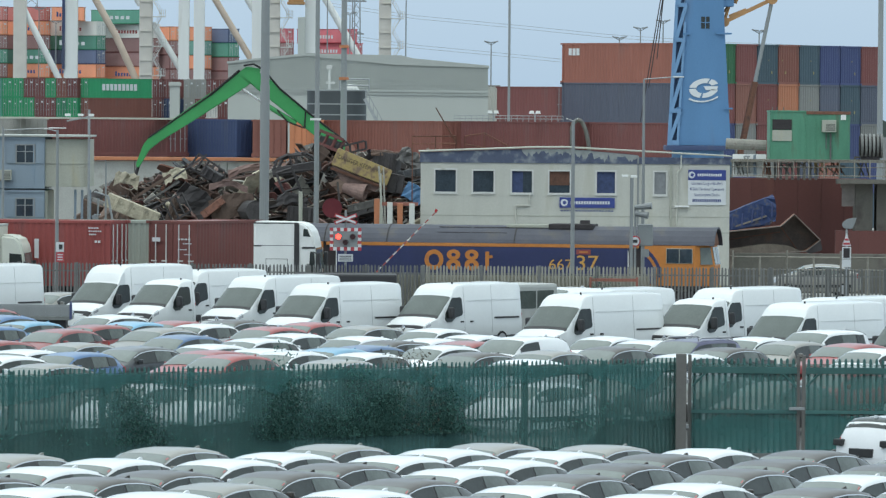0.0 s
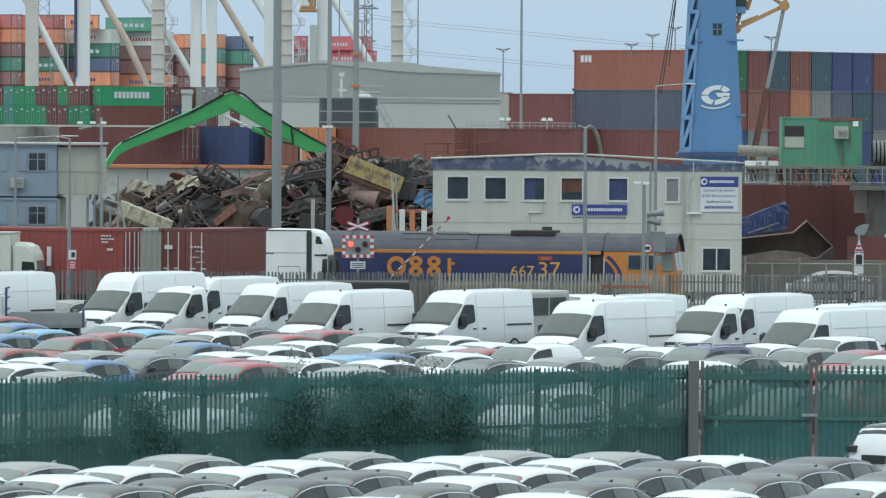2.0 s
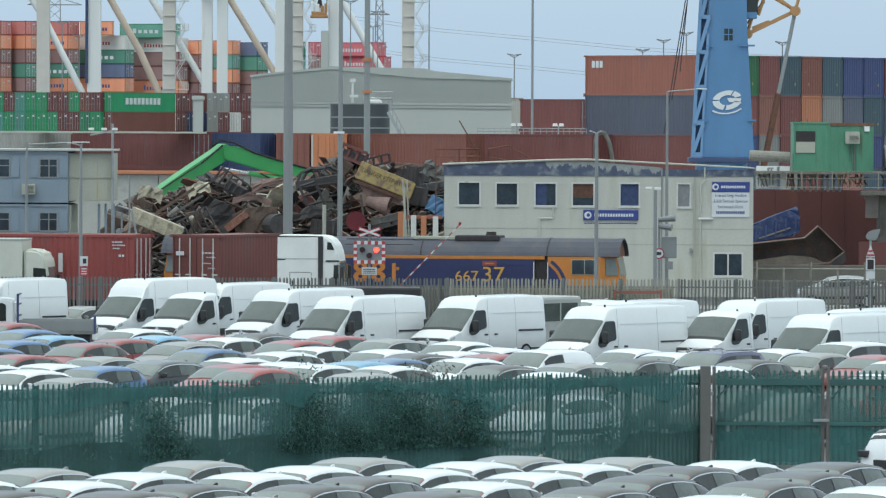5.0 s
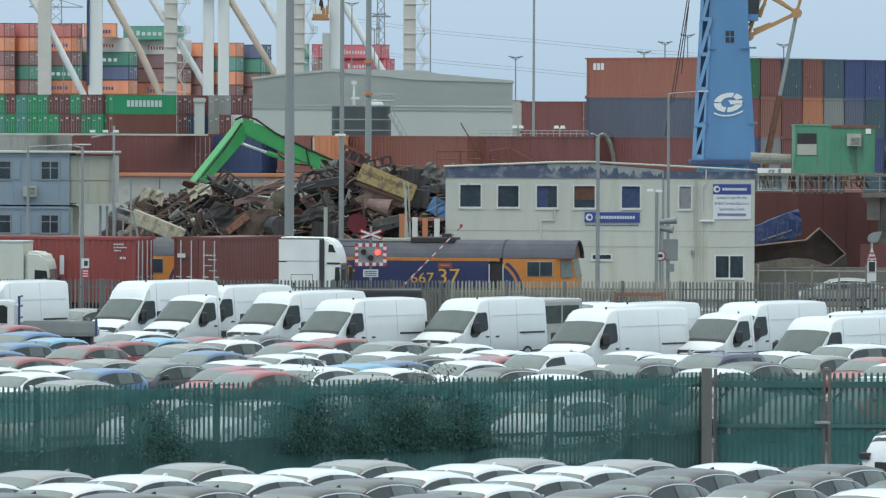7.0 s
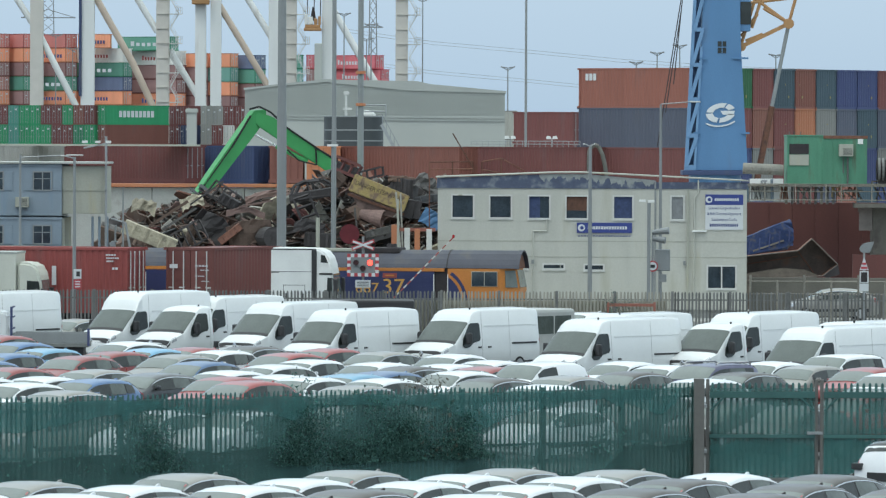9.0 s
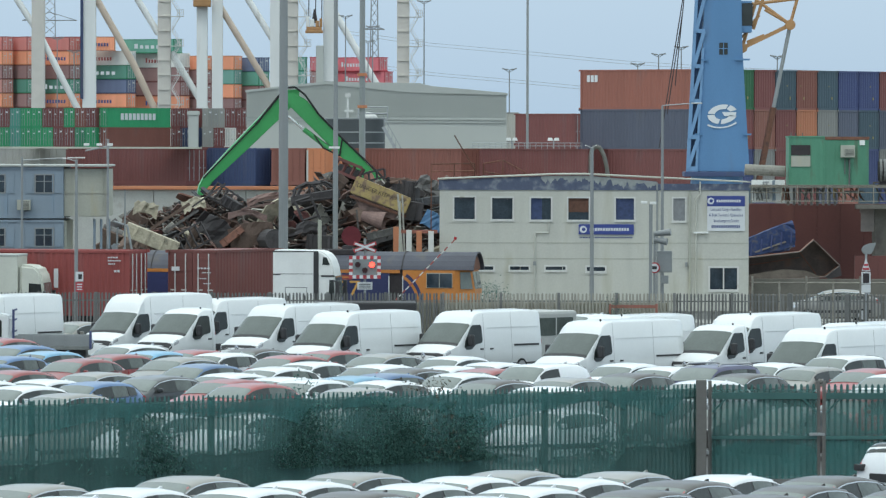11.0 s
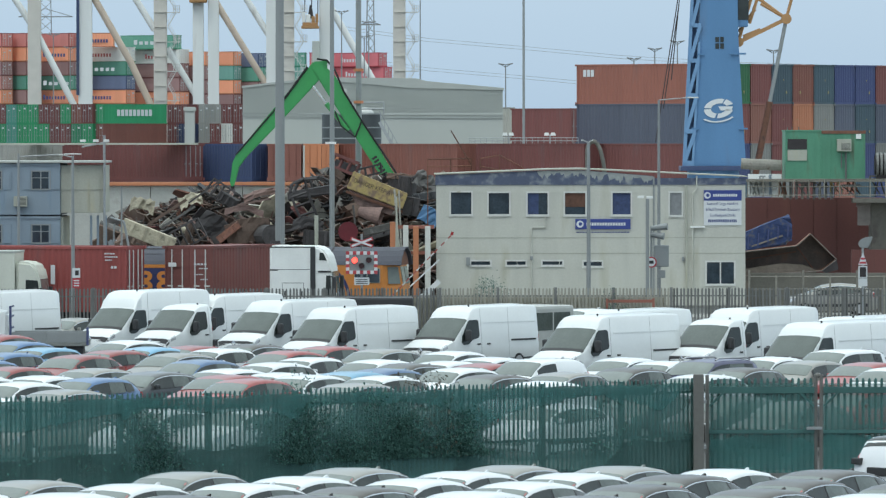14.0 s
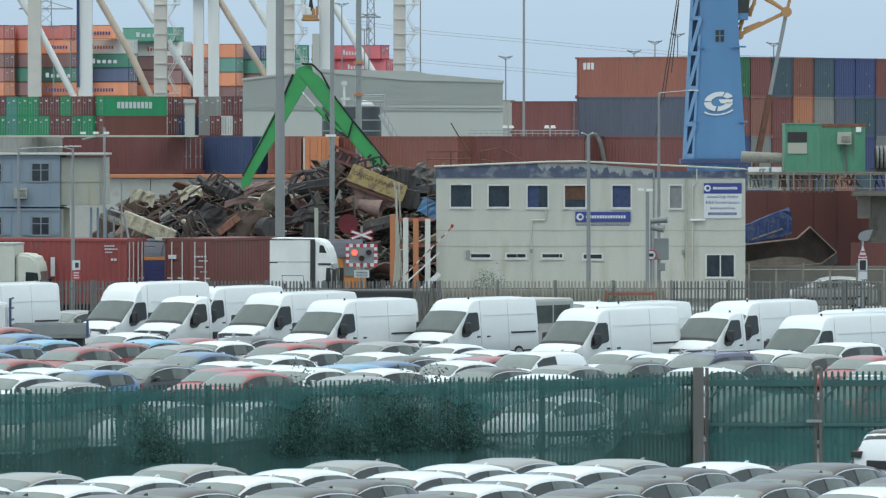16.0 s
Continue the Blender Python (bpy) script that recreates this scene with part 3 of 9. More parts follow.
CAR_SHAPES = {
    # distance from the front, belt, top, half width, half width of the top, floor
    "hatch": (4.30, [(0, .58, .62, .62, .50, .34), (.10, .74, .80, .78, .64, .27), (.5, .88, .94, .86, .76, .22), (.98, .98, 1.03, .88, .80, .22),
                     (1.35, .99, 1.25, .885, .74, .22), (1.66, 1.00, 1.39, .885, .70, .22), (2.05, 1.01, 1.465, .885, .69, .22), (2.55, 1.03, 1.49, .885, .68, .22),
                     (3.15, 1.06, 1.45, .88, .66, .22), (3.60, 1.08, 1.37, .87, .64, .22),
                     (3.88, 1.08, 1.25, .85, .63, .22), (4.12, 1.04, 1.10, .80, .64, .25), (4.24, .92, .98, .76, .60, .3), (4.30, .7, .76, .66, .5, .36)]),
    "small": (3.85, [(0, .6, .64, .58, .46, .34), (.10, .76, .82, .74, .62, .27), (.4, .90, .96, .82, .73, .22), (.80, .99, 1.04, .84, .77, .22),
                     (1.12, 1.00, 1.26, .845, .71, .22), (1.42, 1.01, 1.41, .845, .67, .22), (1.80, 1.02, 1.475, .845, .66, .22), (2.25, 1.03, 1.50, .845, .65, .22),
                     (2.95, 1.06, 1.47, .84, .63, .22), (3.30, 1.07, 1.41, .835, .61, .22),
                     (3.56, 1.07, 1.28, .81, .60, .22), (3.74, 1.02, 1.09, .77, .60, .25), (3.80, .90, .96, .73, .56, .3), (3.85, .72, .78, .66, .5, .36)]),
    "tall": (4.45, [(0, .7, .74, .64, .5, .36), (.10, .9, .96, .82, .68, .3), (.5, 1.04, 1.1, .89, .80, .26), (1.0, 1.1, 1.16, .91, .83, .26),
                    (1.38, 1.12, 1.44, .915, .78, .26), (1.75, 1.12, 1.63, .915, .74, .26), (2.3, 1.13, 1.69, .915, .72, .26), (3.3, 1.14, 1.69, .91, .71, .26), (3.85, 1.15, 1.66, .91, .70, .26),
                    (4.1, 1.13, 1.57, .90, .69, .26), (4.26, 1.10, 1.38, .88, .68, .27), (4.38, 1.0, 1.08, .84, .66, .3), (4.45, .75, .8, .74, .55, .38)]),
}
# a shorter car with a long arched cabin
CAR_SHAPES["city"] = (3.70, [(0, .60, .64, .68, .50, .34), (.05, .78, .84, .82, .66, .27), (.16, .92, .98, .88, .78, .22), (.28, .98, 1.03, .895, .82, .22),
                             (.62, .99, 1.22, .90, .76, .22), (.98, 1.00, 1.375, .90, .715, .22), (1.35, 1.01, 1.445, .90, .70, .22), (1.80, 1.03, 1.475, .90, .69, .22),
                             (2.35, 1.05, 1.455, .895, .66, .22), (2.85, 1.06, 1.385, .885, .62, .22),
                             (3.20, 1.07, 1.29, .87, .60, .22), (3.52, 1.05, 1.14, .84, .60, .25), (3.63, .92, 1.0, .78, .60, .3), (3.70, .7, .76, .68, .5, .36)])
SIDE_GLASS = {"city": (.46, 3.40, ((.58, 1.72), (1.80, 2.66), (2.72, 3.22)), .70)}
CAR_SHAPES["panel"] = CAR_SHAPES["tall"]
SIDE_GLASS["panel"] = (1.42, 2.50, ((1.5, 2.44),), 1.5)
CAR_MESH = {}
STICKER = mat("red paper sticker", (0.42, 0.16, 0.16), 0.7)


def car_meshes(shape):
    if shape in CAR_MESH:
        return CAR_MESH[shape]
    length, table = CAR_SHAPES[shape]
    ring = ring_of(table, 0.075)
    g = length / 4.30
    st = sorted({r[0] for r in table} | set(span(table[3][0], 4.0 * g, 14)))
    w0, w1, panes, um = SIDE_GLASS.get(shape) or (1.36 * g, 3.74 * g, ((1.45 * g, 2.36 * g), (2.41 * g, 3.2 * g), (3.25 * g, 3.66 * g)), 1.45 * g)
    out = [("body", mesh_of("car_body", loft(ring, length, st), True), "paint", None)]
    u1, u2 = table[3][0] + 0.06, table[5][0] - 0.04
    out.append(("windscreen", mesh_of("windscreen", patch(ring, length, span(u1, u2, 6), across(5.3)), True), SCREEN, None))
    r0, r1 = table[-4][0] - 0.32 * g, table[-3][0] - 0.05
    out.append(("rear_window", mesh_of("rear_window", patch(ring, length, span(r0, r1, 4), across(5.6)), True), GLASS, None))
    for s in (1, -1):
        bm = patch(ring, length, span(w0, w1 - .02, 10), [(k, s) for k in span(3.9, 4.90, 4)], 0.006)
        out.append(("window_surround", mesh_of("window_surround", bm, True), PLASTIC, None))
        bm = patch(ring, length, span(w0, w1, 14), [(k, s) for k in (4.90, 4.935, 4.97)], 0.012)
        out.append(("window_trim", mesh_of("window_trim", bm, True), CHROME, None))
        for i, (a, b) in enumerate(panes):
            ks = [(k, s) for k in span(4.0, 4.87, 4)]
            out.append(("side_window", mesh_of("side_window", patch(ring, length, span(a, b, 6), ks), True), REAR_GLASS if i == 1 else GLASS, None))
        bm = bmesh.new()
        y = ring(um)[4][0]
        box(bm, -0.05, 0.06, -0.08, 0.08, -0.06, 0.06, 0.03, Matrix.Translation((length / 2 - um - .05, s * (y + 0.09), table[3][1] + 0.1)))
        out.append(("mirror", mesh_of("mirror", bm), "paint", None))
        for u, m, n in ((0.16, LAMP_CLEAR, "headlight"), (length - 0.10, LAMP_RED, "tail_light")):
            bm = patch(ring, length, span(u, u + (0.2 if u < 1 else -0.14), 3), [(k, s) for k in span(3.4, 4.6, 3)])
            out.append((n, mesh_of(n, bm), m, None))
        bm = patch(ring, length, span(0.55, length - 0.5, 8), [(k, s) for k in (2.0, 2.2, 2.4)], 0.016)
        out.append(("sill_trim", mesh_of("sill_trim", bm), PLASTIC, None))
    tyre, rim = wheel_parts(0.32, 0.21)
    for u in (0.82 * g, 3.4 * g):
        for s in (1, -1):
            at = Matrix.Translation((length / 2 - u, s * (ring(u)[2][0] - 0.08), 0.32))
            out.append(("wheel", tyre, RUBBER, at))
            out.append(("rim", rim, ALLOY, at))
    bm = bmesh.new()
    prism(bm, [(-0.13, 0), (0.12, 0), (-0.07, 0.075), (-0.12, 0.075)], -0.02, 0.02)
    u = table[-5][0] - 0.05
    out.append(("antenna_fin", mesh_of("antenna_fin", bm), "paint", Matrix.Translation((length / 2 - u, 0, ring(u)[-1][1] - 0.008))))
    bm = patch(ring, length, [0.012, 0.05, 0.09], [(k, 1) for k in span(2.3, 3.6, 3)] + [(k, -1) for k in span(3.6, 2.3, 3)], 0.02)
    out.append(("grille", mesh_of("grille", bm), PLASTIC, None))
    bm = patch(ring, length, span(u2 - 0.16, u2 - 0.06, 2), [(k, 1) for k in (5.5, 5.7, 5.95)], 0.017)
    if shape == "city":
        out.append(("sticker", mesh_of("sticker", bm), STICKER, None))
    else:
        bm.free()
    CAR_MESH[shape] = out
    return out


def car(shape, paint, x, y, heading, label, group, z=0.0):
    """A parked car; heading: degrees by which its nose points away from +x."""
    root = thing("car", pose(x, y, z, 0, 0, heading), label, "car", group)
    tyre = None
    for name, me, m, at in car_meshes(shape):
        if shape == "city" and name in ("sill_trim", "grille", "rim"):
            continue
        if name == "window_trim" and (paint not in ("grey", "dark", "silver") or shape == "small"):
            continue
        ob = put(name, me, CAR_PAINT[paint] if m == "paint" else m, tyre if name == "rim" else root, "", None if name == "rim" else at)
        if name == "wheel":
            tyre = ob
    return root


VAN_MESH = {}


def van_meshes(length, high, cab):
    key = (length, high, cab)
    if key in VAN_MESH:
        return VAN_MESH[key]
    L, t = length, high
    back = [(L - .5, 1.30, t, 1.04, .91, .25), (L - .12, 1.30, t - .03, 1.03, .89, .28), (L, 1.28, t - .12, .99, .84, .32)]
    if cab:
        back = [(L - .12, 1.30, t, 1.03, .88, .28), (L, 1.28, t - .08, .99, .84, .32)]
    table = [(0, .72, .76, .84, .66, .36), (.12, .95, 1.00, .96, .82, .28), (.5, 1.10, 1.17, 1.0, .90, .25), (.80, 1.20, 1.27, 1.03, .97, .25),
             (1.22, 1.27, 1.67, 1.035, .95, .25), (1.66, 1.30, 2.06, 1.04, .92, .25), (1.86, 1.30, 2.06 + (t - 2.06) * .52, 1.04, .90, .25),
             (2.10, 1.30, 2.06 + (t - 2.06) * .82, 1.04, .89, .25), (2.45, 1.30, t - .02, 1.04, .90, .25)] + back
    ring = ring_of(table)
    st = sorted({r[0] for r in table} | set(span(0.82, 2.4, 10)) | (set() if cab else set(span(2.6, L - .5, 5))))
    out = [("body", mesh_of("van_body", loft(ring, L, st), True), VAN_WHITE)]
    out.append(("cowl", mesh_of("cowl", patch(ring, L, span(0.74, 0.87, 3), across(5.25), 0.014)), PLASTIC))
    out.append(("windscreen", mesh_of("windscreen", patch(ring, L, span(0.87, 1.64, 6), across(5.35)), True), VAN_SCREEN))
    for s in (1, -1):
        # door glass follows the sloping pillar in front and dips towards the mirror
        bm = bmesh.new()
        w = 1.035
        y0, y1 = s * (w + 0.004), s * 0.93
        o = [(1.22, 1.16), (1.28, 1.40), (1.66, 1.92), (1.76, 1.99), (2.22, 2.0), (2.29, 1.93), (2.31, 1.40), (2.24, 1.31), (1.86, 1.24), (1.62, 1.08), (1.34, 1.06)]

        def face_y(z):
            a, b = point(ring, L, 2.0, 4, s), point(ring, L, 2.0, 5, s)
            return a.y + (b.y - a.y) * (z - a.z) / (b.z - a.z)
        a = [bm.verts.new((L / 2 - u, face_y(z) + s * 0.018, z)) for u, z in o]
        b = [bm.verts.new((L / 2 - u, face_y(z) - s * 0.03, z)) for u, z in o]
        bm.faces.new(a)
        bm.faces.new(b[::-1])
        for i in range(len(o)):
            bm.faces.new((a[i], a[(i + 1) % len(o)], b[(i + 1) % len(o)], b[i]))
        out.append(("door_window", mesh_of("door_window", bm), GLASS))
        bm = bmesh.new()
        box(bm, -0.1, 0.1, -0.11, 0.11, -0.22, 0.22, 0.07, Matrix.Translation((L / 2 - 1.42, s * 1.2, 1.42)))
        box(bm, -0.03, 0.03, -0.1, 0.1, -0.03, 0.03, 0, Matrix.Translation((L / 2 - 1.45, s * 1.08, 1.33)))
        out.append(("wing_mirror", mesh_of("wing_mirror", bm), PLASTIC))
        if not cab:
            bm = bmesh.new()
            box(bm, -L / 2 + .25, -L / 2 + 1.75, s * 1.046 - 0.02, s * 1.046 + 0.02, 1.16, 1.225)
            out.append(("door_rail", mesh_of("door_rail", bm), PLASTIC))
            for u0, u1 in ((2.62, L - 1.95), (L - 1.85, L - .2)):
                bm = patch(ring, L, span(u0, u1, 4), [(k, s) for k in (4.50, 4.515, 4.53)], 0.014)
                out.append(("side_crease", mesh_of("side_crease", bm), VAN_WHITE))
        for u in ((2.42,) if cab else (2.42, L - 1.90)):
            bm = patch(ring, L, (u, u + 0.012), [(k, s) for k in span(2.3, 5.0, 8)], 0.004)
            out.append(("door_gap", mesh_of("door_gap", bm), VAN_SEAM))
        for u in ((2.25,) if cab else (2.25, 2.85)):
            bm = bmesh.new()
            box(bm, L / 2 - u - 0.09, L / 2 - u + 0.09, s * 1.05 - 0.025, s * 1.05 + 0.025, 1.04, 1.1, 0.01)
            out.append(("handle", mesh_of("handle", bm), PLASTIC))
        bm = patch(ring, L, span(0.10, 0.42, 3), [(k, s) for k in span(3.55, 4.7, 4)])
        out.append(("headlight", mesh_of("headlight", bm), LAMP_CLEAR))
        bm = patch(ring, L, span(0.35, L - 0.3, 6), [(k, s) for k in (2.0, 2.06, 2.12)], 0.02)
        out.append(("rubbing_strip", mesh_of("rubbing_strip", bm), PLASTIC))
        bm = bmesh.new()
        box(bm, -L / 2 - 0.01, -L / 2 + 0.06, s * 0.93 - 0.05, s * 0.93 + 0.05, 0.95, 1.35)
        out.append(("tail_light", mesh_of("tail_light", bm), LAMP_RED))
    bm = patch(ring, L, [0.015, 0.06, 0.1], [(k, 1) for k in span(3.5, 6.5, 4)] + [(k, -1) for k in span(6.5, 3.5, 4)], 0.018)
    out.append(("grille", mesh_of("grille", bm), PLASTIC))
    bm = bmesh.new()
    q = [(0, .15), (.11, 0), (0, -.15), (-.11, 0)]
    r = [(0, .07), (.05, 0), (0, -.07), (-.05, 0)]
    vo = [bm.verts.new((L / 2 + 0.03, y, 0.86 + z)) for y, z in q]
    vi = [bm.verts.new((L / 2 + 0.045, y, 0.86 + z)) for y, z in r]
    for i in range(4):
        bm.faces.new((vo[i], vo[(i + 1) % 4], vi[(i + 1) % 4], vi[i]))
    out.append(("badge", mesh_of("badge", bm), CHROME))
    bm = bmesh.new()
    rod(bm, (L / 2 - 2.35, 0.45, t - 0.03), (L / 2 - 2.35, 0.45, t + 0.05), 0.035, seg=8)
    out.append(("aerial_plug", mesh_of("aerial_plug", bm), PLASTIC))
    VAN_MESH[key] = out
    return out


def van(length, high, x, y, heading, label, cab=False, group="delivery vans in storage"):
    root = thing("chassis_cab" if cab else "van", pose(x, y, 0, 0, 0, heading), label, "truck" if cab else "van", group)
    for name, me, m in van_meshes(length, high, cab):
        put(name, me, m, root)
    if cab:
        for s in (-.42, .42):
            bm = bmesh.new()
            box(bm, -length / 2 - 3.2, -length / 2 + .4, s - .05, s + .05, .62, .80)
            part("chassis_rail", bm, PLASTIC, root)
    tyre, rim = wheel_parts(0.35, 0.22)
    for u in (1.05, length + 2.0 if cab else length - 1.3):
        for s in (1, -1):
            w = put("wheel", tyre, RUBBER, root, "", Matrix.Translation((length / 2 - u, s * 0.95, 0.35)))
            put("rim", rim, ALLOY, w)
    return root


# ---------------------------------------------------------------- the storage lot in front of the green fence
FRONT_HEAD = 180 + 55  # noses point to the near left
NEAR_PLACES = [
    (-9.08, 142.8, "silver"), (-5.76, 146.3, "silver"), (-6.83, 141.3, "white"), (-4.33, 141.4, "white"), (-3.21, 144.3, "white"), (-2.08, 148.0, "silver"),
    (-0.65, 143.3, "white"), (0.42, 146.4, "white"), (1.52, 149.0, "silver"), (2.90, 145.6, "white"), (4.02, 148.6, "silver"), (6.34, 147.3, "white"),
    (8.70, 146.9, "grey"), (1.78, 142.0, "white"), (5.26, 144.8, "grey"), (7.78, 142.9, "grey"), (-5.54, 136.7, "grey"), (-6.76, 134.1, "grey"),
    (-8.05, 137.8, "white"), (-7.79, 130.1, "white"), (-4.16, 132.3, "silver"), (-2.97, 136.8, "grey"), (-1.89, 140.0, "grey"), (0.63, 138.2, "white"),
    (-0.40, 134.3, "grey"), (-1.40, 130.3, "white"), (3.07, 136.4, "grey"), (4.24, 140.8, "grey"), (2.08, 132.1, "white"), (6.73, 139.0, "grey"),
    (5.51, 133.5, "white"), (7.99, 132.1, "grey"), (9.04, 137.0, "white"), (10.15, 141.2, "grey"), (-9.25, 134.0, "grey"), (-5.35, 129.0, "white"),
    (4.45, 129.5, "white"), (-10.4, 138.4, "white"), (11.2, 145.0, "silver"), (10.4, 133.0, "white"), (0.95, 128.2, "grey"), (6.9, 128.0, "white"),
]
WORDS = {"white": "white", "silver": "silver", "grey": "dusty grey", "dark": "dark grey", "red": "dull red", "blue": "blue", "sky": "pale blue",
         "violet": "dark violet-blue"}
rnd = random.Random(4)
for x, y, c in NEAR_PLACES:
    car("city", c, x, y, FRONT_HEAD + rnd.uniform(-1, 1), WORDS[c] + " hatchback parked in a dense storage row", "cars before the green fence")
lone = car("tall", "white", 12.12, 160, 48, "white hatchback parked beside the green gate", "")
bm = bmesh.new()
box(bm, -2.27, -2.18, -.36, .36, .74, .95, .02)
part("number_plate_recess", bm, PLASTIC, lone)
for side in (-1, 1):
    bm = bmesh.new()
    box(bm, -2.26, -2.10, side * .72 - .14, side * .72 + .14, 1.0, 1.16, .03)
    part("tail_lamp", bm, PLASTIC, lone, "dark smoked tail lamp")

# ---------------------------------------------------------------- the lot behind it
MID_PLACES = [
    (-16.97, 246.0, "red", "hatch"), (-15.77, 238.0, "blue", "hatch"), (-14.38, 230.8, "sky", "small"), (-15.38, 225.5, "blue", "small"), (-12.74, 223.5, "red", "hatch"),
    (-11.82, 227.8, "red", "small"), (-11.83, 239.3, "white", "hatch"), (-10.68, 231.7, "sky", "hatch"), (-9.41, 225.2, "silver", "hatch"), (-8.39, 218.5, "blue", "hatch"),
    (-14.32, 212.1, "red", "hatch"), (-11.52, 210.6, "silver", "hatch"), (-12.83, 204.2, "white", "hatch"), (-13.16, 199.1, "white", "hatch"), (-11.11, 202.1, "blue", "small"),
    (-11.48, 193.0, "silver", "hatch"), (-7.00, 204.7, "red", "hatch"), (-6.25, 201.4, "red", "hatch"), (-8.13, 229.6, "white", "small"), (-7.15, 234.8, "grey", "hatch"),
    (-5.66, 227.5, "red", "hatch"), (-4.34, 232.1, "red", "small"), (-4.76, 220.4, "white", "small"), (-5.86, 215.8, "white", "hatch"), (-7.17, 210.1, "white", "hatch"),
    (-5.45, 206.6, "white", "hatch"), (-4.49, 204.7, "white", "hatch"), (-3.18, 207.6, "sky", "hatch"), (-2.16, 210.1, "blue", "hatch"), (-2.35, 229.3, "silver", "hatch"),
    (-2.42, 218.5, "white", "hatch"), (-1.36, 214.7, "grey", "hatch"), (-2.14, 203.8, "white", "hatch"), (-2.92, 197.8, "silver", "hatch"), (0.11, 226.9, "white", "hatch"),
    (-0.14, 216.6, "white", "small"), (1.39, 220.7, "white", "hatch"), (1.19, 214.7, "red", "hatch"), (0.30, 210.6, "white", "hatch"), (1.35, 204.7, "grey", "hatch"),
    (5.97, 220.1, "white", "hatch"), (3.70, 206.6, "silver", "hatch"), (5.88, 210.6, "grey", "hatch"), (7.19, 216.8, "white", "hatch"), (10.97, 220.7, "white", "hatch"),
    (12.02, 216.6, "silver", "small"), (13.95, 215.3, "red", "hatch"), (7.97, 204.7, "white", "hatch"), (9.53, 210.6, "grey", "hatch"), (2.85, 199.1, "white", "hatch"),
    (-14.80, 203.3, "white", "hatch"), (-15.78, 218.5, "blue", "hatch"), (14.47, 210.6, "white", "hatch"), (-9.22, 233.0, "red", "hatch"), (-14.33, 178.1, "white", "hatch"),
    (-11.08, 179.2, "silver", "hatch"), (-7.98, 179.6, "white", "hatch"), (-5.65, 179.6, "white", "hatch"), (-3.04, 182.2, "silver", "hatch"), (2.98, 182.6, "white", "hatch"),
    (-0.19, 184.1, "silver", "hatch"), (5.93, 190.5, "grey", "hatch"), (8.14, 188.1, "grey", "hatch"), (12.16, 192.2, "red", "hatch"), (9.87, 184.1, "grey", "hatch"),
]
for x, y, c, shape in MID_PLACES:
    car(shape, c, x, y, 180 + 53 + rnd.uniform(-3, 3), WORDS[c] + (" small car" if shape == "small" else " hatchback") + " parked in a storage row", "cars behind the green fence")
car("hatch", "dark", -9.42, 207.6, 180 + 52, "dark grey estate car with chrome window line", "")
estate = car("tall", "violet", 8.57, 212.5, 180 + 52, "dark violet-blue estate car with roof rails", "")
car("panel", "white", 2.92, 213.0, 180 + 52, "small white panel van among parked cars", "")
car("tall", "white", 13.40, 221.9, 180 + 52, "white estate car parked among vans", "")

for side in (-1, 1):
    bm = bmesh.new()
    rod(bm, (.35, side * .66, 1.70), (.15, side * .66, 1.76), .03, seg=6)
    rod(bm, (.15, side * .66, 1.76), (-1.4, side * .66, 1.75), .03, seg=6)
    rod(bm, (-1.4, side * .66, 1.75), (-1.6, side * .66, 1.68), .03, seg=6)
    part("roof_rail", bm, ALLOY, estate, "pale roof rail")
# length, height, place, bare chassis cab or not
VANS = [(6.3, 2.78, -12.23, 263.7, False), (2.65, 2.28, -10.84, 259.8, True), (6.2, 2.52, -9.24, 267.1, False), (6.5, 2.52, -6.18, 258.0, False), (6.2, 2.52, -3.62, 247.7, False),
        (6.0, 2.52, 1.03, 249.2, False), (6.7, 2.52, 5.87, 236.5, False), (6.3, 2.52, 6.70, 243.2, False), (2.65, 2.28, 9.55, 238.4, True), (6.3, 2.52, 11.61, 245.5, False),
        (6.5, 2.52, 13.40, 227.3, False), (6.5, 2.52, 14.91, 233.7, False), (6.3, 2.52, 17.21, 219.8, False)]
for length, high, x, y, cab in VANS:
    van(length, high, x, y, 180 + 51, "white chassis cab with a low roof" if cab else
        ("white high-roof panel van with black side rail" if high > 2.7 else "white panel van with black side rail"), cab)


# ---------------------------------------------------------------- locomotive (its origin lies under its middle, nose towards +x)
locomotive = thing("locomotive", pose(13.36 - 10.58, 296 - 0.1944 * (13.36 - 10.58), 0.26, 0, 0, -11), "blue and orange diesel locomotive rolling on the dock line", "locomotive")
HALF = [(1.30, 1.15), (1.32, 1.5), (1.32, 2.72)]
ROOFLINE = [(1.325, 2.88), (1.24, 3.05), (1.05, 3.28), (0.72, 3.52), (0.30, 3.66), (0, 3.68)]


def along(outline, x0, x1):
    bm = bmesh.new()
    ring = outline + [(-y, z) for y, z in outline[::-1] if y > 0]
    a = [bm.verts.new((x0, y, z)) for y, z in ring]
    b = [bm.verts.new((x1, y, z)) for y, z in ring]
    n = len(ring)
    for i in range(n):
        bm.faces.new((a[i], b[i], b[(i + 1) % n], a[(i + 1) % n]))
    bm.faces.new(a)
    bm.faces.new(b[::-1])
    return bm


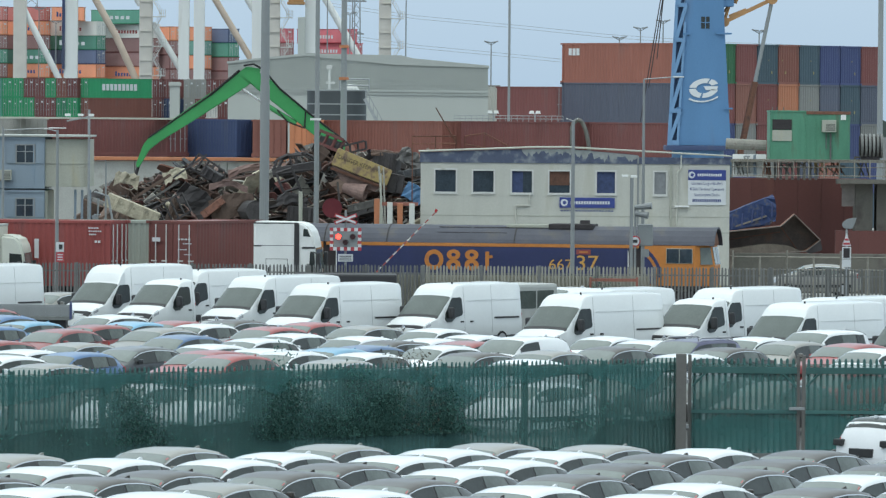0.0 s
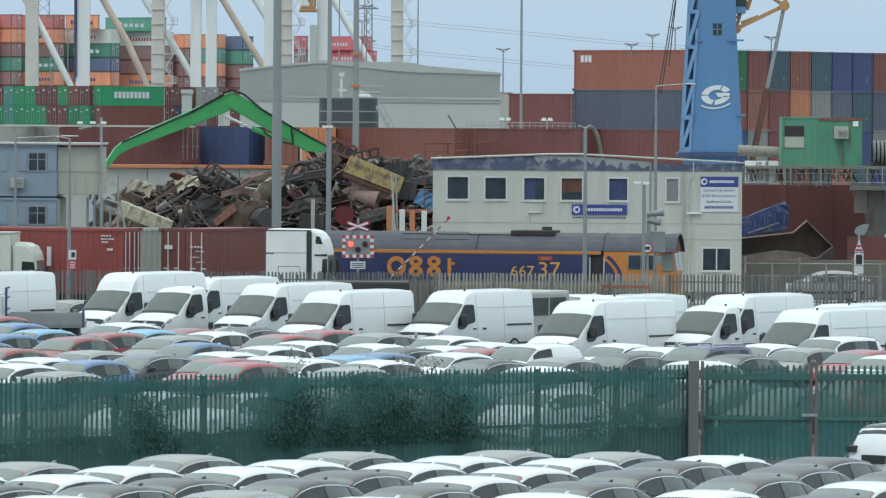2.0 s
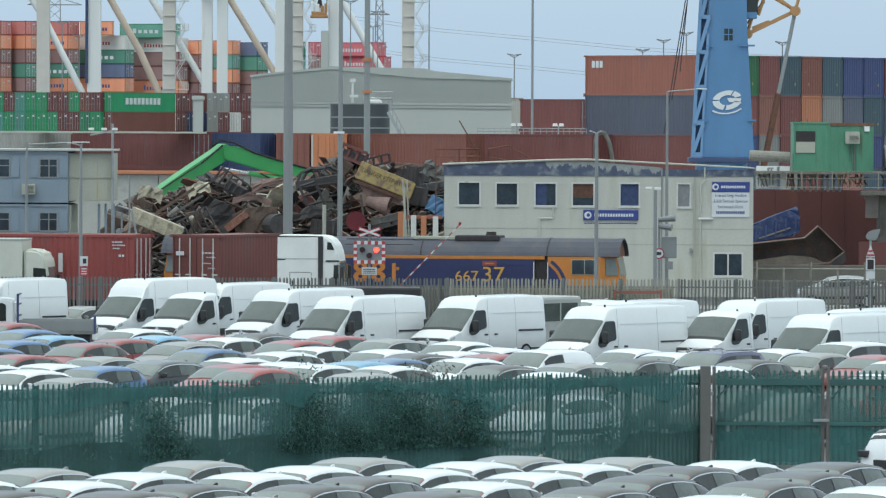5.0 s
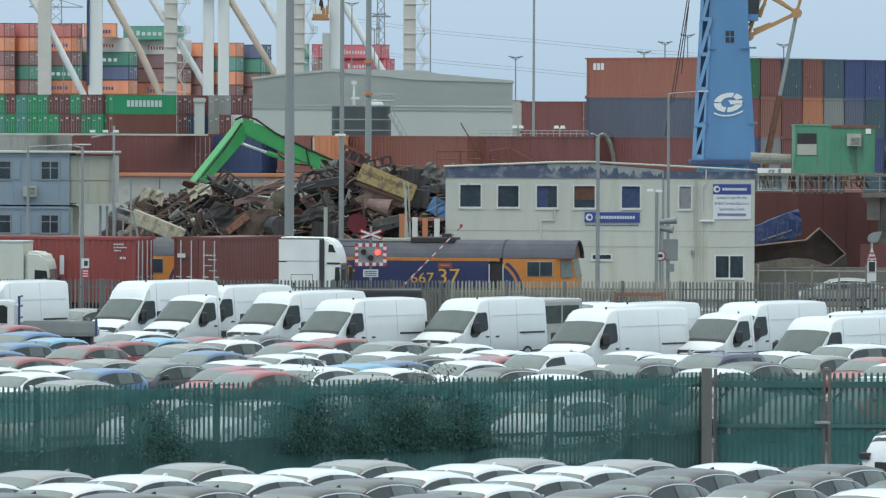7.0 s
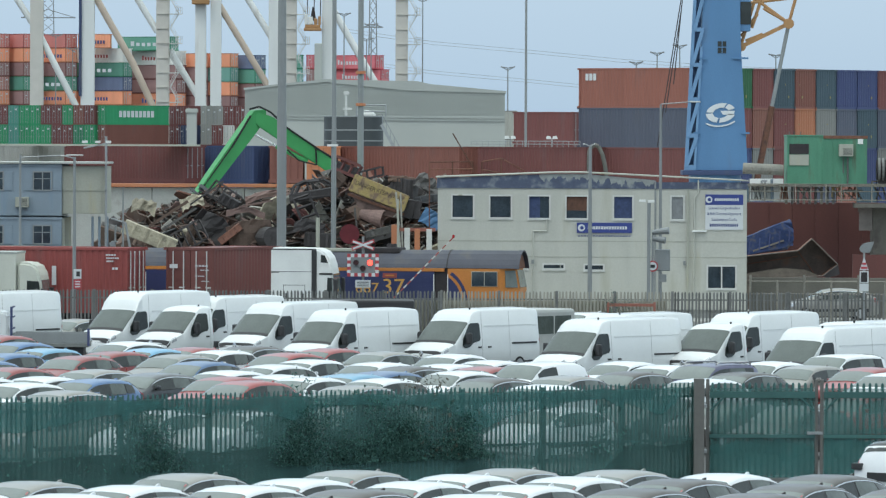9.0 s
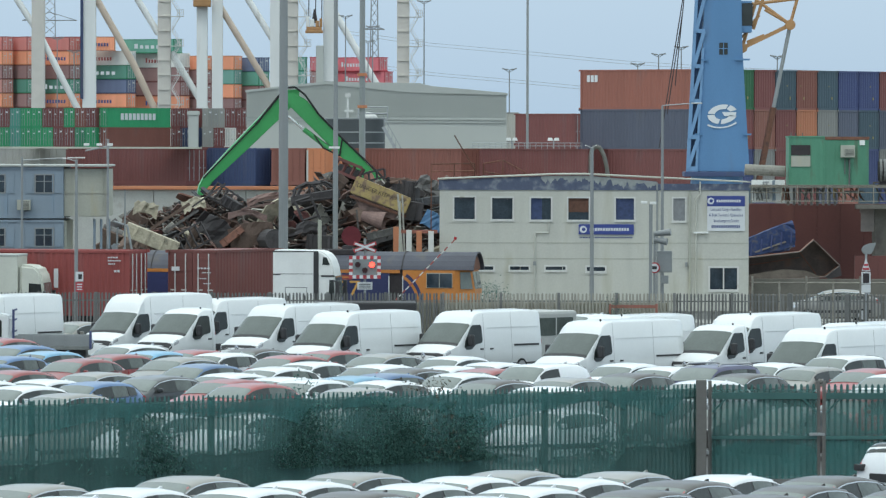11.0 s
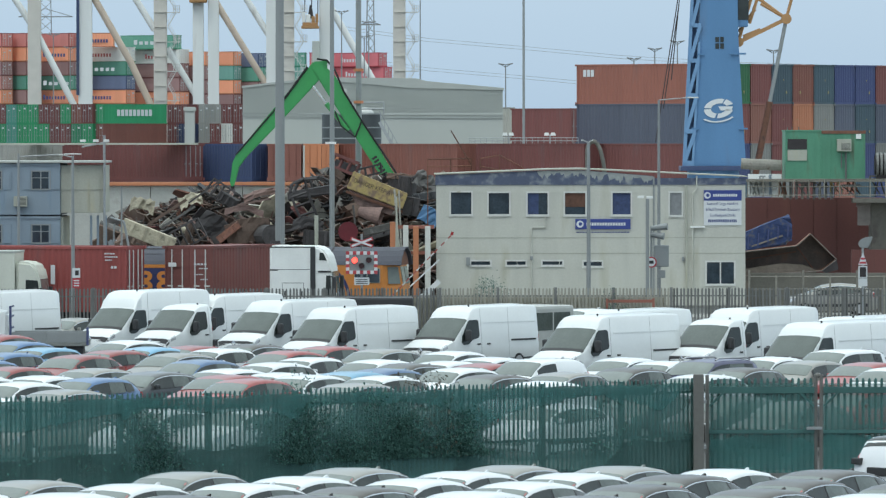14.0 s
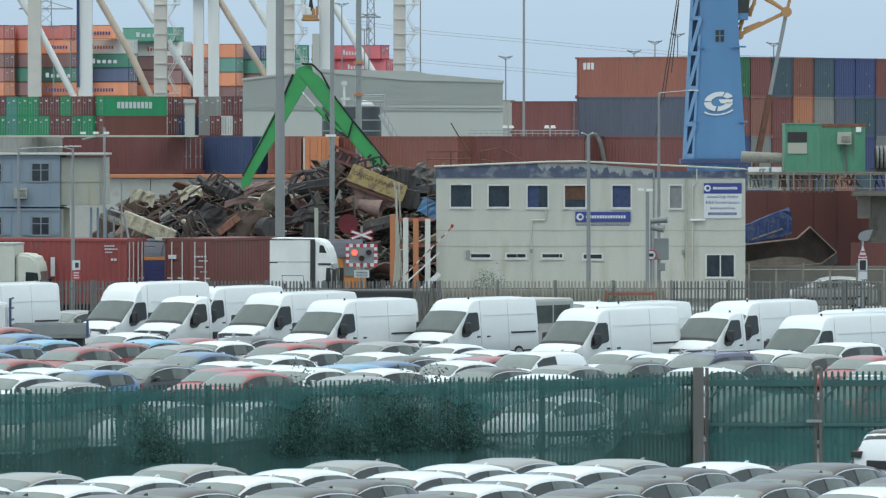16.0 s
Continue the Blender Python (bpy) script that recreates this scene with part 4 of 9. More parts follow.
part("body", along(HALF, -6.72, 6.72), LIVERY_BLUE, locomotive, "deep blue ribbed body side")
bm = bmesh.new()
for s in (1, -1):
    for k in range(6):
        box(bm, -6.6, 6.6, s * 1.328 - .008, s * 1.328 + .008, 1.45 + k * .2, 1.463 + k * .2)
part("side_ribs", bm, LIVERY_BLUE, locomotive)
part("stripe", along([(1.33, 2.722), (1.34, 2.73), (1.34, 2.86), (1.33, 2.868)], -7.2, 7.2), LIVERY_ORANGE, locomotive, "orange waist stripe")
part("roof", along(ROOFLINE, -10.45, 10.45), LIVERY_ROOF, locomotive, "grey-blue curved roof")
for x in (-7.3, -4.4, 1.48, 7.3):
    bm = bmesh.new()
    for a, b in zip(ROOFLINE, ROOFLINE[1:]):
        for s in (1, -1):
            beam(bm, (x, s * a[0], a[1] + .012), (x, s * b[0], b[1] + .012), .05, .03)
    part("roof_seam", bm, SOOT, locomotive)
bm = bmesh.new()
for a, b in ((-2.1, -.6), (-.5, 1.1)):
    for q in ((a, b, -.98, -.95), (a, b, -.62, -.59), (a, a + .03, -.98, -.6), (b - .03, b, -.98, -.6)):
        box(bm, q[0], q[1], q[2], q[3], 3.34 if q[2] < -.9 else 3.57, 3.36 if q[2] < -.9 else 3.60)
part("roof_hatch", bm, SOOT, locomotive)
bm = bmesh.new()
box(bm, 1.0, 3.1, -.62, -.25, 3.58, 3.74, .04)
part("roof_duct", bm, CREAM, locomotive, "dusty pale roof duct")
bm = bmesh.new()
box(bm, 2.95, 5.0, -.75, .75, 3.52, 3.78, .06)
part("silencer", bm, SOOT, locomotive)
bm = bmesh.new()
rod(bm, (4.55, -.25, 3.7), (4.55, -.25, 3.95), .26, .22, 14)
part("exhaust", bm, SOOT, locomotive, "sooty exhaust stack")
for s in (1, -1):
    cab = put("cab", mesh_of("cab", along([(1.30, 1.05), (1.325, 1.5), (1.325, 2.86)], 7.35 * s, 9.75 * s)), LIVERY_ORANGE, locomotive, "orange driving cab")
    bm = bmesh.new()
    # the raked nose
    o = [(9.752, 1.05), (10.55, 1.05), (10.60, 1.95), (10.44, 2.87), (9.752, 2.87)]
    a = [bm.verts.new((s * x, .84 if x > 10 else 1.32, z)) for x, z in o]
    b = [bm.verts.new((s * x, -.84 if x > 10 else -1.32, z)) for x, z in o]
    bm.faces.new(a)
    bm.faces.new(b[::-1])
    for i in range(len(o)):
        bm.faces.new((a[i], a[(i + 1) % len(o)], b[(i + 1) % len(o)], b[i]))
    part("nose", bm, LIVERY_ORANGE, cab)
    bm = bmesh.new()
    o = [(1.05, 2.875), (1.05, 2.9), (.86, 3.16), (.45, 3.42), (0, 3.5)]
    ring = o + [(-y, z) for y, z in o[::-1] if y > 0]
    a = [bm.verts.new((s * 10.452, y, z)) for y, z in ring]
    b = [bm.verts.new((s * 10.49, y * .98, z)) for y, z in ring]
    for i in range(len(ring)):
        bm.faces.new((a[i], a[(i + 1) % len(ring)], b[(i + 1) % len(ring)], b[i]))
    bm.faces.new(a)
    bm.faces.new(b)
    part("brow", bm, RUST, cab, "rust-streaked cab brow")
    bm = bmesh.new()
    for p, q in zip(ROOFLINE, ROOFLINE[1:]):
        for y in (1, -1):
            beam(bm, (s * 10.53, y * p[0], p[1] - .02), (s * 10.53, y * q[0], q[1] - .02), .2, .07)
    part("roof_hood", bm, LIVERY_ROOF, cab, "grey-blue hood over the windscreen")
    for y in (-.41, .41):
        bm = bmesh.new()
        v = [(10.62, 2.02), (10.475, 2.80)]
        q = [bm.verts.new((s * (v[0][0]), y - .36, v[0][1])), bm.verts.new((s * v[0][0], y + .36, v[0][1])),
             bm.verts.new((s * v[1][0], y + .35, v[1][1])), bm.verts.new((s * v[1][0], y - .35, v[1][1]))]
        q2 = [bm.verts.new(p.co - Vector((s * .03, 0, 0))) for p in q]
        bm.faces.new(q)
        bm.faces.new(q2[::-1])
        for i in range(4):
            bm.faces.new((q[i], q[(i + 1) % 4], q2[(i + 1) % 4], q2[i]))
        part("windscreen", bm, SCREEN, cab)
    for y in (-1, 1):
        # quarter pane on the slanted corner of the nose
        bm = bmesh.new()
        w = lambda f, z: (9.752 + f * (float(np.interp(z, (1.95, 2.87), (10.60, 10.44))) - 9.752), 1.32 - .48 * f)
        q = [(*w(f, z), z) for f, z in ((.30, 2.02), (.90, 2.02), (.90, 2.78), (.30, 2.78))]
        a = [bm.verts.new((s * (x + .012), y * (h + .02), z)) for x, h, z in q]
        b = [bm.verts.new((s * (x - .02), y * (h - .02), z)) for x, h, z in q]
        bm.faces.new(a)
        bm.faces.new(b[::-1])
        for i in range(4):
            bm.faces.new((a[i], a[(i + 1) % 4], b[(i + 1) % 4], b[i]))
        part("quarter_window", bm, SCREEN, cab)
        bm = bmesh.new()
        box(bm, min(s * 8.45, s * 9.65), max(s * 8.45, s * 9.65), y * 1.335 - .02, y * 1.335 + .02, 2.06, 2.74, .01)
        part("side_window", bm, CREAM, cab, "pale framed side window")
        for u in (8.475, 9.065):
            bm = bmesh.new()
            box(bm, min(s * u, s * (u + .56)), max(s * u, s * (u + .56)), y * 1.352 - .012, y * 1.352 + .012, 2.085, 2.715)
            part("pane", bm, PANE, cab)
        # swept blue and dark arcs behind the cab window
        bm = bmesh.new()
        for k in range(8):
            a0, a1 = radians(k * 11), radians((k + 1) * 11)
            r = 1.62
            q = [(6.65 + math.sin(w) * h, 1.35 + math.cos(w) * h) for w, h in ((a0 * .7 + .45, r), (a1 * .7 + .45, r), (a1 * .7 + .45, r - .15), (a0 * .7 + .45, r - .15))]
            if max(z for _, z in q) > 2.72:
                continue
            vs = [bm.verts.new((s * x, y * 1.334, z)) for x, z in q] + [bm.verts.new((s * x, y * 1.32, z)) for x, z in q]
            bm.faces.new(vs[:4])
            for i in range(4):
                bm.faces.new((vs[i], vs[(i + 1) % 4], vs[4 + (i + 1) % 4], vs[4 + i]))
        bmesh.ops.remove_doubles(bm, verts=bm.verts, dist=.001)
        part("livery_arc", bm, LIVERY_BLUE, cab)
        bm = bmesh.new()
        q = [(7.352, 1.1)] + [(6.65 + math.sin(radians(w)) * 1.34, 1.35 + math.cos(radians(w)) * 1.34) for w in range(32, 91, 8)] + [(7.99, 1.1)]
        prism(bm, q if s > 0 else [(-x, z) for x, z in q], y * 1.332 - .006, y * 1.332 + .006)
        part("livery_panel", bm, LIVERY_BLUE, cab)
        bm = bmesh.new()
        for u in (6.72, 7.36):
            rod(bm, (s * u, y * 1.36, 1.2), (s * u, y * 1.36, 2.6), .022, seg=6)
        part("handrail", bm, WHITE, cab, "white door handrails")
    bm = bmesh.new()
    box(bm, min(s * 6.724, s * 7.346), max(s * 6.724, s * 7.346), -1.22, 1.22, 1.05, 2.88)
    part("door_recess", bm, SOOT, cab, "dark recessed cab door")
    bm = bmesh.new()
    box(bm, min(s * 10.4, s * 10.66), max(s * 10.4, s * 10.66), -1.25, 1.25, .55, 1.045, .03)
    part("buffer_beam", bm, YELLOW, cab)
    for y in (-.87, .87):
        bm = bmesh.new()
        rod(bm, (s * 10.66, y, .8), (s * 11.05, y, .8), .09, seg=10)
        rod(bm, (s * 11.05, y, .8), (s * 11.1, y, .8), .24, seg=14)
        part("buffer", bm, SOOT, cab)
    bogie = put("bogie", mesh_of("bogie", box(box(bmesh.new(), 4.7 * s if s > 0 else -9.6, 9.6 * s if s > 0 else -4.7, -1.15, -1.0, .45, .8, .04),
                                              4.7 if s > 0 else -9.6, 9.6 if s > 0 else -4.7, 1.0, 1.15, .45, .8, .04)), SOOT, locomotive)
    for u in (5.3, 7.1, 8.9):
        for y in (-.76, .76):
            bm = bmesh.new()
            rod(bm, (s * u, y - .07, .53), (s * u, y + .07, .53), .53, seg=24)
            part("wheel", bm, STEEL, bogie)
bm = bmesh.new()
box(bm, -10.3, 10.3, -1.28, 1.28, .86, 1.045, .02)
part("underframe", bm, SOOT, locomotive)
bm = bmesh.new()
box(bm, -3.4, 3.4, -1.2, 1.2, .3, .855, .1)
part("fuel_tank", bm, SOOT, locomotive)
# operator's mark as plain ring and bar shapes
bm = bmesh.new()


def bent(bm, cx, cz, r0, r1, a0, a1, sx=1.0, y=-1.345):
    k = max(4, int(abs(a1 - a0) / 12))
    for i in range(k):
        w = [radians(a0 + (a1 - a0) * j / k) for j in (i, i + 1)]
        q = [(cx + math.cos(w[0]) * r1 * sx, cz + math.sin(w[0]) * r1), (cx + math.cos(w[1]) * r1 * sx, cz + math.sin(w[1]) * r1),
             (cx + math.cos(w[1]) * r0 * sx, cz + math.sin(w[1]) * r0), (cx + math.cos(w[0]) * r0 * sx, cz + math.sin(w[0]) * r0)]
        f = [bm.verts.new((x, y, z)) for x, z in q]
        g = [bm.verts.new((x, y + .012, z)) for x, z in q]
        bm.faces.new(f)
        for m in range(4):
            bm.faces.new((f[m], f[(m + 1) % 4], g[(m + 1) % 4], g[m]))
    bmesh.ops.remove_doubles(bm, verts=bm.verts, dist=.001)
    return bm


bent(bm, -2.2, 2.11, .26, .46, 0, 360, .95)
part("operator_mark", bm, LIVERY_ORANGE, locomotive, "orange ring mark")
for cx in (-1.22, -.38):
    for cz, r in ((2.34, .24), (1.89, .25)):
        bm = bmesh.new()
        bent(bm, cx - .08, cz, .08, r, 0, 360, 1.3)
        part("operator_mark", bm, LIVERY_ORANGE, locomotive, "orange ring mark")
bm = bmesh.new()
box(bm, .17, .34, -1.345, -1.333, 1.66, 2.5)
part("operator_mark", bm, LIVERY_ORANGE, locomotive, "orange bar mark")
bm = bmesh.new()
box(bm, .35, .50, -1.345, -1.333, 2.2, 2.33)
part("operator_mark", bm, LIVERY_ORANGE, locomotive, "orange bar mark")
text("fleet_number", "667", .66, LIVERY_AMBER, locomotive, Matrix.Translation((3.62, -1.338, 1.93)) @ FACING, 1.12, "amber fleet number")
text("fleet_number", "37", .96, LIVERY_AMBER, locomotive, Matrix.Translation((4.84, -1.338, 2.0)) @ FACING, 1.12, "amber fleet number")
bm = bmesh.new()
box(bm, 4.35, 5.0, -1.36, -1.33, 2.42, 2.64)
part("nameplate", bm, BOX["red"], locomotive, "small red nameplate")
bm = bmesh.new()
box(bm, 4.48, 4.88, -1.366, -1.361, 2.5, 2.56)
part("name_bar", bm, LIVERY_ORANGE, locomotive)

# ---------------------------------------------------------------- shipping containers
BOX_MESH = {}


def ribbed(bm, x0, x1, y, z0, z1, pitch, depth, axis="x"):
    """A trapezoid-profiled steel sheet."""
    n = max(2, round((x1 - x0) / pitch))
    w = (x1 - x0) / n
    line = []
    for i in range(n):
        a = x0 + i * w
        line += [(a, 0), (a + w * .3, 0), (a + w * .5, depth), (a + w * .8, depth)]
    line.append((x1, 0))
    lo, hi = [], []
    for u, d in line:
        p = (u, y + d) if axis == "x" else (y + d, u)
        lo.append(bm.verts.new((*p, z0)))
        hi.append(bm.verts.new((*p, z1)))
    for i in range(len(line) - 1):
        bm.faces.new((lo[i], lo[i + 1], hi[i + 1], hi[i]))


def box_meshes(length, high):
    if (length, high) in BOX_MESH:
        return BOX_MESH[length, high]
    L, W, t = length, 2.44, high
    shell = bmesh.new()
    ribbed(shell, -L / 2 + .08, L / 2 - .08, -W / 2 + .02, .14, t - .1, .28, .036)
    ribbed(shell, -L / 2 + .08, L / 2 - .08, W / 2 - .02, .14, t - .1, .28, -.036)
    ribbed(shell, -W / 2 + .08, W / 2 - .08, -L / 2 + .03, .14, t - .1, .28, .036, "y")
    box(shell, -L / 2 + .02, L / 2 - .02, -W / 2 + .05, W / 2 - .05, t - .05, t - .02)
    box(shell, -L / 2 + .02, L / 2 - .02, -W / 2 + .05, W / 2 - .05, .1, .16)
    frame_bm = bmesh.new()
    for y in (-W / 2, W / 2 - .09):
        box(frame_bm, -L / 2, L / 2, y, y + .09, t - .12, t)
        box(frame_bm, -L / 2, L / 2, y, y + .09, 0, .16)
        for x in (-L / 2, L / 2 - .12):
            box(frame_bm, x, x + .12, y, y + .09, .16, t - .12)
    for x in (-L / 2, L / 2 - .09):
        box(frame_bm, x, x + .09, -W / 2 + .09, W / 2 - .09, t - .12, t)
        box(frame_bm, x, x + .09, -W / 2 + .09, W / 2 - .09, 0, .16)
    door = bmesh.new()
    x = L / 2 - .06
    box(door, x, x + .04, .015, W / 2 - .1, .165, t - .125)
    for z in span(.45, t - .45, 5):
        box(door, x + .04, x + .065, .1, W / 2 - .2, z, z + .12)
    bars = []
    for y in (.32, .85):
        b = bmesh.new()
        rod(b, (L / 2 + .03, y, .2), (L / 2 + .03, y, t - .16), .03, seg=6)
        box(b, L / 2 + .02, L / 2 + .05, y - .05, y + .22, 1.1, 1.16)
        bars.append(mesh_of("locking_bar", b))
    cast = frame_bm
    for a in (-L / 2, L / 2):
        for y in (-W / 2, W / 2):
            for z in (.06, t - .06):
                box(cast, a - .09, a + .09, y - .085, y + .085, z - .064, z + .064)
    out = (mesh_of("shell", shell), mesh_of("frame", frame_bm), mesh_of("door", door), bars)
    BOX_MESH[length, high] = out
    return out


def container(paint, x, y, z, turn, length=12.19, high=2.59, group="stacked containers", label="", marks=None, plain=False, pale=False, dull=False, bar_tone=None, plates=False):
    """A shipping container; its doors face local +x."""
    size = "long" if length > 8 else "short"
    root = thing("shipping_container", pose(x, y, z, 0, 0, turn), label or f"{paint} {size} ribbed steel shipping container", "container", group)
    shell, frame_me, door, bar = box_meshes(length, high)
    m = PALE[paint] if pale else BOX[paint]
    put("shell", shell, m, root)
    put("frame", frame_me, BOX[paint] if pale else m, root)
    if plain:
        return root
    for s in (1, -1):
        d = put("door", door, m, root, "", Matrix.Diagonal((1, s, 1, 1)))
        for b in bar:
            put("locking_bar", b, m if dull else bar_tone or (FRAME if pale else GALV), d)
    if pale or plates:
        bm = bmesh.new()
        x = length / 2 + .04
        box(bm, x, x + .02, .38, .8, high - .75, high - .5)
        box(bm, x, x + .02, -.75, -.45, high - 1.0, high - .85)
        bar_row("marking", bm, SIGN_WHITE, root, "small white door plate")
    if marks:
        for u, v, w, h, n, ink in marks:
            bm = bmesh.new()
            for k in range(n):
                a = -w / 2 + k * w / n
                box(bm, u + a, u + a + w / n * .72, -1.245, -1.228, v - h / 2, v + h / 2)
            bar_row("marking", bm, ink, root, "plain marking bar")
    return root


# ---------------------------------------------------------------- flat wagon and container ahead of the locomotive
wagon = thing("flat_wagon", pose(0, 300, .26), "dark flat rail wagon coupled to the locomotive", "wagon")
bm = bmesh.new()
box(bm, -6.3, 6.3, -1.2, 1.2, .62, .80, .02)
for s in (-1.05, 1.05):
    box(bm, -6.3, 6.3, s - .08, s + .08, .40, .62)
part("deck", bm, SOOT, wagon)
for u in (-4.6, 4.6):
    bm = bmesh.new()
    box(bm, u - 1.3, u + 1.3, -1.0, 1.0, .22, .38, .03)
    bogie = part("bogie", bm, SOOT, wagon)
    for a in (-.9, .9):
        for s in (-.75, .75):
            bm = bmesh.new()
            rod(bm, (u + a, s - .06, .26), (u + a, s + .06, .26), .26, seg=18)
            part("wheel", bm, STEEL, bogie)
for x in (-6.3, 6.3):
    for s in (-.87, .87):
        bm = bmesh.new()
        d = 1 if x > 0 else -1
        rod(bm, (x, s, .66), (x + d * .4, s, .66), .07, seg=8)
        rod(bm, (x + d * .4, s, .66), (x + d * .46, s, .66), .21, seg=14)
        part("buffer", bm, SOOT, wagon)
cargo = container("olive", 0, 300, 1.08, -11, 12.19, 2.9, "", "pale olive-grey shipping container riding on a flat wagon")


# ---------------------------------------------------------------- lorries waiting at the crossing
def semitrailer(x, y, turn, length, label):
    root = thing("semitrailer", pose(x, y, 0, 0, 0, turn), label, "trailer", "lorries at the crossing")
    bm = bmesh.new()
    for s in (-.5, .5):
        box(bm, -length / 2, length / 2, s - .07, s + .07, .95, 1.24)
    for k in span(-length / 2 + .1, length / 2 - .1, 5):
        box(bm, k - .08, k + .08, -1.2, 1.2, 1.1, 1.24)
    part("chassis", bm, PLASTIC, root)
    tyre, rim = wheel_parts(.5, .32)
    for u in (1.0, 2.3, 3.6):
        for s in (-1, 1):
            w = put("wheel", tyre, RUBBER, root, "", Matrix.Translation((length / 2 - u, s * 1.0, .5)))
            put("rim", rim, ALLOY, w)
    return root


def tractor(x, y, turn, label, tone):
    """A cab-over tractor; local +x is its front."""
    root = thing("lorry_tractor", pose(x, y, 0, 0, 0, turn), label, "lorry", "lorries at the crossing")
    bm = bmesh.new()
    o = [(-1.85, 1.0), (.90, 1.0), (.94, 2.1), (.88, 3.1), (.78, 3.6), (.62, 3.92), (.4, 4.1), (.2, 4.17), (-1.85, 4.2)]
    prism(bm, o, -1.24, 1.24)
    bmesh.ops.bevel(bm, geom=list(bm.edges), offset=.09, segments=3, affect="EDGES")
    cab = part("cab", bm, tone, root, smooth=True)
    bm = bmesh.new()
    q = [(.985, 2.12), (.895, 3.06)]
    prism(bm, [(q[0][0] - .05, q[0][1]), (q[0][0] + .01, q[0][1]), (q[1][0] + .02, q[1][1]), (q[1][0] - .05, q[1][1])], -1.12, 1.12)
    part("windscreen", bm, SCREEN, cab)
    for s in (-1, 1):
        bm = bmesh.new()
        prism(bm, [(.62, 2.02), (.90, 2.0), (.84, 2.88), (.66, 2.9)], s * 1.24 - .012, s * 1.24 + .012)
        part("door_window", bm, GLASS, cab)
        bm = bmesh.new()
        prism(bm, [(.35, 3.56), (.68, 3.54), (.54, 3.87), (.37, 3.9)], s * 1.24 - .012, s * 1.24 + .012)
        part("upper_window", bm, GLASS, cab)
        bm = bmesh.new()
        box(bm, .95, 1.12, s * 1.42 - .11, s * 1.42 + .11, 1.95, 2.85, .05)
        rod(bm, (.8, s * 1.22, 2.88), (1.0, s * 1.42, 2.8), .025, seg=6)
        part("mirror", bm, PLASTIC, cab)
        bm = bmesh.new()
        box(bm, -.04, .18, s * 1.26 - .04, s * 1.26 + .04, 1.1, 4.1, .015)
        part("side_deflector", bm, PLASTIC, cab, "black side air deflector")
        for u in (-1.2, -.5):
            bm = bmesh.new()
            box(bm, u, u + .11, s * 1.245 - .01, s * 1.245 + .01, 1.95, 2.2)
            part("latch", bm, PLASTIC, cab)
        for u, w, z, h in ((-1.8, 1.75, 3.14, .02), (-1.3, .02, 1.8, .75), (-.35, .02, 1.8, .75), (-1.3, .95, 2.55, .02), (-1.84, 2.0, 4.10, .05), (-1.84, .35, 3.10, .06), (-1.84, .15, 1.95, .08)):
            bm = bmesh.new()
            box(bm, u, u + w, s * 1.241 - .006, s * 1.241 + .006, z, z + h)
            part("panel_gap", bm, PLASTIC, cab)
        bm = bmesh.new()
        box(bm, .3, .88, s * 1.245 - .02, s * 1.245 + .02, 3.02, 3.1)
        part("gutter", bm, PLASTIC, cab)
    bm = bmesh.new()
    box(bm, -4.2, 1.0, -.5, .5, .75, 1.05)
    part("chassis", bm, PLASTIC, root)
    bm = bmesh.new()
    box(bm, .72, 1.12, -1.22, 1.22, .35, 1.12, .06)
    part("bumper", bm, tone, root)
    tyre, rim = wheel_parts(.5, .32)
    for u in (.55, -2.9):
        for s in (-1, 1):
            w = put("wheel", tyre, RUBBER, root, "", Matrix.Translation((u, s * 1.0, .5)))
            put("rim", rim, ALLOY, w)
    return root


bars_white = lambda u, v, w, h, n: (u, v, w, h, n, SIGN_WHITE)
# the red box lorry, its rear doors to the east
container("red", -19.46, 289.0, 1.25, -16.5, 12.19, 2.9, "lorries at the crossing", "red long shipping container on a lorry trailer",
          [bars_white(5.35, 2.58, .5, .06, 4), bars_white(5.42, 2.44, .62, .06, 6), bars_white(5.3, 2.30, .34, .06, 4), bars_white(5.55, 1.98, .3, .1, 2),
           bars_white(2.72, 1.65, .28, .85, 1), bars_white(2.0, 1.65, .28, .85, 1)], bar_tone=FRAME)
semitrailer(-19.46, 289.0, -16.5, 12.3, "dark skeletal trailer under a red container")
# the maroon short box on the turning lorry
BX, BY = -9.87, 290.2
short_box = container("wine", BX, BY, 1.25, 243, 6.06, 2.9, "lorries at the crossing", "dull red short shipping container on a turning lorry", bar_tone=FRAME)
semitrailer(BX, BY, 243, 6.3, "dark skeletal trailer under a short container")
bm = bmesh.new()
for k in range(4):
    box(bm, .3 + .17 * k, .42 + .17 * k, -.01, 0, 2.06, 2.13)
    box(bm, .55 + .12 * k, .63 + .12 * k, -.01, 0, 1.88, 1.93)
    box(bm, .3 + .12 * k, .39 + .12 * k, -.01, 0, 1.62, 1.66)
    box(bm, .62 + .1 * k, .69 + .1 * k, -.01, 0, 1.4, 1.44)
box(bm, -1.0, -.6, -.01, 0, 1.98, 2.16)
bar_row("marking", bm, SIGN_WHITE, short_box, "white marking bar", at=Matrix.Translation((3.1, 0, 0)) @ pose(0, 0, 0, 0, 0, 90))
tractor(-5.65, 286.3, -6, "white articulated lorry cab with black air deflectors", WHITE)
CREAM_WHITE = mat("cream white lorry paint", (.56, .57, .50), .45, spots=.08, size=.8, grime=(.44, .42, .34), grime_at=.62)
lb = thing("box_lorry", pose(-18.60, 285.2, 0, 0, 0, -6), "cream-white box lorry behind the fence", "lorry", "lorries at the crossing")
bm = bmesh.new()
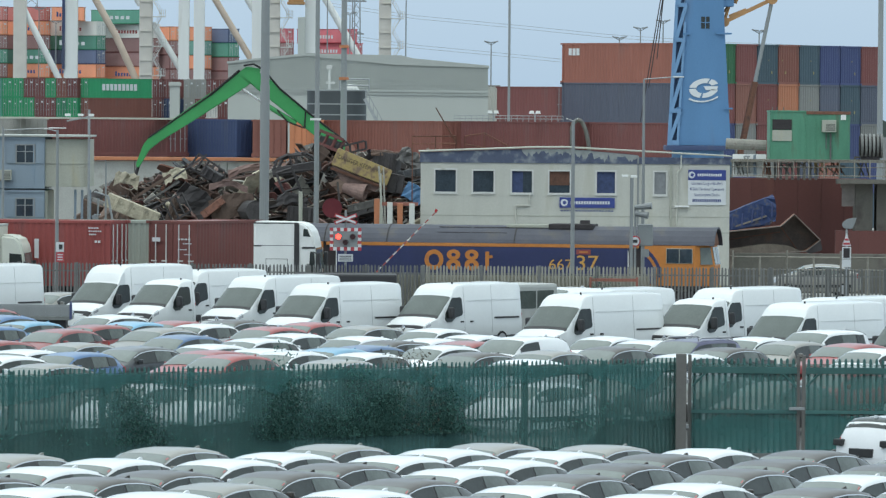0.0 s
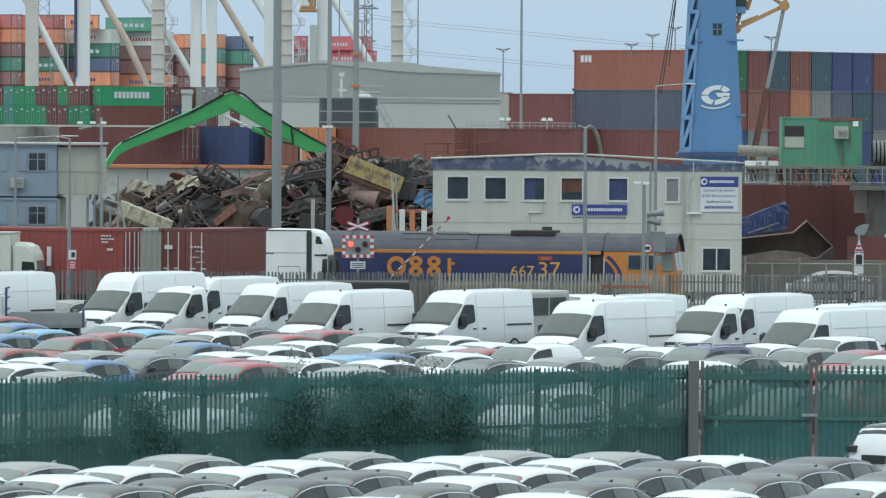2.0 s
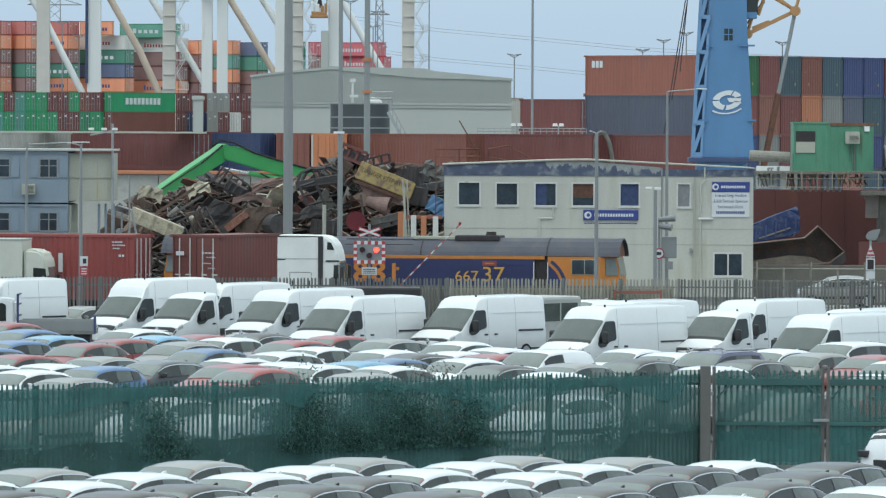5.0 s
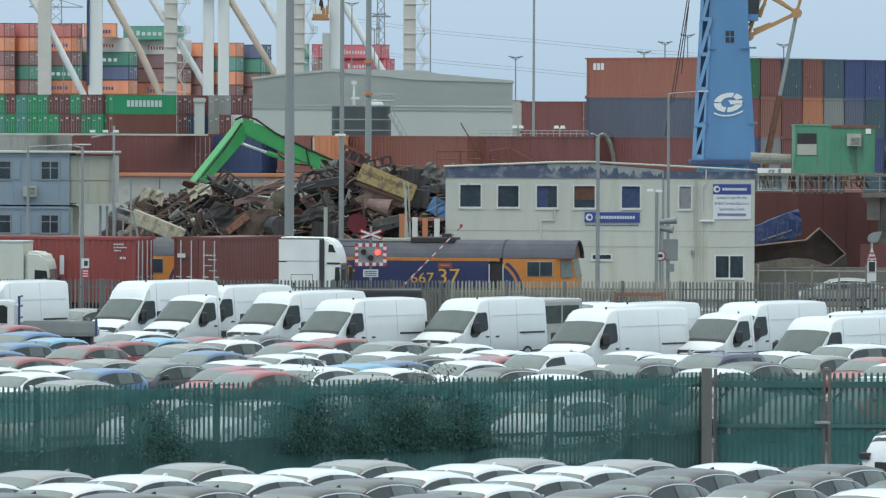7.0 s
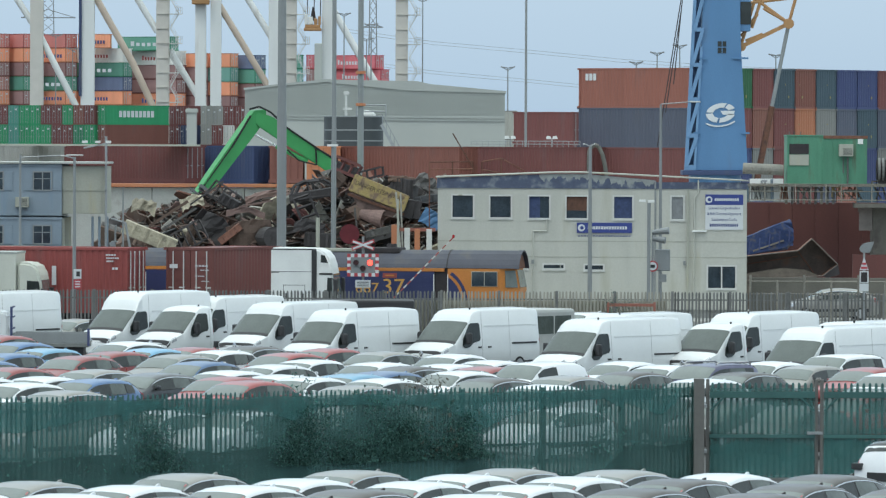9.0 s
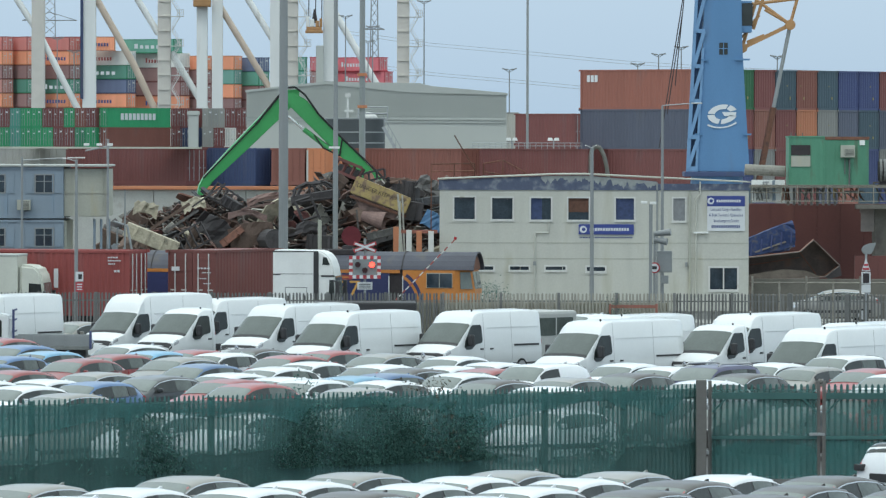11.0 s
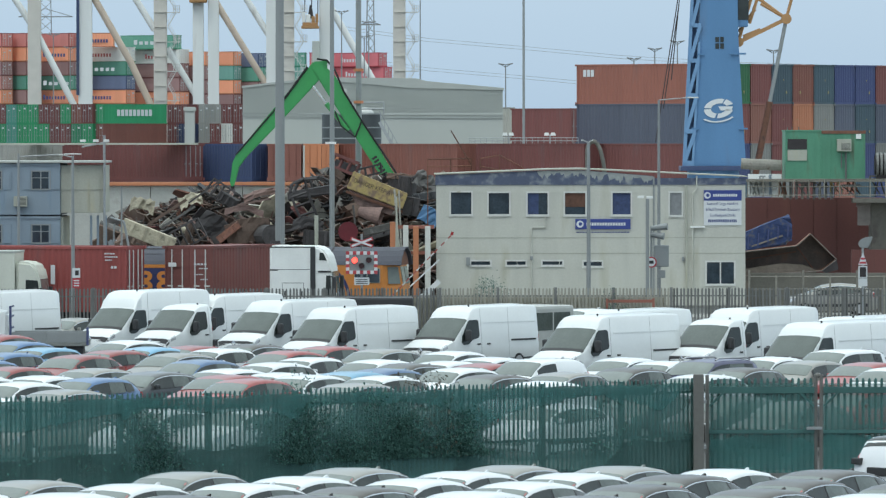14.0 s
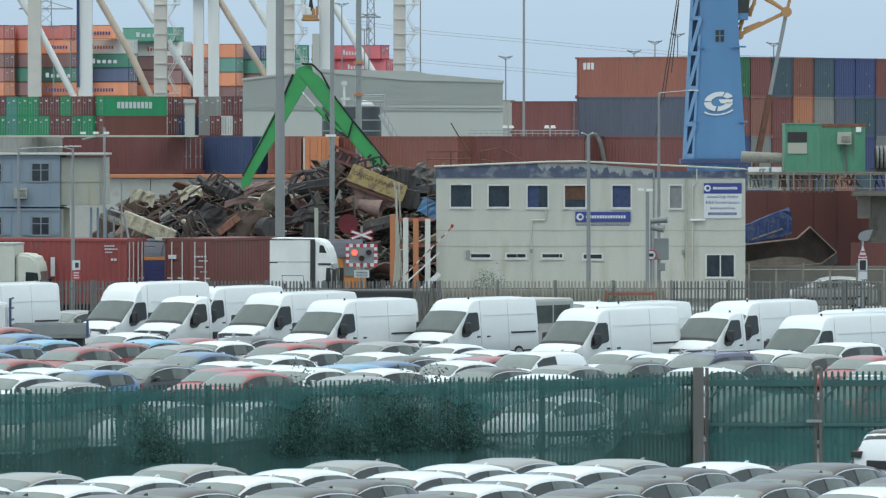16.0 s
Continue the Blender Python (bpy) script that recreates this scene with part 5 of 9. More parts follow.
box(bm, -6.5, 0, -1.24, 1.24, 1.0, 3.98, .05)
part("body", bm, CREAM_WHITE, lb)
bm = bmesh.new()
box(bm, -6.5, .02, -1.26, 1.26, 3.9, 4.0, .02)
part("roof_edge", bm, SHED_ROOF, lb)
bm = bmesh.new()
prism(bm, [(.04, .9), (1.16, .9), (1.18, 1.9), (1.10, 2.75), (.98, 3.25), (.72, 3.5), (.04, 3.56)], -1.15, 1.15)
bmesh.ops.bevel(bm, geom=list(bm.edges), offset=.12, segments=3, affect="EDGES")
cab = part("cab", bm, CREAM_WHITE, lb, smooth=True)
for s in (-1, 1):
    bm = bmesh.new()
    prism(bm, [(.46, 1.95), (1.10, 1.92), (1.01, 2.70), (.48, 2.74)], s * 1.15 - .012, s * 1.15 + .012)
    part("door_window", bm, GLASS, cab)
    bm = bmesh.new()
    box(bm, 1.12, 1.26, s * 1.3 - .1, s * 1.3 + .1, 1.75, 2.4, .04)
    part("mirror", bm, PLASTIC, cab)
bm = bmesh.new()
prism(bm, [(1.1, 2.0), (1.19, 2.0), (1.115, 2.76), (1.03, 2.76)], -1.0, 1.0)
part("windscreen", bm, SCREEN, cab)
bm = bmesh.new()
box(bm, -6.4, 1.05, -.5, .5, .6, .99)
part("chassis", bm, PLASTIC, lb)
tyre, rim = wheel_parts(.48, .3)
for u in (.6, -4.5):
    for s in (-1, 1):
        w = put("wheel", tyre, RUBBER, lb, "", Matrix.Translation((u, s * .98, .48)))
        put("rim", rim, ALLOY, w)

# ---------------------------------------------------------------- level crossing
CY = 283.6
signal = thing("crossing_signal", pose(-3.55, CY, 3.48), "level crossing signal with red lamps and chequered border", "traffic signal")
bm = bmesh.new()
box(bm, -.52, .52, -.06, .06, -.42, .42, .02)
part("backboard", bm, GREY_PAINT, signal)
W, R = bmesh.new(), bmesh.new()
n = 0
for k in range(9):
    for z in (-.42, .42):
        box(R if k % 2 == 0 else W, -.69 + k * .153, -.69 + (k + 1) * .153, -.08, -.062, z - .075, z + .075)
for k in range(5):
    for x in (-.615, .615):
        box(R if k % 2 == 1 else W, x - .075, x + .075, -.08, -.062, -.345 + k * .138, -.345 + (k + 1) * .138)
bar_row("red_check", R, HAZARD_RED, signal)
bar_row("white_check", W, SIGN_WHITE, signal)
LENS_OFF = mat("unlit dark lens", (0.05, 0.012, 0.014), .3)
for x, z in ((-.31, .11), (.31, .11), (0, -.14)):
    bm = bmesh.new()
    rod(bm, (x, -.06, z), (x, -.16, z), .118, .118, 18)
    lens = part("lens", bm, LENS_OFF, signal, "dark round lens")
    bm = bmesh.new()
    for k in range(9):
        a, b = radians(20 * k), radians(20 * (k + 1))
        beam(bm, (x + .128 * math.cos(a), -.14, z + .128 * math.sin(a)), (x + .128 * math.cos(b), -.14, z + .128 * math.sin(b)), .16, .01)
    part("hood", bm, PLASTIC, lens)
bm = bmesh.new()
rod(bm, (0, -.02, 0), (0, .01, 0), .122, .122, 18)
red_light = part("lit_lens", bm, glow("lit red lamp", (1.0, 0.045, 0.03), 5.0), signal, "bright red lit lens")
bm = bmesh.new()
rod(bm, (0, .1, -9.1 + (452 - 224) * .02466 + .0), (0, .1, 1.25), .06, seg=10)
part("post", bm, GREY_PAINT, signal)
cross = put("cross_sign", mesh_of("cross_sign", slat(slat(bmesh.new(), 0, .88, .92, .085, 20, -.1, -.08), 0, .88, .92, .085, -20, -.125, -.105)),
            SIGN_WHITE, signal, "white saltire with red border")
bm = bmesh.new()
for k in range(2):
    s = 1 if k else -1
    slat(bm, 0, .88, 1.04, .17, 20 * s, -.075 - .002 * k, -.07)
part("red_border", bm, HAZARD_RED, cross)
bm = bmesh.new()
box(bm, -.33, .33, .02, .06, -.98, -.65, .01)
pl = part("small_sign", bm, SIGN_WHITE, signal)
bm = bmesh.new()
for k in range(3):
    box(bm, -.26, .26, .008, .018, -.76 - .08 * k, -.73 - .08 * k)
part("writing_bars", bm, PLASTIC, pl)
bm = bmesh.new()
bmesh.ops.create_cone(bm, cap_ends=True, segments=24, radius1=.48, radius2=.48, depth=.05, matrix=pose(0, 0, 0, 90))
solid("red_disc", bm, mat("faded dark red disc", (0.16, 0.02, 0.03), .6, spots=.2), "dark red round disc among scrap", "disc", at=pose(-4.62, 316, 4.35))

ARM_RED = mat("faded red arm paint", (0.33, 0.075, 0.065), 0.55, spots=0.2, size=0.3)
barrier = thing("barrier", pose(-3.01, 284, 1.22), "half-raised red and white barrier arm", "barrier")
reach, rise = 0.37 - -3.01, 4.68 - 1.22
for k in range(22):
    a, b = k / 22, (k + 1) / 22
    bm = bmesh.new()
    beam(bm, (reach * a, 0, rise * a), (reach * b, 0, rise * b), .04, .055)
    part("arm_segment", bm, ARM_RED if k % 2 else FRAME, barrier)
bm = bmesh.new()
rod(bm, (reach, 0, rise), (reach + .05, 0, rise + .13), .06, seg=8)
part("tip_lamp", bm, LAMP_RED, barrier)
bm = bmesh.new()
box(bm, -.35, .25, -.2, .3, -1.22, .1, .03)
part("machine_box", bm, GREY_PAINT, barrier)

# ---------------------------------------------------------------- masts and lamp columns
def column(x, y, z0, z1, r0, r1, label, material=GREY_PAINT, name="lamp_column", category="lamp post"):
    root = thing(name, pose(x, y, z0), label, category, "masts and columns")
    bm = bmesh.new()
    rod(bm, (0, 0, 0), (0, 0, (z1 - z0) * .38), r0, r0, 14)
    part("base_section", bm, material, root)
    bm = bmesh.new()
    rod(bm, (0, 0, (z1 - z0) * .38 + .002), (0, 0, z1 - z0), r0 * .93, r1, 14)
    part("shaft", bm, material, root)
    bm = bmesh.new()
    box(bm, -r0 * 2, r0 * 2, -r0 * 2, r0 * 2, 0, .04, .01)
    part("base_plate", bm, GALV, root)
    return root


def lamp_arm(root, z, dx, drop=0.0):
    bm = bmesh.new()
    rod(bm, (0, 0, z - .05), (dx * .7, 0, z + .05), .026, seg=8)
    arm = part("arm", bm, GALV, root)
    bm = bmesh.new()
    box(bm, min(dx * .72, dx), max(dx * .72, dx), -.1, .1, z + .03, z + .09, .028)
    part("lamp_head", bm, FRAME, arm)


column(-7.60, 303, .6, 26, .225, .16, "thick tapered grey lighting mast beyond the lorries")
column(-5.32, 312, .6, 24, .12, .09, "slim grey mast beside the scrap heap")
c = column(-4.41, 340, .6, 26, .17, .13, "grey mast with orange bands behind the scrap")
for v in (113, 170):
    bm = bmesh.new()
    rod(bm, (0, 0, 9.1 - (v - 224) * .0294 - .6), (0, 0, 9.1 - (v - 224) * .0294 - .45), .26, seg=12)
    part("orange_band", bm, BOX["orange"], c)
c = column(-5.19, 300.5, 0, 8.63, .07, .06, "slim post with a flat cap lamp")
bm = bmesh.new()
box(bm, -.25, .25, -.15, .15, 8.63, 8.73)
part("cap_lamp", bm, WHITE, c)
c = column(6.37, 284.4, 0, 8.70, .10, .07, "grey lamp column by the fence")
lamp_arm(c, 8.75, -.32)
lamp_arm(c, 8.75, .2)
c = column(9.50, 286, 0, 10.57, .085, .05, "tall thin lamp column with long arm")
lamp_arm(c, 10.62, 1.75)
c = column(8.94, 284.2, 0, 6.24, .085, .08, "camera post beside the crossing")
for dx, dz in ((-.45, .02), (.2, .0)):
    bm = bmesh.new()
    box(bm, dx * .6 - .16, dx * .6 + .12, -.07, .07, 6.31 + dz - .06, 6.31 + dz + .05, .02)
    part("security_camera", bm, WHITE, c)
c = column(9.13, 284.9, 0, 5.04, .06, .05, "short equipment post with speed sign")
bm = bmesh.new()
box(bm, .12, .78, .05, .5, 3.25, 4.2, .04)
part("control_box", bm, GREY_PAINT, c)
bm = bmesh.new()
box(bm, .3, .62, .05, .4, 2.76, 3.11, .02)
part("meter_box", bm, GREY_PAINT, c)
for k, (dx, dz) in enumerate(((.35, .15), (.2, -.12))):
    bm = bmesh.new()
    rod(bm, (.0, -.1, 4.79 + dz), (dx + .35, -.25, 4.79 + dz * 1.6), .1, .16, 10)
    part("horn_speaker", bm, GREY_PAINT, c)
bm = bmesh.new()
bmesh.ops.create_cone(bm, cap_ends=True, segments=20, radius1=.24, radius2=.24, depth=.03, matrix=Matrix.Translation((0, -.1, 3.46)) @ pose(0, 0, 0, 90))
sp = part("speed_sign", bm, HAZARD_RED, c)
bm = bmesh.new()
bmesh.ops.create_cone(bm, cap_ends=True, segments=20, radius1=.185, radius2=.185, depth=.03, matrix=Matrix.Translation((0, -.11, 3.46)) @ pose(0, 0, 0, 90))
part("face", bm, SIGN_WHITE, sp)
bm = bmesh.new()
box(bm, -.1, .1, -.13, -.12, 3.46 - .07, 3.46 + .07)
part("number_bar", bm, PLASTIC, sp)
c = column(-16.12, 283, 0, 8.16, .09, .055, "grey lamp column with warning sign")
lamp_arm(c, 8.14, -.6)
bm = bmesh.new()
box(bm, -.02, .32, -.16, -.13, 2.85, 3.27)
s1 = part("sign_plate", bm, SIGN_WHITE, c)
bm = bmesh.new()
box(bm, .1, .26, -.168, -.161, 2.95, 3.17)
part("pictogram", bm, PLASTIC, s1)
bm = bmesh.new()
box(bm, -.02, .32, -.16, -.13, 2.41, 2.82)
s1 = part("sign_plate", bm, HAZARD_RED, c)
bm = bmesh.new()
for k in range(3):
    box(bm, .04, .27, -.168, -.161, 2.48 + .11 * k, 2.48 + .05 + .11 * k)
part("writing_bars", bm, SIGN_WHITE, s1)
c = column(-19.56, 299.5, 0, 8.22, .075, .05, "grey lamp column with long thin arm")
lamp_arm(c, 8.12, 2.9)
column(-15.04, 304, .6, 6.67, .05, .04, "thin post with a small lamp cap")
column(-6.00, 308, .6, 5.24, .085, .1, "worn white timber post", CREAM, "post", "post")
c = column(-2.17, 304.3, .6, 6.17, .1, .03, "bundle of pale upright rods", CREAM, "rod_bundle", "post")
for k in range(5):
    bm = bmesh.new()
    beam(bm, (-.22 + .1 * k, -.1, 0), (.02 * k, -.05, 3.2 + .35 * (k % 3)), .05, .05)
    part("rod", bm, CREAM, c)

# ---------------------------------------------------------------- portable cabins
def cabin_window(parent, x0, x1, z0, z1, y, lights=2):
    w = put("window", mesh_of("window", wall_with_holes(x0, x1, z0, z1, [(x0 + .06, x1 - .06, z0 + .06, z1 - .06)], y - .05, y + .02)), GREY_PAINT, parent)
    bm = bmesh.new()
    box(bm, x0 + .06, x1 - .06, y - .02, y - .008, z0 + .06, z1 - .06)
    part("pane", bm, PANE, w)
    for k in range(1, lights):
        bm = bmesh.new()
        a = x0 + (x1 - x0) * k / lights
        box(bm, a - .025, a + .025, y - .045, y + .01, z0 + .06, z1 - .06)
        part("glazing_bar", bm, GREY_PAINT, w)
    # side shutters folded back against the wall
    for a, b in ((x0 - .42, x0 - .02), (x1 + .02, x1 + .42)):
        bm = bmesh.new()
        box(bm, a, b, y - .045, y - .004, z0 + .02, z1 - .02, .008)
        box(bm, a + .07, b - .07, y - .055, y - .04, z0 + .12, z1 - .12, .005)
        part("shutter", bm, CABIN_BLUE, w, "pale blue folded shutter")
    bm = bmesh.new()
    zc = z0 + (z1 - z0) * .62
    box(bm, x0 + .06, x1 - .06, y - .04, y - .025, zc - .018, zc + .018)
    part("glazing_bar", bm, GREY_PAINT, w)
    return w


def ac_unit(parent, x, y, z, w=.62, h=.48):
    bm = bmesh.new()
    box(bm, x, x + w, y - .42, y - .004, z, z + h, .02)
    a = part("air_conditioner", bm, CREAM, parent, "boxy grey air conditioner")
    bm = bmesh.new()
    for k in range(6):
        box(bm, x + .2, x + w - .05, y - .43, y - .42, z + .08 + k * .06, z + .1 + k * .06)
    part("grille", bm, PLASTIC, a)


CAB_Y = 304.0
for i, (z0, z1, label) in enumerate(((5.32, 7.75, "upper pale blue portable cabin with air conditioner"), (.6, 5.27, "lower pale blue portable cabin"))):
    hut = thing("portable_cabin", pose(0, CAB_Y, 0), label, "cabin", "stacked blue cabins")
    x0, x1, x2 = -22.58, -17.90, -15.89
    bm = bmesh.new()
    box(bm, x0, x1, 0, 5.8, z0, z1, .03)
    part("shell", bm, CABIN_BLUE, hut)
    bm = bmesh.new()
    box(bm, x1 + .005, x2, .15, 5.7, z0 + .1, z1 - .1, .02) if i == 0 else box(bm, x1 + .005, x1 + .12, .15, 5.7, z0, z1 - .05)
    if i == 0:
        for k in range(4):
            a = x1 + .3 + k * .5
            box(bm, a, a + .05, .12, .15, z0 + .15, z1 - .15)
        box(bm, x1 + .005, x2, .11, .15, (z0 + z1) / 2 - .03, (z0 + z1) / 2 + .03)
    part("side_panel", bm, CREAM, hut, "stained cream end panel")
    bm = bmesh.new()
    for a in (x0, x1 - 2.7, x1 - .55):
        box(bm, a, a + .07, -.03, 0, z0 + .05, z1 - .05)
    box(bm, x0, x1, -.05, 0, z1 - .12, z1 - .02)
    box(bm, x0, x1, -.05, 0, z0 + .02, z0 + .14)
    part("frame", bm, CABIN_BLUE, hut)
    zt = 7.41 if i == 0 else 4.90
    cabin_window(hut, -19.27, -18.35, zt - .92, zt, 0)
    cabin_window(hut, -21.78, -20.62, zt - .92, zt, 0)
    if i == 0:
        ac_unit(hut, -20.06, 0, 5.72)
        bm = bmesh.new()
        box(bm, x0 - .1, x2 + .1, -.15, 5.9, z1 + .002, z1 + .1, .02)
        part("roof", bm, SHED_ROOF, hut)
        bm = bmesh.new()
        rod(bm, (x2 + .05, -.02, z0 - 2), (x2 + .05, -.02, z1 + 1.3), .06, seg=8)
        rod(bm, (x2 - 1.0, -.02, z1 + .75), (x2 + .25, -.02, z1 + 1.0), .04, seg=6)
        part("camera_mast", bm, GALV, hut)
        for u in (-.95, -.35, .15):
            bm = bmesh.new()
            box(bm, x2 + u - .13, x2 + u + .13, -.08, .08, z1 + .98, z1 + 1.1, .02)
            part("security_camera", bm, WHITE, hut)
stairs = thing("steel_stairs", pose(-15.52, CAB_Y + .8, .5), "grey steel stairs with hoop handrail", "stairs")
for k in range(9):
    bm = bmesh.new()
    box(bm, -.1 + k * .11, .2 + k * .11, -.4, .4, 3.6 - k * .4, 3.64 - k * .4)
    part("step", bm, GALV, stairs)
for y in (-.42, .42):
    bm = bmesh.new()
    rod(bm, (-.1, y, 4.7), (.55, y, 4.5), .035, seg=6)
    rod(bm, (.55, y, 4.5), (1.2, y, 1.0), .035, seg=6)
    beam(bm, (-.1, y, 3.6), (.95, y, .1), .05, .2)
    for k in range(4):
        rod(bm, (.05 + k * .3, y, 3.2 - k), (.1 + k * .3, y, 4.4 - k * .9), .025, seg=6)
    part("handrail", bm, GALV, stairs)
for u in (160, 172, 186):
    bm = bmesh.new()
    rod(bm, (0, 0, 0), (0, 0, 5.29 - .6), .06, seg=8)
    solid("prop", bm, CABIN_BLUE, "blue steel prop under a cabin landing", "post", at=pose((u - 784) * .02643, CAB_Y + .5, .6))

# green cabin on its gantry
GY = 332.0
gx0, gx1, gz0, gz1 = 17.49, 21.57, 6.73, 9.24
hut = thing("operator_cabin", pose(0, GY, 0), "green steel operator cabin with rust streaks", "cabin")
bm = bmesh.new()
box(bm, gx0, gx1, 0, 3.0, gz0, gz1, .03)
part("shell", bm, CABIN_GREEN, hut)
bm = bmesh.new()
for u in (1452, 1470):
    x = (u - 784) * .02887
    box(bm, x, x + .05, -.03, 0, gz0, gz1)
part("seam", bm, CABIN_GREEN, hut)
bm = bmesh.new()
box(bm, gx0 - .03, 19.32, -.04, 3.03, gz1 - .05, gz1 + .03, .01)
part("roof_trim", bm, CABIN_GREEN, hut)
bm = bmesh.new()
box(bm, 19.34, gx1 + .03, -.05, 3.03, gz1 - .16, gz1 + .0, .01)
part("roof_trim", bm, RUST, hut, "rusted roof trim")
for x in (gx0 + .02, 19.30, gx1 - .06):
    bm = bmesh.new()
    box(bm, x, x + .06, -.045, 0, gz0, gz1 - .17)
    part("corner_post", bm, CABIN_GREEN, hut)
for x in (17.62, 17.86, 18.2):
    bm = bmesh.new()
    rod(bm, (x, .4, gz1 + .02), (x, .4, gz1 + .2), .025, seg=6)
    part("lifting_lug", bm, FENCE_GREY, hut)
bm = bmesh.new()
box(bm, 17.61, 18.59, -.05, .02, 8.29, 8.81)
part("shutter", bm, SOOT, hut, "dark open shutter")
bm = bmesh.new()
box(bm, 17.61, 18.59, -.06, .02, 7.71, 8.26)
part("panel", bm, CREAM, hut, "pale board under the shutter")
ac_unit(hut, 20.12, 0, 8.18, .72, .62)
bm = bmesh.new()
box(bm, 21.10, 21.36, -.1, 0, 8.81, 9.07)
part("flood_lamp", bm, WHITE, hut)
bm = bmesh.new()
rod(bm, (20.58, -.1, gz0), (20.58, -.1, 8.12), .05, seg=6)
rod(bm, (20.35, -.1, gz0 + .6), (20.35, -.1, 8.12), .03, seg=6)
part("drain_pipe", bm, FENCE_GREY, hut)
RAIL_GREY = mat("dull galvanised tube", (.24, .225, .19), .6, .3, spots=.3, size=.3, grime=(.17, .11, .08), grime_at=.58, vary=.25)
gantry = thing("gantry_platform", pose(0, GY - .8, 0), "steel walkway with grey tube railings", "platform")
bm = bmesh.new()
box(bm, 15.45, 24.71, 0, 5, gz0 - .1, gz0 - .004)
part("deck", bm, RAIL_GREY, gantry)
for k in range(9):
    bm = bmesh.new()
    x = 17.44 + k * .3
    box(bm, x, x + .13, 1.6, 1.75, 5.72, gz0 - .1)
    part("deck_strut", bm, FENCE_GREY if k % 3 else RAIL_GREY, gantry)
for k in range(12):
    bm = bmesh.new()
    x = 15.53 + k * .78
    rod(bm, (x, -.1, 5.84), (x, -.1, 6.79), .03, seg=6)
    part("railing_post", bm, RAIL_GREY, gantry)
for v in (305, 318, 333):
    bm = bmesh.new()
    z = 9.1 - (v - 224) * .02887
    rod(bm, (15.45, -.1, z), (24.71, -.1, z), .024, seg=6)
    part("rail", bm, RAIL_GREY, gantry)
bm = bmesh.new()
for u, a, b in ((1542, 347, 470), (1580, 347, 470)):
    x = (u - 784) * .02887
    box(bm, x, x + .9, 1.0, 3.0, .6, 9.1 - (a - 224) * .02887, .05)
part("concrete_pier", bm, DARK_CONCRETE, gantry)
bm = bmesh.new()
box(bm, 20.87, 24.71, -.2, 1.0, 5.55, 5.78, .04)
part("concrete_beam", bm, DARK_CONCRETE, gantry)
bm = bmesh.new()
box(bm, 21.19, 21.85, .96, 1.02, 4.39, 5.35, .01)
box(bm, 21.13, 21.85, .9, 1.02, 5.35, 5.55, .01)
part("blanking_plate", bm, mat("faded grey plate", (.19, .165, .15), .7, spots=.2, size=.5), gantry)
bm = bmesh.new()
rod(bm, (15.27, 1.5, 7.55), (17.33, 1.5, 7.46), .28, seg=14)
part("exhaust_duct", bm, mat("dirty lagged duct", (.25, .24, .21), .8, spots=.3, size=.4, grime=(.13, .09, .07), grime_at=.55, bump=.3), gantry, "dirty lagged duct")
bm = bmesh.new()
box(bm, 15.62, 17.32, 1.2, 1.6, 5.87, 7.02)
part("white_tank", bm, WHITE, gantry)
for k in range(6):
    bm = bmesh.new()
    x = 22.11 + k * .2
    rod(bm, (x, .7, 7.49), (x + .12, .7, 7.49), .62, seg=20)
    part("cooler_fin", bm, FENCE_GREY, gantry, "grey ribbed cooler drum")
bm = bmesh.new()
rod(bm, (22.05, .7, 7.49), (23.20, .7, 7.49), .5, seg=18)
box(bm, 22.13, 23.08, .4, 1.0, gz0, 7.49)
part("cooler_drum", bm, SOOT, gantry)
for k, (u, v, w, h, m) in enumerate(((1345, 300, 10, 30, GALV), (1362, 298, 4, 36, CABIN_BLUE), (1436, 306, 30, 14, DARK_CONCRETE), (1470, 310, 22, 18, YELLOW), (1500, 306, 18, 22, RUST),
                                     (1540, 300, 26, 32, DARK_CONCRETE), (1410, 312, 24, 20, FENCE_GREY), (1328, 308, 16, 24, FENCE_GREY), (1490, 316, 34, 18, FENCE_GREY), (1380, 306, 12, 26, RUST))):
    bm = bmesh.new()
    x, z = (u - 784) * .02887, 9.1 - (v - 224) * .02887
    for q in range(4):
        a = x + w * .02887 * q / 3
        beam(bm, (a, 1.0, z - h * .02887), (x + w * .02887 * ((q * 2) % 4) / 3, 1.0 + .1 * q, z), .06, .06)
    beam(bm, (x, 1.0, z), (x + w * .02887, 1.0, z), .08, .08)
    part("support_frame", bm, m, gantry)
# rusted grab buckets standing in the bay
SCRAP_EDGE = mat("worn plate edge", (.17, .15, .135), .7, .1, spots=.3, size=.4)
tip = thing("rusted_skip", pose(17.25, 322, .58), "rusted open steel skip lying tilted", "skip")
q = [(14.78, 3.22), (17.53, 3.53), (18.20, 4.12), (19.49, 2.86), (18.76, 2.30), (14.78, 2.04)]
q = [(x - (17.25), z - .58) for x, z in q]
bm = bmesh.new()
prism(bm, q, .7, .8)
part("back_plate", bm, mat("dark rusted plate", (.085, .066, .058), .8, spots=.4, size=.7, grime=(.12, .07, .05), grime_at=.55, bump=.3), tip)
bm = bmesh.new()
for a, b in zip(q, q[1:] + q[:1]):
    beam(bm, (a[0], .2, a[1]), (b[0], .2, b[1]), 1.0, .05)
part("side_plate", bm, RUST, tip)
bm = bmesh.new()
for a, b in zip(q[:5], q[1:5] + q[5:]):
    beam(bm, (a[0], -.33, a[1]), (b[0], -.33, b[1]), .05, .045)
part("rim", bm, SCRAP_EDGE, tip, "pale worn rim")
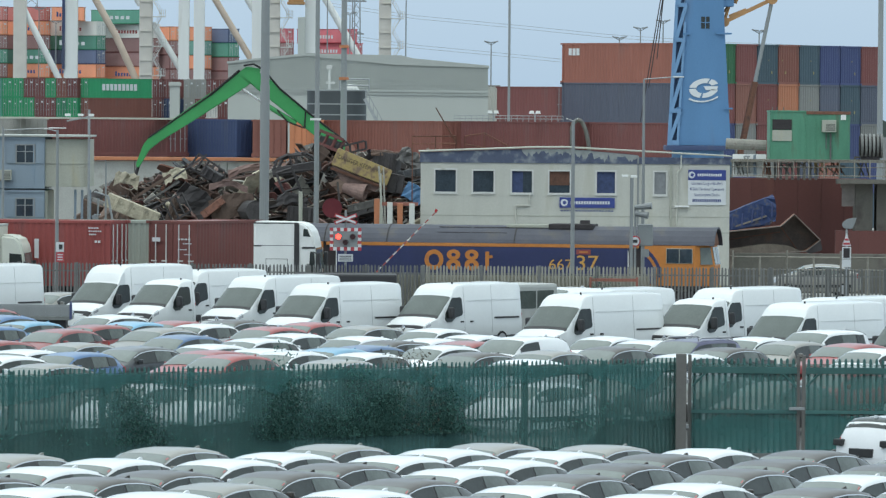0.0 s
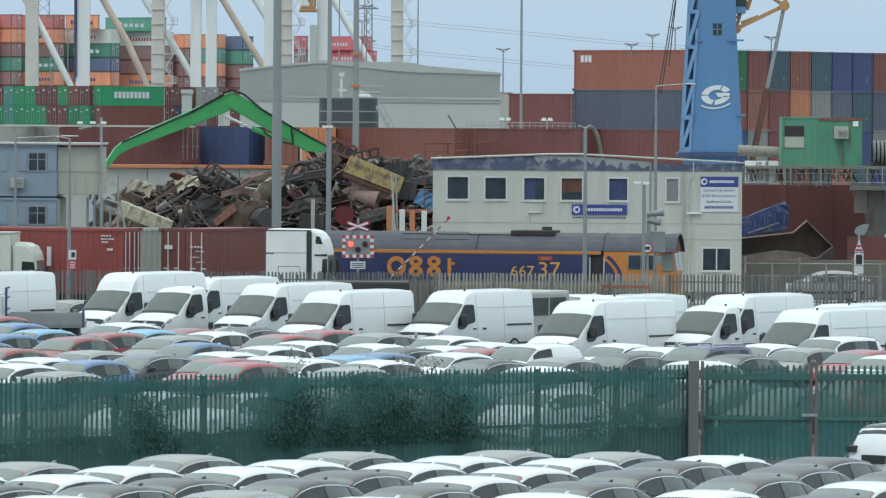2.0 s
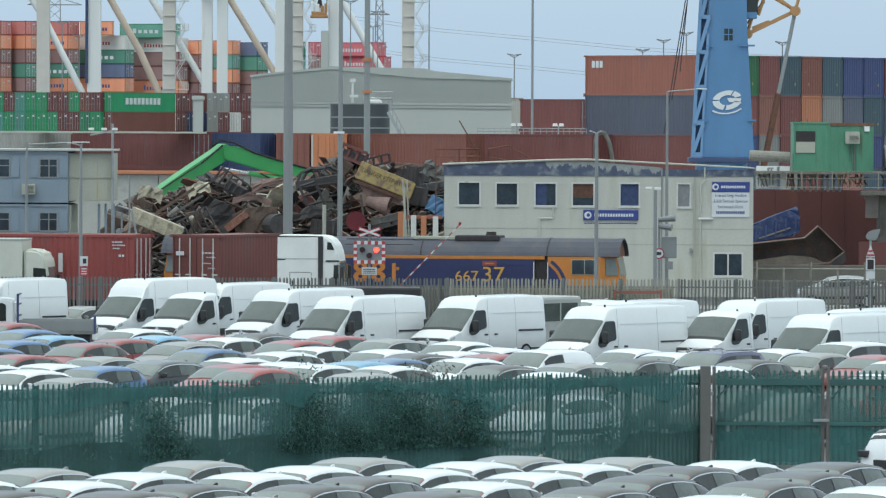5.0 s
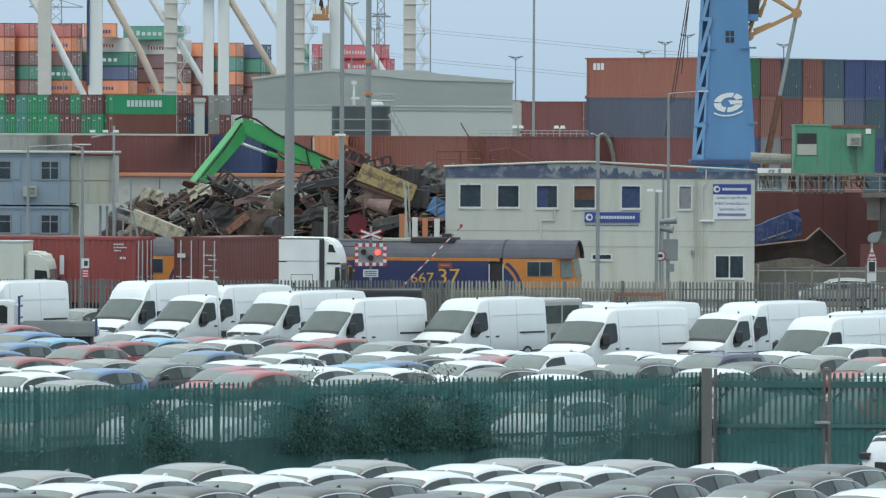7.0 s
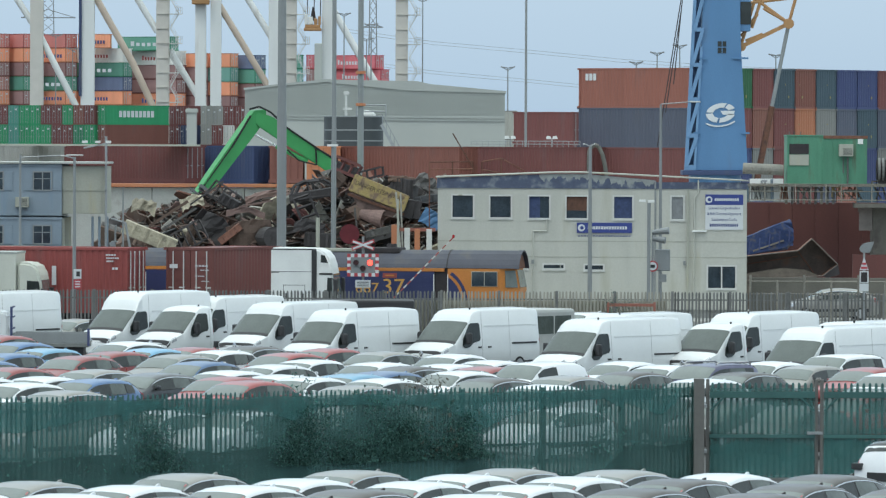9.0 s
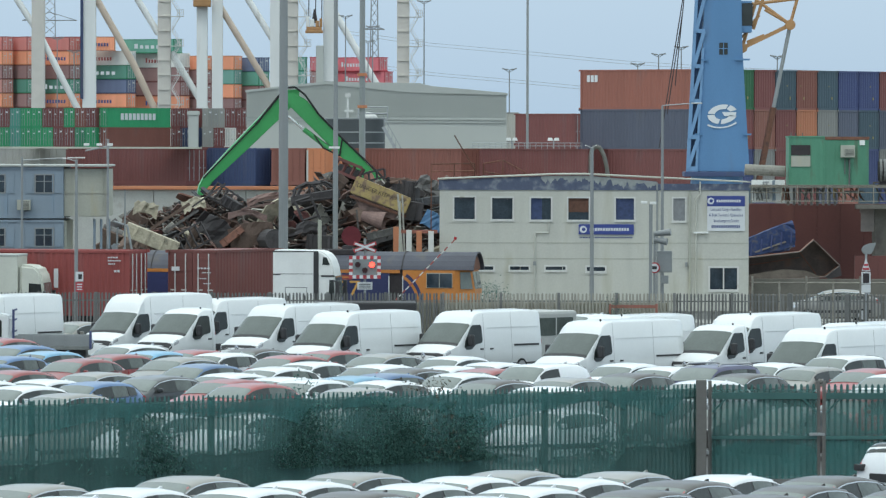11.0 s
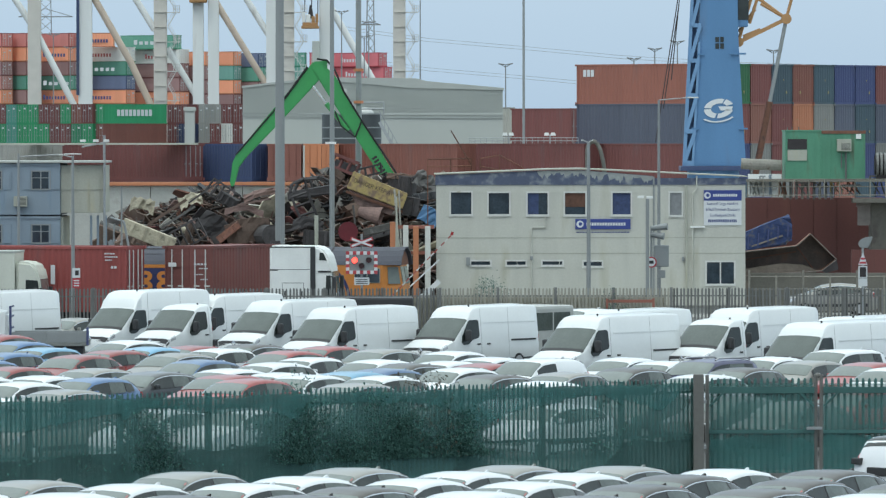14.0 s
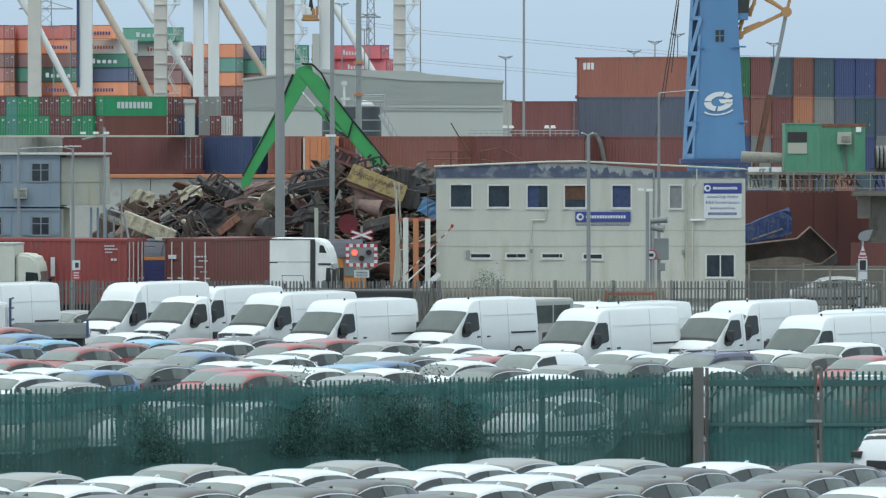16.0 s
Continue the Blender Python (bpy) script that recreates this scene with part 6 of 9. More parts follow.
bm = bmesh.new()
beam(bm, (q[0][0], .66, q[0][1] - .42), (q[1][0], .66, q[1][1] - .3), .06, .05)
beam(bm, (q[1][0], .66, q[1][1]), (q[4][0] - .4, .66, q[4][1] + .1), .06, .05)
part("stiffener", bm, RUST, tip)
bm = bmesh.new()
prism(bm, [(q[3][0], q[3][1]), (q[3][0] + .1, q[3][1] - .5), (q[4][0] + .2, q[4][1] - .12), (q[4][0], q[4][1])], -.3, .6)
part("outer_plate", bm, SOOT, tip)
bm = bmesh.new()
prism(bm, [(q[0][0], 0), (q[4][0], 0), (q[4][0] - .3, q[4][1] + .05), (q[4][0] - .9, q[4][1] + .28), (q[4][0] - 2.0, q[5][1] + .62), (q[4][0] - 2.8, q[5][1] + .5), (q[0][0], q[5][1] + .3)], -.2, .65)
part("spoil", bm, mat("brown dusty spoil", (.125, .105, .088), .95, spots=.4, size=.5, bump=.8, fine=20), tip, "heap of grey spoil")
blade = thing("blue_bucket", pose(16.39, 326, .6), "faded blue steel bucket lying on scrap", "bucket")
bm = bmesh.new()
q = [(14.97, 4.05), (17.38, 4.99), (17.55, 3.86), (17.18, 3.54), (14.97, 3.20)]
prism(bm, [(x - (16.39), z - .6) for x, z in q], 0, .9)
bmesh.ops.subdivide_edges(bm, edges=list(bm.edges), cuts=4, use_grid_fill=True)
crumple = random.Random(3)
for v in bm.verts:
    v.co += Vector([crumple.uniform(-.07, .07) for _ in range(3)])
bmesh.ops.triangulate(bm, faces=[f for f in bm.faces if len(f.verts) > 4])
part("shell", bm, mat("scuffed blue steel", (.016, .036, .115), .65, spots=.4, size=.35, grime=(.085, .08, .09), grime_at=.53, bump=.4), blade)
bm = bmesh.new()
beam(bm, (15.48 - (16.39), -.05, 3.43 - .6), (17.04 - (16.39), -.05, 3.97 - .6), .06, .08)
part("cutting_edge", bm, SCRAP_EDGE, blade)
for k in range(5):
    bm = bmesh.new()
    x = -1.1 + k * .5
    beam(bm, (x, -.06, 3.02 + x * .34), (x + .04, -.06, 3.72 + x * .36), .05, .07)
    part("stiffener", bm, BOX["blue"], blade)
bm = bmesh.new()
box(bm, -2.0, 1.6, .3, 1.6, 0, 2.1, .2)
part("support", bm, RUST, blade)
# loading frame in orange and white beside the office
fr = thing("loading_frame", pose(0, 305.2, .6), "orange and white steel loading frame", "frame")
for u, c, a in ((690, "orange", 380), (713, "white", 386), (731, "orange", 388), (752, "white", 388)):
    bm = bmesh.new()
    x = (u - 784) * .02653
    box(bm, x, x + .26, 0, .2, 0, 8.5 - (a - 224) * .02653, .02)
    part("upright", bm, BOX[c], fr)
for v in (392, 438):
    bm = bmesh.new()
    z = 8.5 - (v - 224) * .02653
    box(bm, -2.49, -0.42, .21, .35, z, z + .16)
    part("crossbar", bm, BOX["rust"], fr)
st = thing("office_steps", pose(-1.03, 304.2, .6), "short pale steps beside the office", "stairs")
for k in range(7):
    bm = bmesh.new()
    box(bm, -.9 + k * .24, -.62 + k * .24, -.5, .5, .1 + k * .22, .16 + k * .22)
    part("step", bm, CREAM, st)
for y in (-.55, .55):
    bm = bmesh.new()
    beam(bm, (-.9, y, .0), (.85, y, 1.6), .06, .22)
    beam(bm, (-.9, y, 1.0), (.85, y, 2.6), .05, .05)
    part("stringer", bm, SIGN_WHITE, st)

# ---------------------------------------------------------------- scrap heap
rs = random.Random(11)
heap = thing("scrap_heap", pose(0, 322, .6), "tall heap of mixed scrap metal", "scrap heap")
H_ = .0279


def crest(u):
    """Height of the heap over its width."""
    us = (196, 214, 234, 278, 320, 350, 372, 400, 421, 460, 508, 525, 564, 585, 619, 636, 675, 730, 750, 769, 790)
    vs = (420, 384, 357, 346, 334, 322, 312, 318, 334, 332, 322, 312, 306, 280, 286, 296, 297, 303, 306, 324, 380)
    return 9.1 - (float(np.interp(u, us, vs)) - 224) * H_ - .6


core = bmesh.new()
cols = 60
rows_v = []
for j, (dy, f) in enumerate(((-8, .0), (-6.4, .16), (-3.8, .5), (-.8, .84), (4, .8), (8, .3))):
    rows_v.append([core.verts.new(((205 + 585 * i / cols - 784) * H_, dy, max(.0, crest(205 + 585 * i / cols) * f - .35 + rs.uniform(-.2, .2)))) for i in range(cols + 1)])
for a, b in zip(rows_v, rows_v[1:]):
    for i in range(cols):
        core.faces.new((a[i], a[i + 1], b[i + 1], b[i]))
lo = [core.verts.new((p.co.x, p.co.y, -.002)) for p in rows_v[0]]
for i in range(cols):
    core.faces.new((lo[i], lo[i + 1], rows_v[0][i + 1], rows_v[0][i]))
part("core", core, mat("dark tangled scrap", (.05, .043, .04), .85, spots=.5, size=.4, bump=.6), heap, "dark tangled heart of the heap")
SCRAP = [mat("scrap " + n, c, .75, .1, spots=.4, size=.5, grime=tuple(v * .5 + .01 for v in c), grime_at=.55, bump=.4, vary=.3) for n, c in (
    ("brown", (.135, .09, .07)), ("dark", (.055, .05, .052)), ("grey", (.125, .12, .115)), ("rust", (.185, .085, .06)), ("cream", (.42, .38, .29)),
    ("pink", (.25, .165, .145)), ("blue grey", (.06, .063, .068)), ("white", (.38, .37, .33)), ("maroon", (.14, .055, .05)))]


def plate(b, move):
    """Gives a torn sheet its thickness along one direction."""
    r = bmesh.ops.extrude_face_region(b, geom=list(b.faces))
    bmesh.ops.translate(b, vec=move, verts=[v for v in r["geom"] if isinstance(v, bmesh.types.BMVert)])


def crush(b, much):
    for v in b.verts:
        v.co += Vector([rs.uniform(-much, much) for _ in range(3)])


KINDS = []
for k in range(21):
    b = bmesh.new()
    t = k % 7
    if t in (0, 3):  # bent or torn sheet
        n, wide = 6, rs.uniform(.3, .7)
        r = [[b.verts.new((-1.1 + 2.2 * i / n + rs.uniform(-.06, .06), s * (1 + .25 * math.sin(i * 1.9 + k)), (.28 if t else .16) * math.sin(i * (.6 if t else 1.1) + k) + rs.uniform(-.05, .05)))
              for i in range(n + 1)] for s in (-wide, .0, wide)]
        for p, q in zip(r, r[1:]):
            for i in range(n):
                b.faces.new((p[i], p[i + 1], q[i + 1], q[i]))
        plate(b, (0, 0, .05))
    elif t == 1:    # girder
        o = [(-.12, .13), (.12, .13), (.12, .1), (.015, .1), (.015, -.1), (.12, -.1), (.12, -.13), (-.12, -.13), (-.12, -.1), (-.015, -.1), (-.015, .1), (-.12, .1)]
        prism(b, o, -1.6, 1.6)
        bmesh.ops.rotate(b, matrix=Matrix.Rotation(math.pi / 2, 3, "Z"), verts=b.verts)
    elif t == 2:    # tube with an open end
        rod(b, (-1.2, 0, 0), (1.2, 0, 0), .13 + .06 * (k > 6), .12, 10, False)
        thick(b, .02)
    elif t == 4:    # open frame with slats
        m = k // 7 * 2 + 2
        gap = [(-.92 + q * 1.84 / m + (.05 if q else 0), -.92 + (q + 1) * 1.84 / m - (.05 if q < m - 1 else 0), -.42, .42) for q in range(m)]
        b.free()
        b = wall_with_holes(-1.0, 1.0, -.5, .5, gap, -.045, .045)
        bmesh.ops.rotate(b, matrix=Matrix.Rotation(math.pi / 2, 3, "X"), verts=b.verts)
        crush(b, .02)
    elif t == 5:    # crumpled plate
        bmesh.ops.create_grid(b, x_segments=5, y_segments=3, size=.7)
        for v in b.verts:
            v.co.x *= 1.4
            v.co += Vector((rs.uniform(-.1, .1), rs.uniform(-.1, .1), rs.uniform(-.16, .16)))
        plate(b, (0, 0, .05))
    else:           # crushed casing, open above
        box(b, -.6, .6, -.4, .4, -.28, .28)
        b.faces.ensure_lookup_table()
        bmesh.ops.delete(b, geom=[f for f in b.faces if f.normal.z > .9], context="FACES_ONLY")
        crush(b, .07)
        plate(b, (.03, .03, .03))
    KINDS.append(mesh_of("scrap_piece", b))
for k in range(300):
    u = rs.uniform(226, 772)
    top = crest(u) - .3
    h = top * (1 - rs.random() ** 1.5 * .88)
    dy = -7.2 + 7.0 * (h / top) ** 1.2 + rs.uniform(-.5, .4)
    sc = min(rs.uniform(.9, 2.3), .75 + (top - h) * .9)
    lying = rs.choices((0, .55), (3, 1))[0]
    m = Matrix.Translation((((u - 784) * H_, dy, h - .15))) @ Euler((rs.uniform(-1.1, -.1), rs.gauss(lying * rs.choice((-1, 1)), .25), rs.gauss(0, .35) + rs.choice((0, math.pi)))).to_matrix().to_4x4() @ Matrix.Diagonal((sc, sc * .8, sc * .8, 1))
    w = rs.choices(range(9), (6, 6, 5, 2.6, .7, 2.2, 3, .5, 1.0))[0]
    put("scrap_piece", KINDS[rs.choices(range(21), (3, 2, 1, 3, 1.6, 3, 1) * 3)[0]], SCRAP[w], heap, "", m)
small = bmesh.new()
for k in range(6500):
    u = rs.uniform(210, 784)
    top = crest(u) - .25
    h = top * (1 - rs.random() ** 1.4 * .95)
    dy = -7.5 + 7.0 * (h / top) ** 1.2 + rs.uniform(-.5, .3)
    s = Vector((rs.uniform(.25, 2.2), rs.uniform(.025, .13), rs.uniform(.02, .07))) if k % 5 else Vector((rs.uniform(.8, 2.2), rs.uniform(.4, 1.0), rs.uniform(.02, .08)))
    s.x = min(s.x, .7 + (top - h) * 1.5)
    m = Matrix.Translation(((u - 784) * H_, dy, h - .1)) @ Euler((rs.uniform(-1, .3), rs.gauss(0, .5), rs.gauss(0, .6))).to_matrix().to_4x4()
    bend = rs.uniform(-.12, .12) * s.x
    c = [small.verts.new(m @ Vector((s.x * a, s.y * b, s.z * d + bend * (a == 0)))) for a in (-.5, 0, .5) for b in (-.5, .5) for d in (-.5, .5)]
    for f in ((0, 1, 3, 2), (8, 10, 11, 9), (0, 4, 5, 1), (4, 8, 9, 5), (2, 3, 7, 6), (6, 7, 11, 10), (0, 2, 6, 4), (4, 6, 10, 8), (1, 5, 7, 3), (5, 9, 11, 7)):
        small.faces.new([c[i] for i in f])
bits = mat("scrap fragments", (.12, .09, .075), .8, .1, spots=.5, size=.3, bump=.2)
n_, l_ = bits.node_tree.nodes, bits.node_tree.links
geo, ramp = n_.new("ShaderNodeNewGeometry"), n_.new("ShaderNodeValToRGB")
ramp.color_ramp.interpolation = "CONSTANT"
for pos, c in ((.0, (.055, .048, .046)), (.28, (.125, .085, .07)), (.56, (.15, .135, .125)), (.76, (.17, .095, .075)), (.86, (.30, .27, .23)), (.94, (.46, .44, .40))):
    e = ramp.color_ramp.elements.new(pos)
    e.color = (*c, 1)
l_.new(geo.outputs["Random Per Island"], ramp.inputs["Fac"])
l_.new(ramp.outputs["Color"], n_["Principled BSDF"].inputs["Base Color"])
tagged(part("fragment", small, bits, heap), kind="stuff")
# larger pieces that can be told apart
FADED_INK = mat("faded brown lettering", (.10, .075, .05), .8, spots=.4, size=.1)
hop = thing("yellow_hopper", pose(-3.18, 314.5, 6.36, 0, 20, 0), "yellow rust-worn steel hopper section with warning words", "scrap")
bm = bmesh.new()
prism(bm, [(-1.45, -.4), (1.45, -.45), (1.45, .36), (-1.4, .48)], 0, 1.3)
bmesh.ops.bevel(bm, geom=list(bm.edges), offset=.04, segments=2, affect="EDGES")
part("shell", bm, YELLOW, hop)
text("warning_word", "DANGER KEEP AWAY", .30, FADED_INK, hop, Matrix.Translation((0, -.012, .08)) @ FACING, .85)
bm = bmesh.new()
box(bm, -1.4, 1.5, -.05, .1, -.62, -.5)
part("lower_edge", bm, RUST, hop)
bm = bmesh.new()
prism(bm, [(-1.35, -.42), (1.2, -.46), (1.0, -.9), (-.7, -1.0)], .1, .9)
part("torn_skirt", bm, SCRAP[5], hop, "pinkish torn plate below")


def lump(u, v, tilt, bm, m, label, y=316.0, rz=0, category="scrap"):
    """One large scrap part, its centre over the heap's front slope."""
    p = y / 11500
    at = pose((u - 784) * p, y, 9.1 - (v - 224) * p, 0, tilt, rz)
    pieces = islands(bm)
    if len(pieces) == 1:
        return solid("scrap_part", pieces[0], m, label, category, "large scrap parts", at=at)
    root = thing("scrap_part", at, label, category, "large scrap parts")
    for i, piece in enumerate(pieces):
        part("body" if i == 0 else "bar", piece, m, root)
    return root


def casing(w, h, d, ribs):
    bm = bmesh.new()
    box(bm, -w / 2, w / 2, -d / 2, d / 2, -h / 2, h / 2, .04)
    for k in range(ribs):
        x = -w / 2 + (k + .5) * w / ribs
        box(bm, x - .05, x + .05, -d / 2 - .06, -d / 2 + .01, -h / 2 + .05, h / 2 - .05)
    crush(bm, .03)
    return bm


def torn_sheet(w, h, wave, much, n=8):
    bm = bmesh.new()
    bmesh.ops.create_grid(bm, x_segments=n, y_segments=4, size=.5)
    for v in bm.verts:
        x, z = v.co.x, v.co.y
        v.co = Vector((x * w, wave * math.sin(x * 7) + rs.uniform(-much, much), z * h + wave * math.cos(x * 5) + rs.uniform(-much, much)))
    plate(bm, (0, .05, .01))
    return bm


def slat_frame(w, h, n, t=.09):
    bm = bmesh.new()
    for z in (-h / 2, h / 2):
        beam(bm, (-w / 2, 0, z), (w / 2, 0, z), t, t)
    for k in range(n):
        x = -w / 2 + k * w / (n - 1)
        beam(bm, (x, 0, -h / 2), (x + .05, .05, h / 2), t * .8, t * .8)
    return bm


# cream machine beam with bolted plates
bm = bmesh.new()
box(bm, -1.35, 1.35, -.4, .4, -.36, .36, .06)
for x in (-.9, -.2, .5, 1.0):
    box(bm, x, x + .12, -.46, -.3, -.33, .33, .02)
    rod(bm, (x + .3, -.44, .1), (x + .3, -.3, .1), .07, seg=8)
crush(bm, .015)
lump(262, 403, 22, bm, SCRAP[4], "cream bent machine beam in scrap", 314.2)
lump(330, 404, -30, slat_frame(1.7, 1.0, 6), SCRAP[1], "dark slatted steel frame in scrap", 314.6)
lump(337, 341, -16, torn_sheet(1.15, .55, .07, .08), SCRAP[4], "pale crumpled sheet on the heap", 318.6, 12)
lump(252, 350, 10, torn_sheet(1.2, .6, .08, .1), SCRAP[4], "cream crumpled sheet on the heap", 319)
lump(394, 330, 34, slat_frame(1.6, .8, 6, .09), SCRAP[1], "black crushed frame on the heap", 319.4, 8)
lump(405, 341, 30, casing(1.0, .5, .6, 3), SCRAP[1], "dark crushed casing on the heap", 318.8, -10)
lump(432, 360, 4, torn_sheet(1.9, .3, .14, .02), SCRAP[5], "long curved pinkish strip on the heap", 316.6)
lump(440, 398, -12, torn_sheet(2.2, 1.2, .12, .06), SCRAP[0], "large brown bent plate in scrap", 315)
lump(376, 388, 40, torn_sheet(1.5, 1.1, .1, .05), SCRAP[1], "dark bent plate in scrap", 315.4)
lump(405, 398, -38, casing(1.3, .36, .4, 2), SCRAP[3], "rusty crushed channel in scrap", 314.8)
bm = bmesh.new()
rod(bm, (0, -.6, 0), (0, .6, 0), .55, .5, 18)
crush(bm, .03)
lump(474, 404, 10, bm, SCRAP[1], "dark steel drum in scrap", 314.6, 24)
# crushed car with its window arch
bm = bmesh.new()
box(bm, -1.15, 1.15, -.5, .5, -.4, .05, .1)
q = [(-1.0, .05), (-.8, .42), (-.2, .55), (.5, .5), (.95, .1)]
for y in (-.45, .45):
    for p, r in zip(q, q[1:]):
        rod(bm, (p[0], y, p[1]), (r[0], y, r[1]), .07, seg=6)
    rod(bm, (-.1, y, .05), (-.15, y, .55), .05, seg=6)
crush(bm, .04)
lump(552, 322, -10, bm, SCRAP[1], "crushed black car shell on the heap", 317.5, -14)
lump(540, 356, 68, slat_frame(1.5, .8, 4, .12), SCRAP[1], "dark crushed cab frame in scrap", 315.2)
lump(532, 366, 60, torn_sheet(1.1, .5, .06, .04), SCRAP[8], "red crushed door panel in scrap", 315.4)
lump(470, 330, -8, torn_sheet(2.2, .35, .1, .05), SCRAP[5], "pale rusty strip on the heap", 319)
lump(520, 334, -12, torn_sheet(1.3, .4, .08, .06), SCRAP[7], "pale bent strip on the heap", 318.6)
lump(610, 278, 22, slat_frame(1.3, .6, 4, .15), SCRAP[8], "maroon open box frame on the heap", 320)
lump(612, 284, 20, casing(1.2, .5, .7, 3), SCRAP[1], "black crushed box on the heap", 320.4)
lump(653, 290, -14, slat_frame(1.2, .4, 4, .10), SCRAP[1], "dark grey tilted frame on the heap", 320)
lump(592, 306, -50, casing(1.0, .6, .6, 2), SCRAP[0], "dark open casing on the heap", 318.4)
lump(712, 318, 6, casing(1.25, 1.15, .9, 5), SCRAP[1], "dark ribbed crate on the heap", 317.6, -18)
lump(708, 300, 4, torn_sheet(1.3, .3, .03, .03), SCRAP[0], "brown crate lid on the heap", 317.2)
lump(752, 312, 38, torn_sheet(1.3, .8, .1, .13), SCRAP[2], "crumpled grey sheet on the heap", 317.2, 10)
lump(752, 334, -6, casing(1.2, .35, .7, 2), SCRAP[6], "flattened grey casing on the heap", 316.6)
lump(722, 352, 8, casing(1.1, .9, .6, 2), SCRAP[1], "black crushed drum in scrap", 315.4)
lump(760, 370, 28, torn_sheet(1.0, .75, .03, .05), CRANE_BLUE, "blue crumpled sheet in scrap", 314.4)
# flared pipe lying open
bm = bmesh.new()
rod(bm, (-.8, .1, .1), (.3, -.15, -.1), .22, .46, 18, False)
thick(bm, .05)
lump(664, 366, 4, bm, SCRAP[5], "pinkish flared steel pipe in scrap", 314.6)
lump(672, 392, -14, casing(1.6, .35, .4, 2), SCRAP[2], "grey steel channel in scrap", 314)
lump(560, 408, 4, casing(1.3, .7, .5, 3), SCRAP[1], "brown crushed casing in scrap", 314.4)
lump(545, 384, 6, torn_sheet(1.5, .5, .1, .05), SCRAP[1], "dark curved wing in scrap", 314.8)
for a, b, r, m, label in (((334, 346), (393, 304), .05, 1, "long dark pole sticking out of scrap"), ((262, 384), (330, 340), .09, 0, "long brown bar lying on scrap"),
                          ((285, 390), (345, 352), .07, 2, "long grey bar lying on scrap"), ((698, 322), (716, 552), .06, 7, "thin white leaning pole"),
                          ((706, 324), (710, 424), .05, 7, "thin white leaning pole"), ((337, 372), (378, 420), .05, 5, "pale bent bar in scrap"),
                          ((420, 350), (480, 338), .06, 5, "pale bar lying on scrap"), ((625, 350), (630, 400), .06, 2, "grey upright bar in scrap")):
    bm = bmesh.new()
    y0 = 316.5 if m != 7 else 313.2
    p = y0 / 11500
    q0, q1 = [Vector(((u - 784) * p, 0, 9.1 - (v - 224) * p)) for u, v in (a, b)]
    mid = (q0 + q1) / 2
    beam(bm, q0 - mid, q1 - mid, r * 1.6, r * 1.6)
    solid("scrap_bar", bm, SCRAP[m], label, "scrap", "loose scrap bars", at=pose(mid.x, y0, mid.z))
# swan-neck pipe and rusty railing behind the office
bm = bmesh.new()
p = 313 / 11500
q = [((u - 784) * p, 313, 9.1 - (v - 224) * p) for u, v in ((1039, 330), (1039, 256), (1041, 244), (1048, 237), (1056, 240), (1063, 254), (1068, 276), (1071, 300))]
for a, b in zip(q, q[1:]):
    rod(bm, a, b, .10, seg=10)
rod(bm, (q[0][0], 313, .6), q[0], .10, seg=10)
solid("vent_pipe", bm, mat("dull brown pipe", (.14, .135, .12), .6, .2, spots=.2, size=.4), "dull swan-neck vent pipe behind the office", "pipe")
rr = thing("rusty_railing", pose(0, 313.4, .6), "rusty steel tube railing behind the office", "railing")
for u, v in ((757, 268), (798, 268), (834, 268), (850, 268), (884, 262), (925, 284)):
    bm = bmesh.new()
    rod(bm, ((u - 784) * p, 0, 0), ((u - 784) * p, 0, 8.5 - (v - 224) * p), .03, seg=6)
    part("post", bm, RUST, rr)
for a, b in (((757, 269), (834, 268)), ((757, 282), (834, 281)), ((850, 268), (884, 262)), ((884, 262), (925, 284)), ((850, 282), (925, 296)), ((798, 218), (836, 282))):
    bm = bmesh.new()
    rod(bm, ((a[0] - 784) * p, 0, 8.5 - (a[1] - 224) * p), ((b[0] - 784) * p, 0, 8.5 - (b[1] - 224) * p), .03, seg=6)
    part("rail", bm, RUST, rr)

# ---------------------------------------------------------------- green material handler behind the heap
handler = thing("material_handler", pose(0, 338, 0), "green material handler with a long grab arm", "excavator")
bm = bmesh.new()
box(bm, -2.47, -0.12, -1.3, 1.3, 2.2, 4.6, .15)
part("upper_body", bm, HANDLER, handler)
bm = bmesh.new()
box(bm, -2.76, 0.18, -1.4, 1.4, .6, 2.15, .1)
part("undercarriage", bm, SOOT, handler)
bm = bmesh.new()
o = [(.35, -.18), (.2, .42), (-.6, .62), (-6, .42), (-10.6, .30), (-10.6, -.24), (-6, -.26), (-.9, -.22)]
prism(bm, o, -.36, .36)
bmesh.ops.bevel(bm, geom=list(bm.edges), offset=.05, segments=2, affect="EDGES")
bmesh.ops.scale(bm, vec=(1, 1, -1), verts=bm.verts)
boom = part("boom", bm, HANDLER, handler, "green box-section boom")
bm = bmesh.new()
for k in range(10):
    box(bm, -5.4 - .2 * k, -5.28 - .2 * k, -.375, -.363, -.14, .14)
bar_row("maker_bar", bm, SOOT, boom, "dark maker's mark bar")
bm = bmesh.new()
q = [(-9.5, -.4, .45), (-6, -.4, .52), (-3.5, -.4, .5), (-1.6, -.42, .55), (-.4, -.42, .78), (.25, -.42, .7), (.6, -.42, .3)]
for a, b in zip(q, q[1:]):
    rod(bm, a, b, .05, seg=6)
q = [(-3.4, -.42, .45), (-3.9, -.44, -.25), (-3.0, -.44, -.55), (-2.2, -.44, -.4)]
for a, b in zip(q, q[1:]):
    rod(bm, a, b, .04, seg=6)
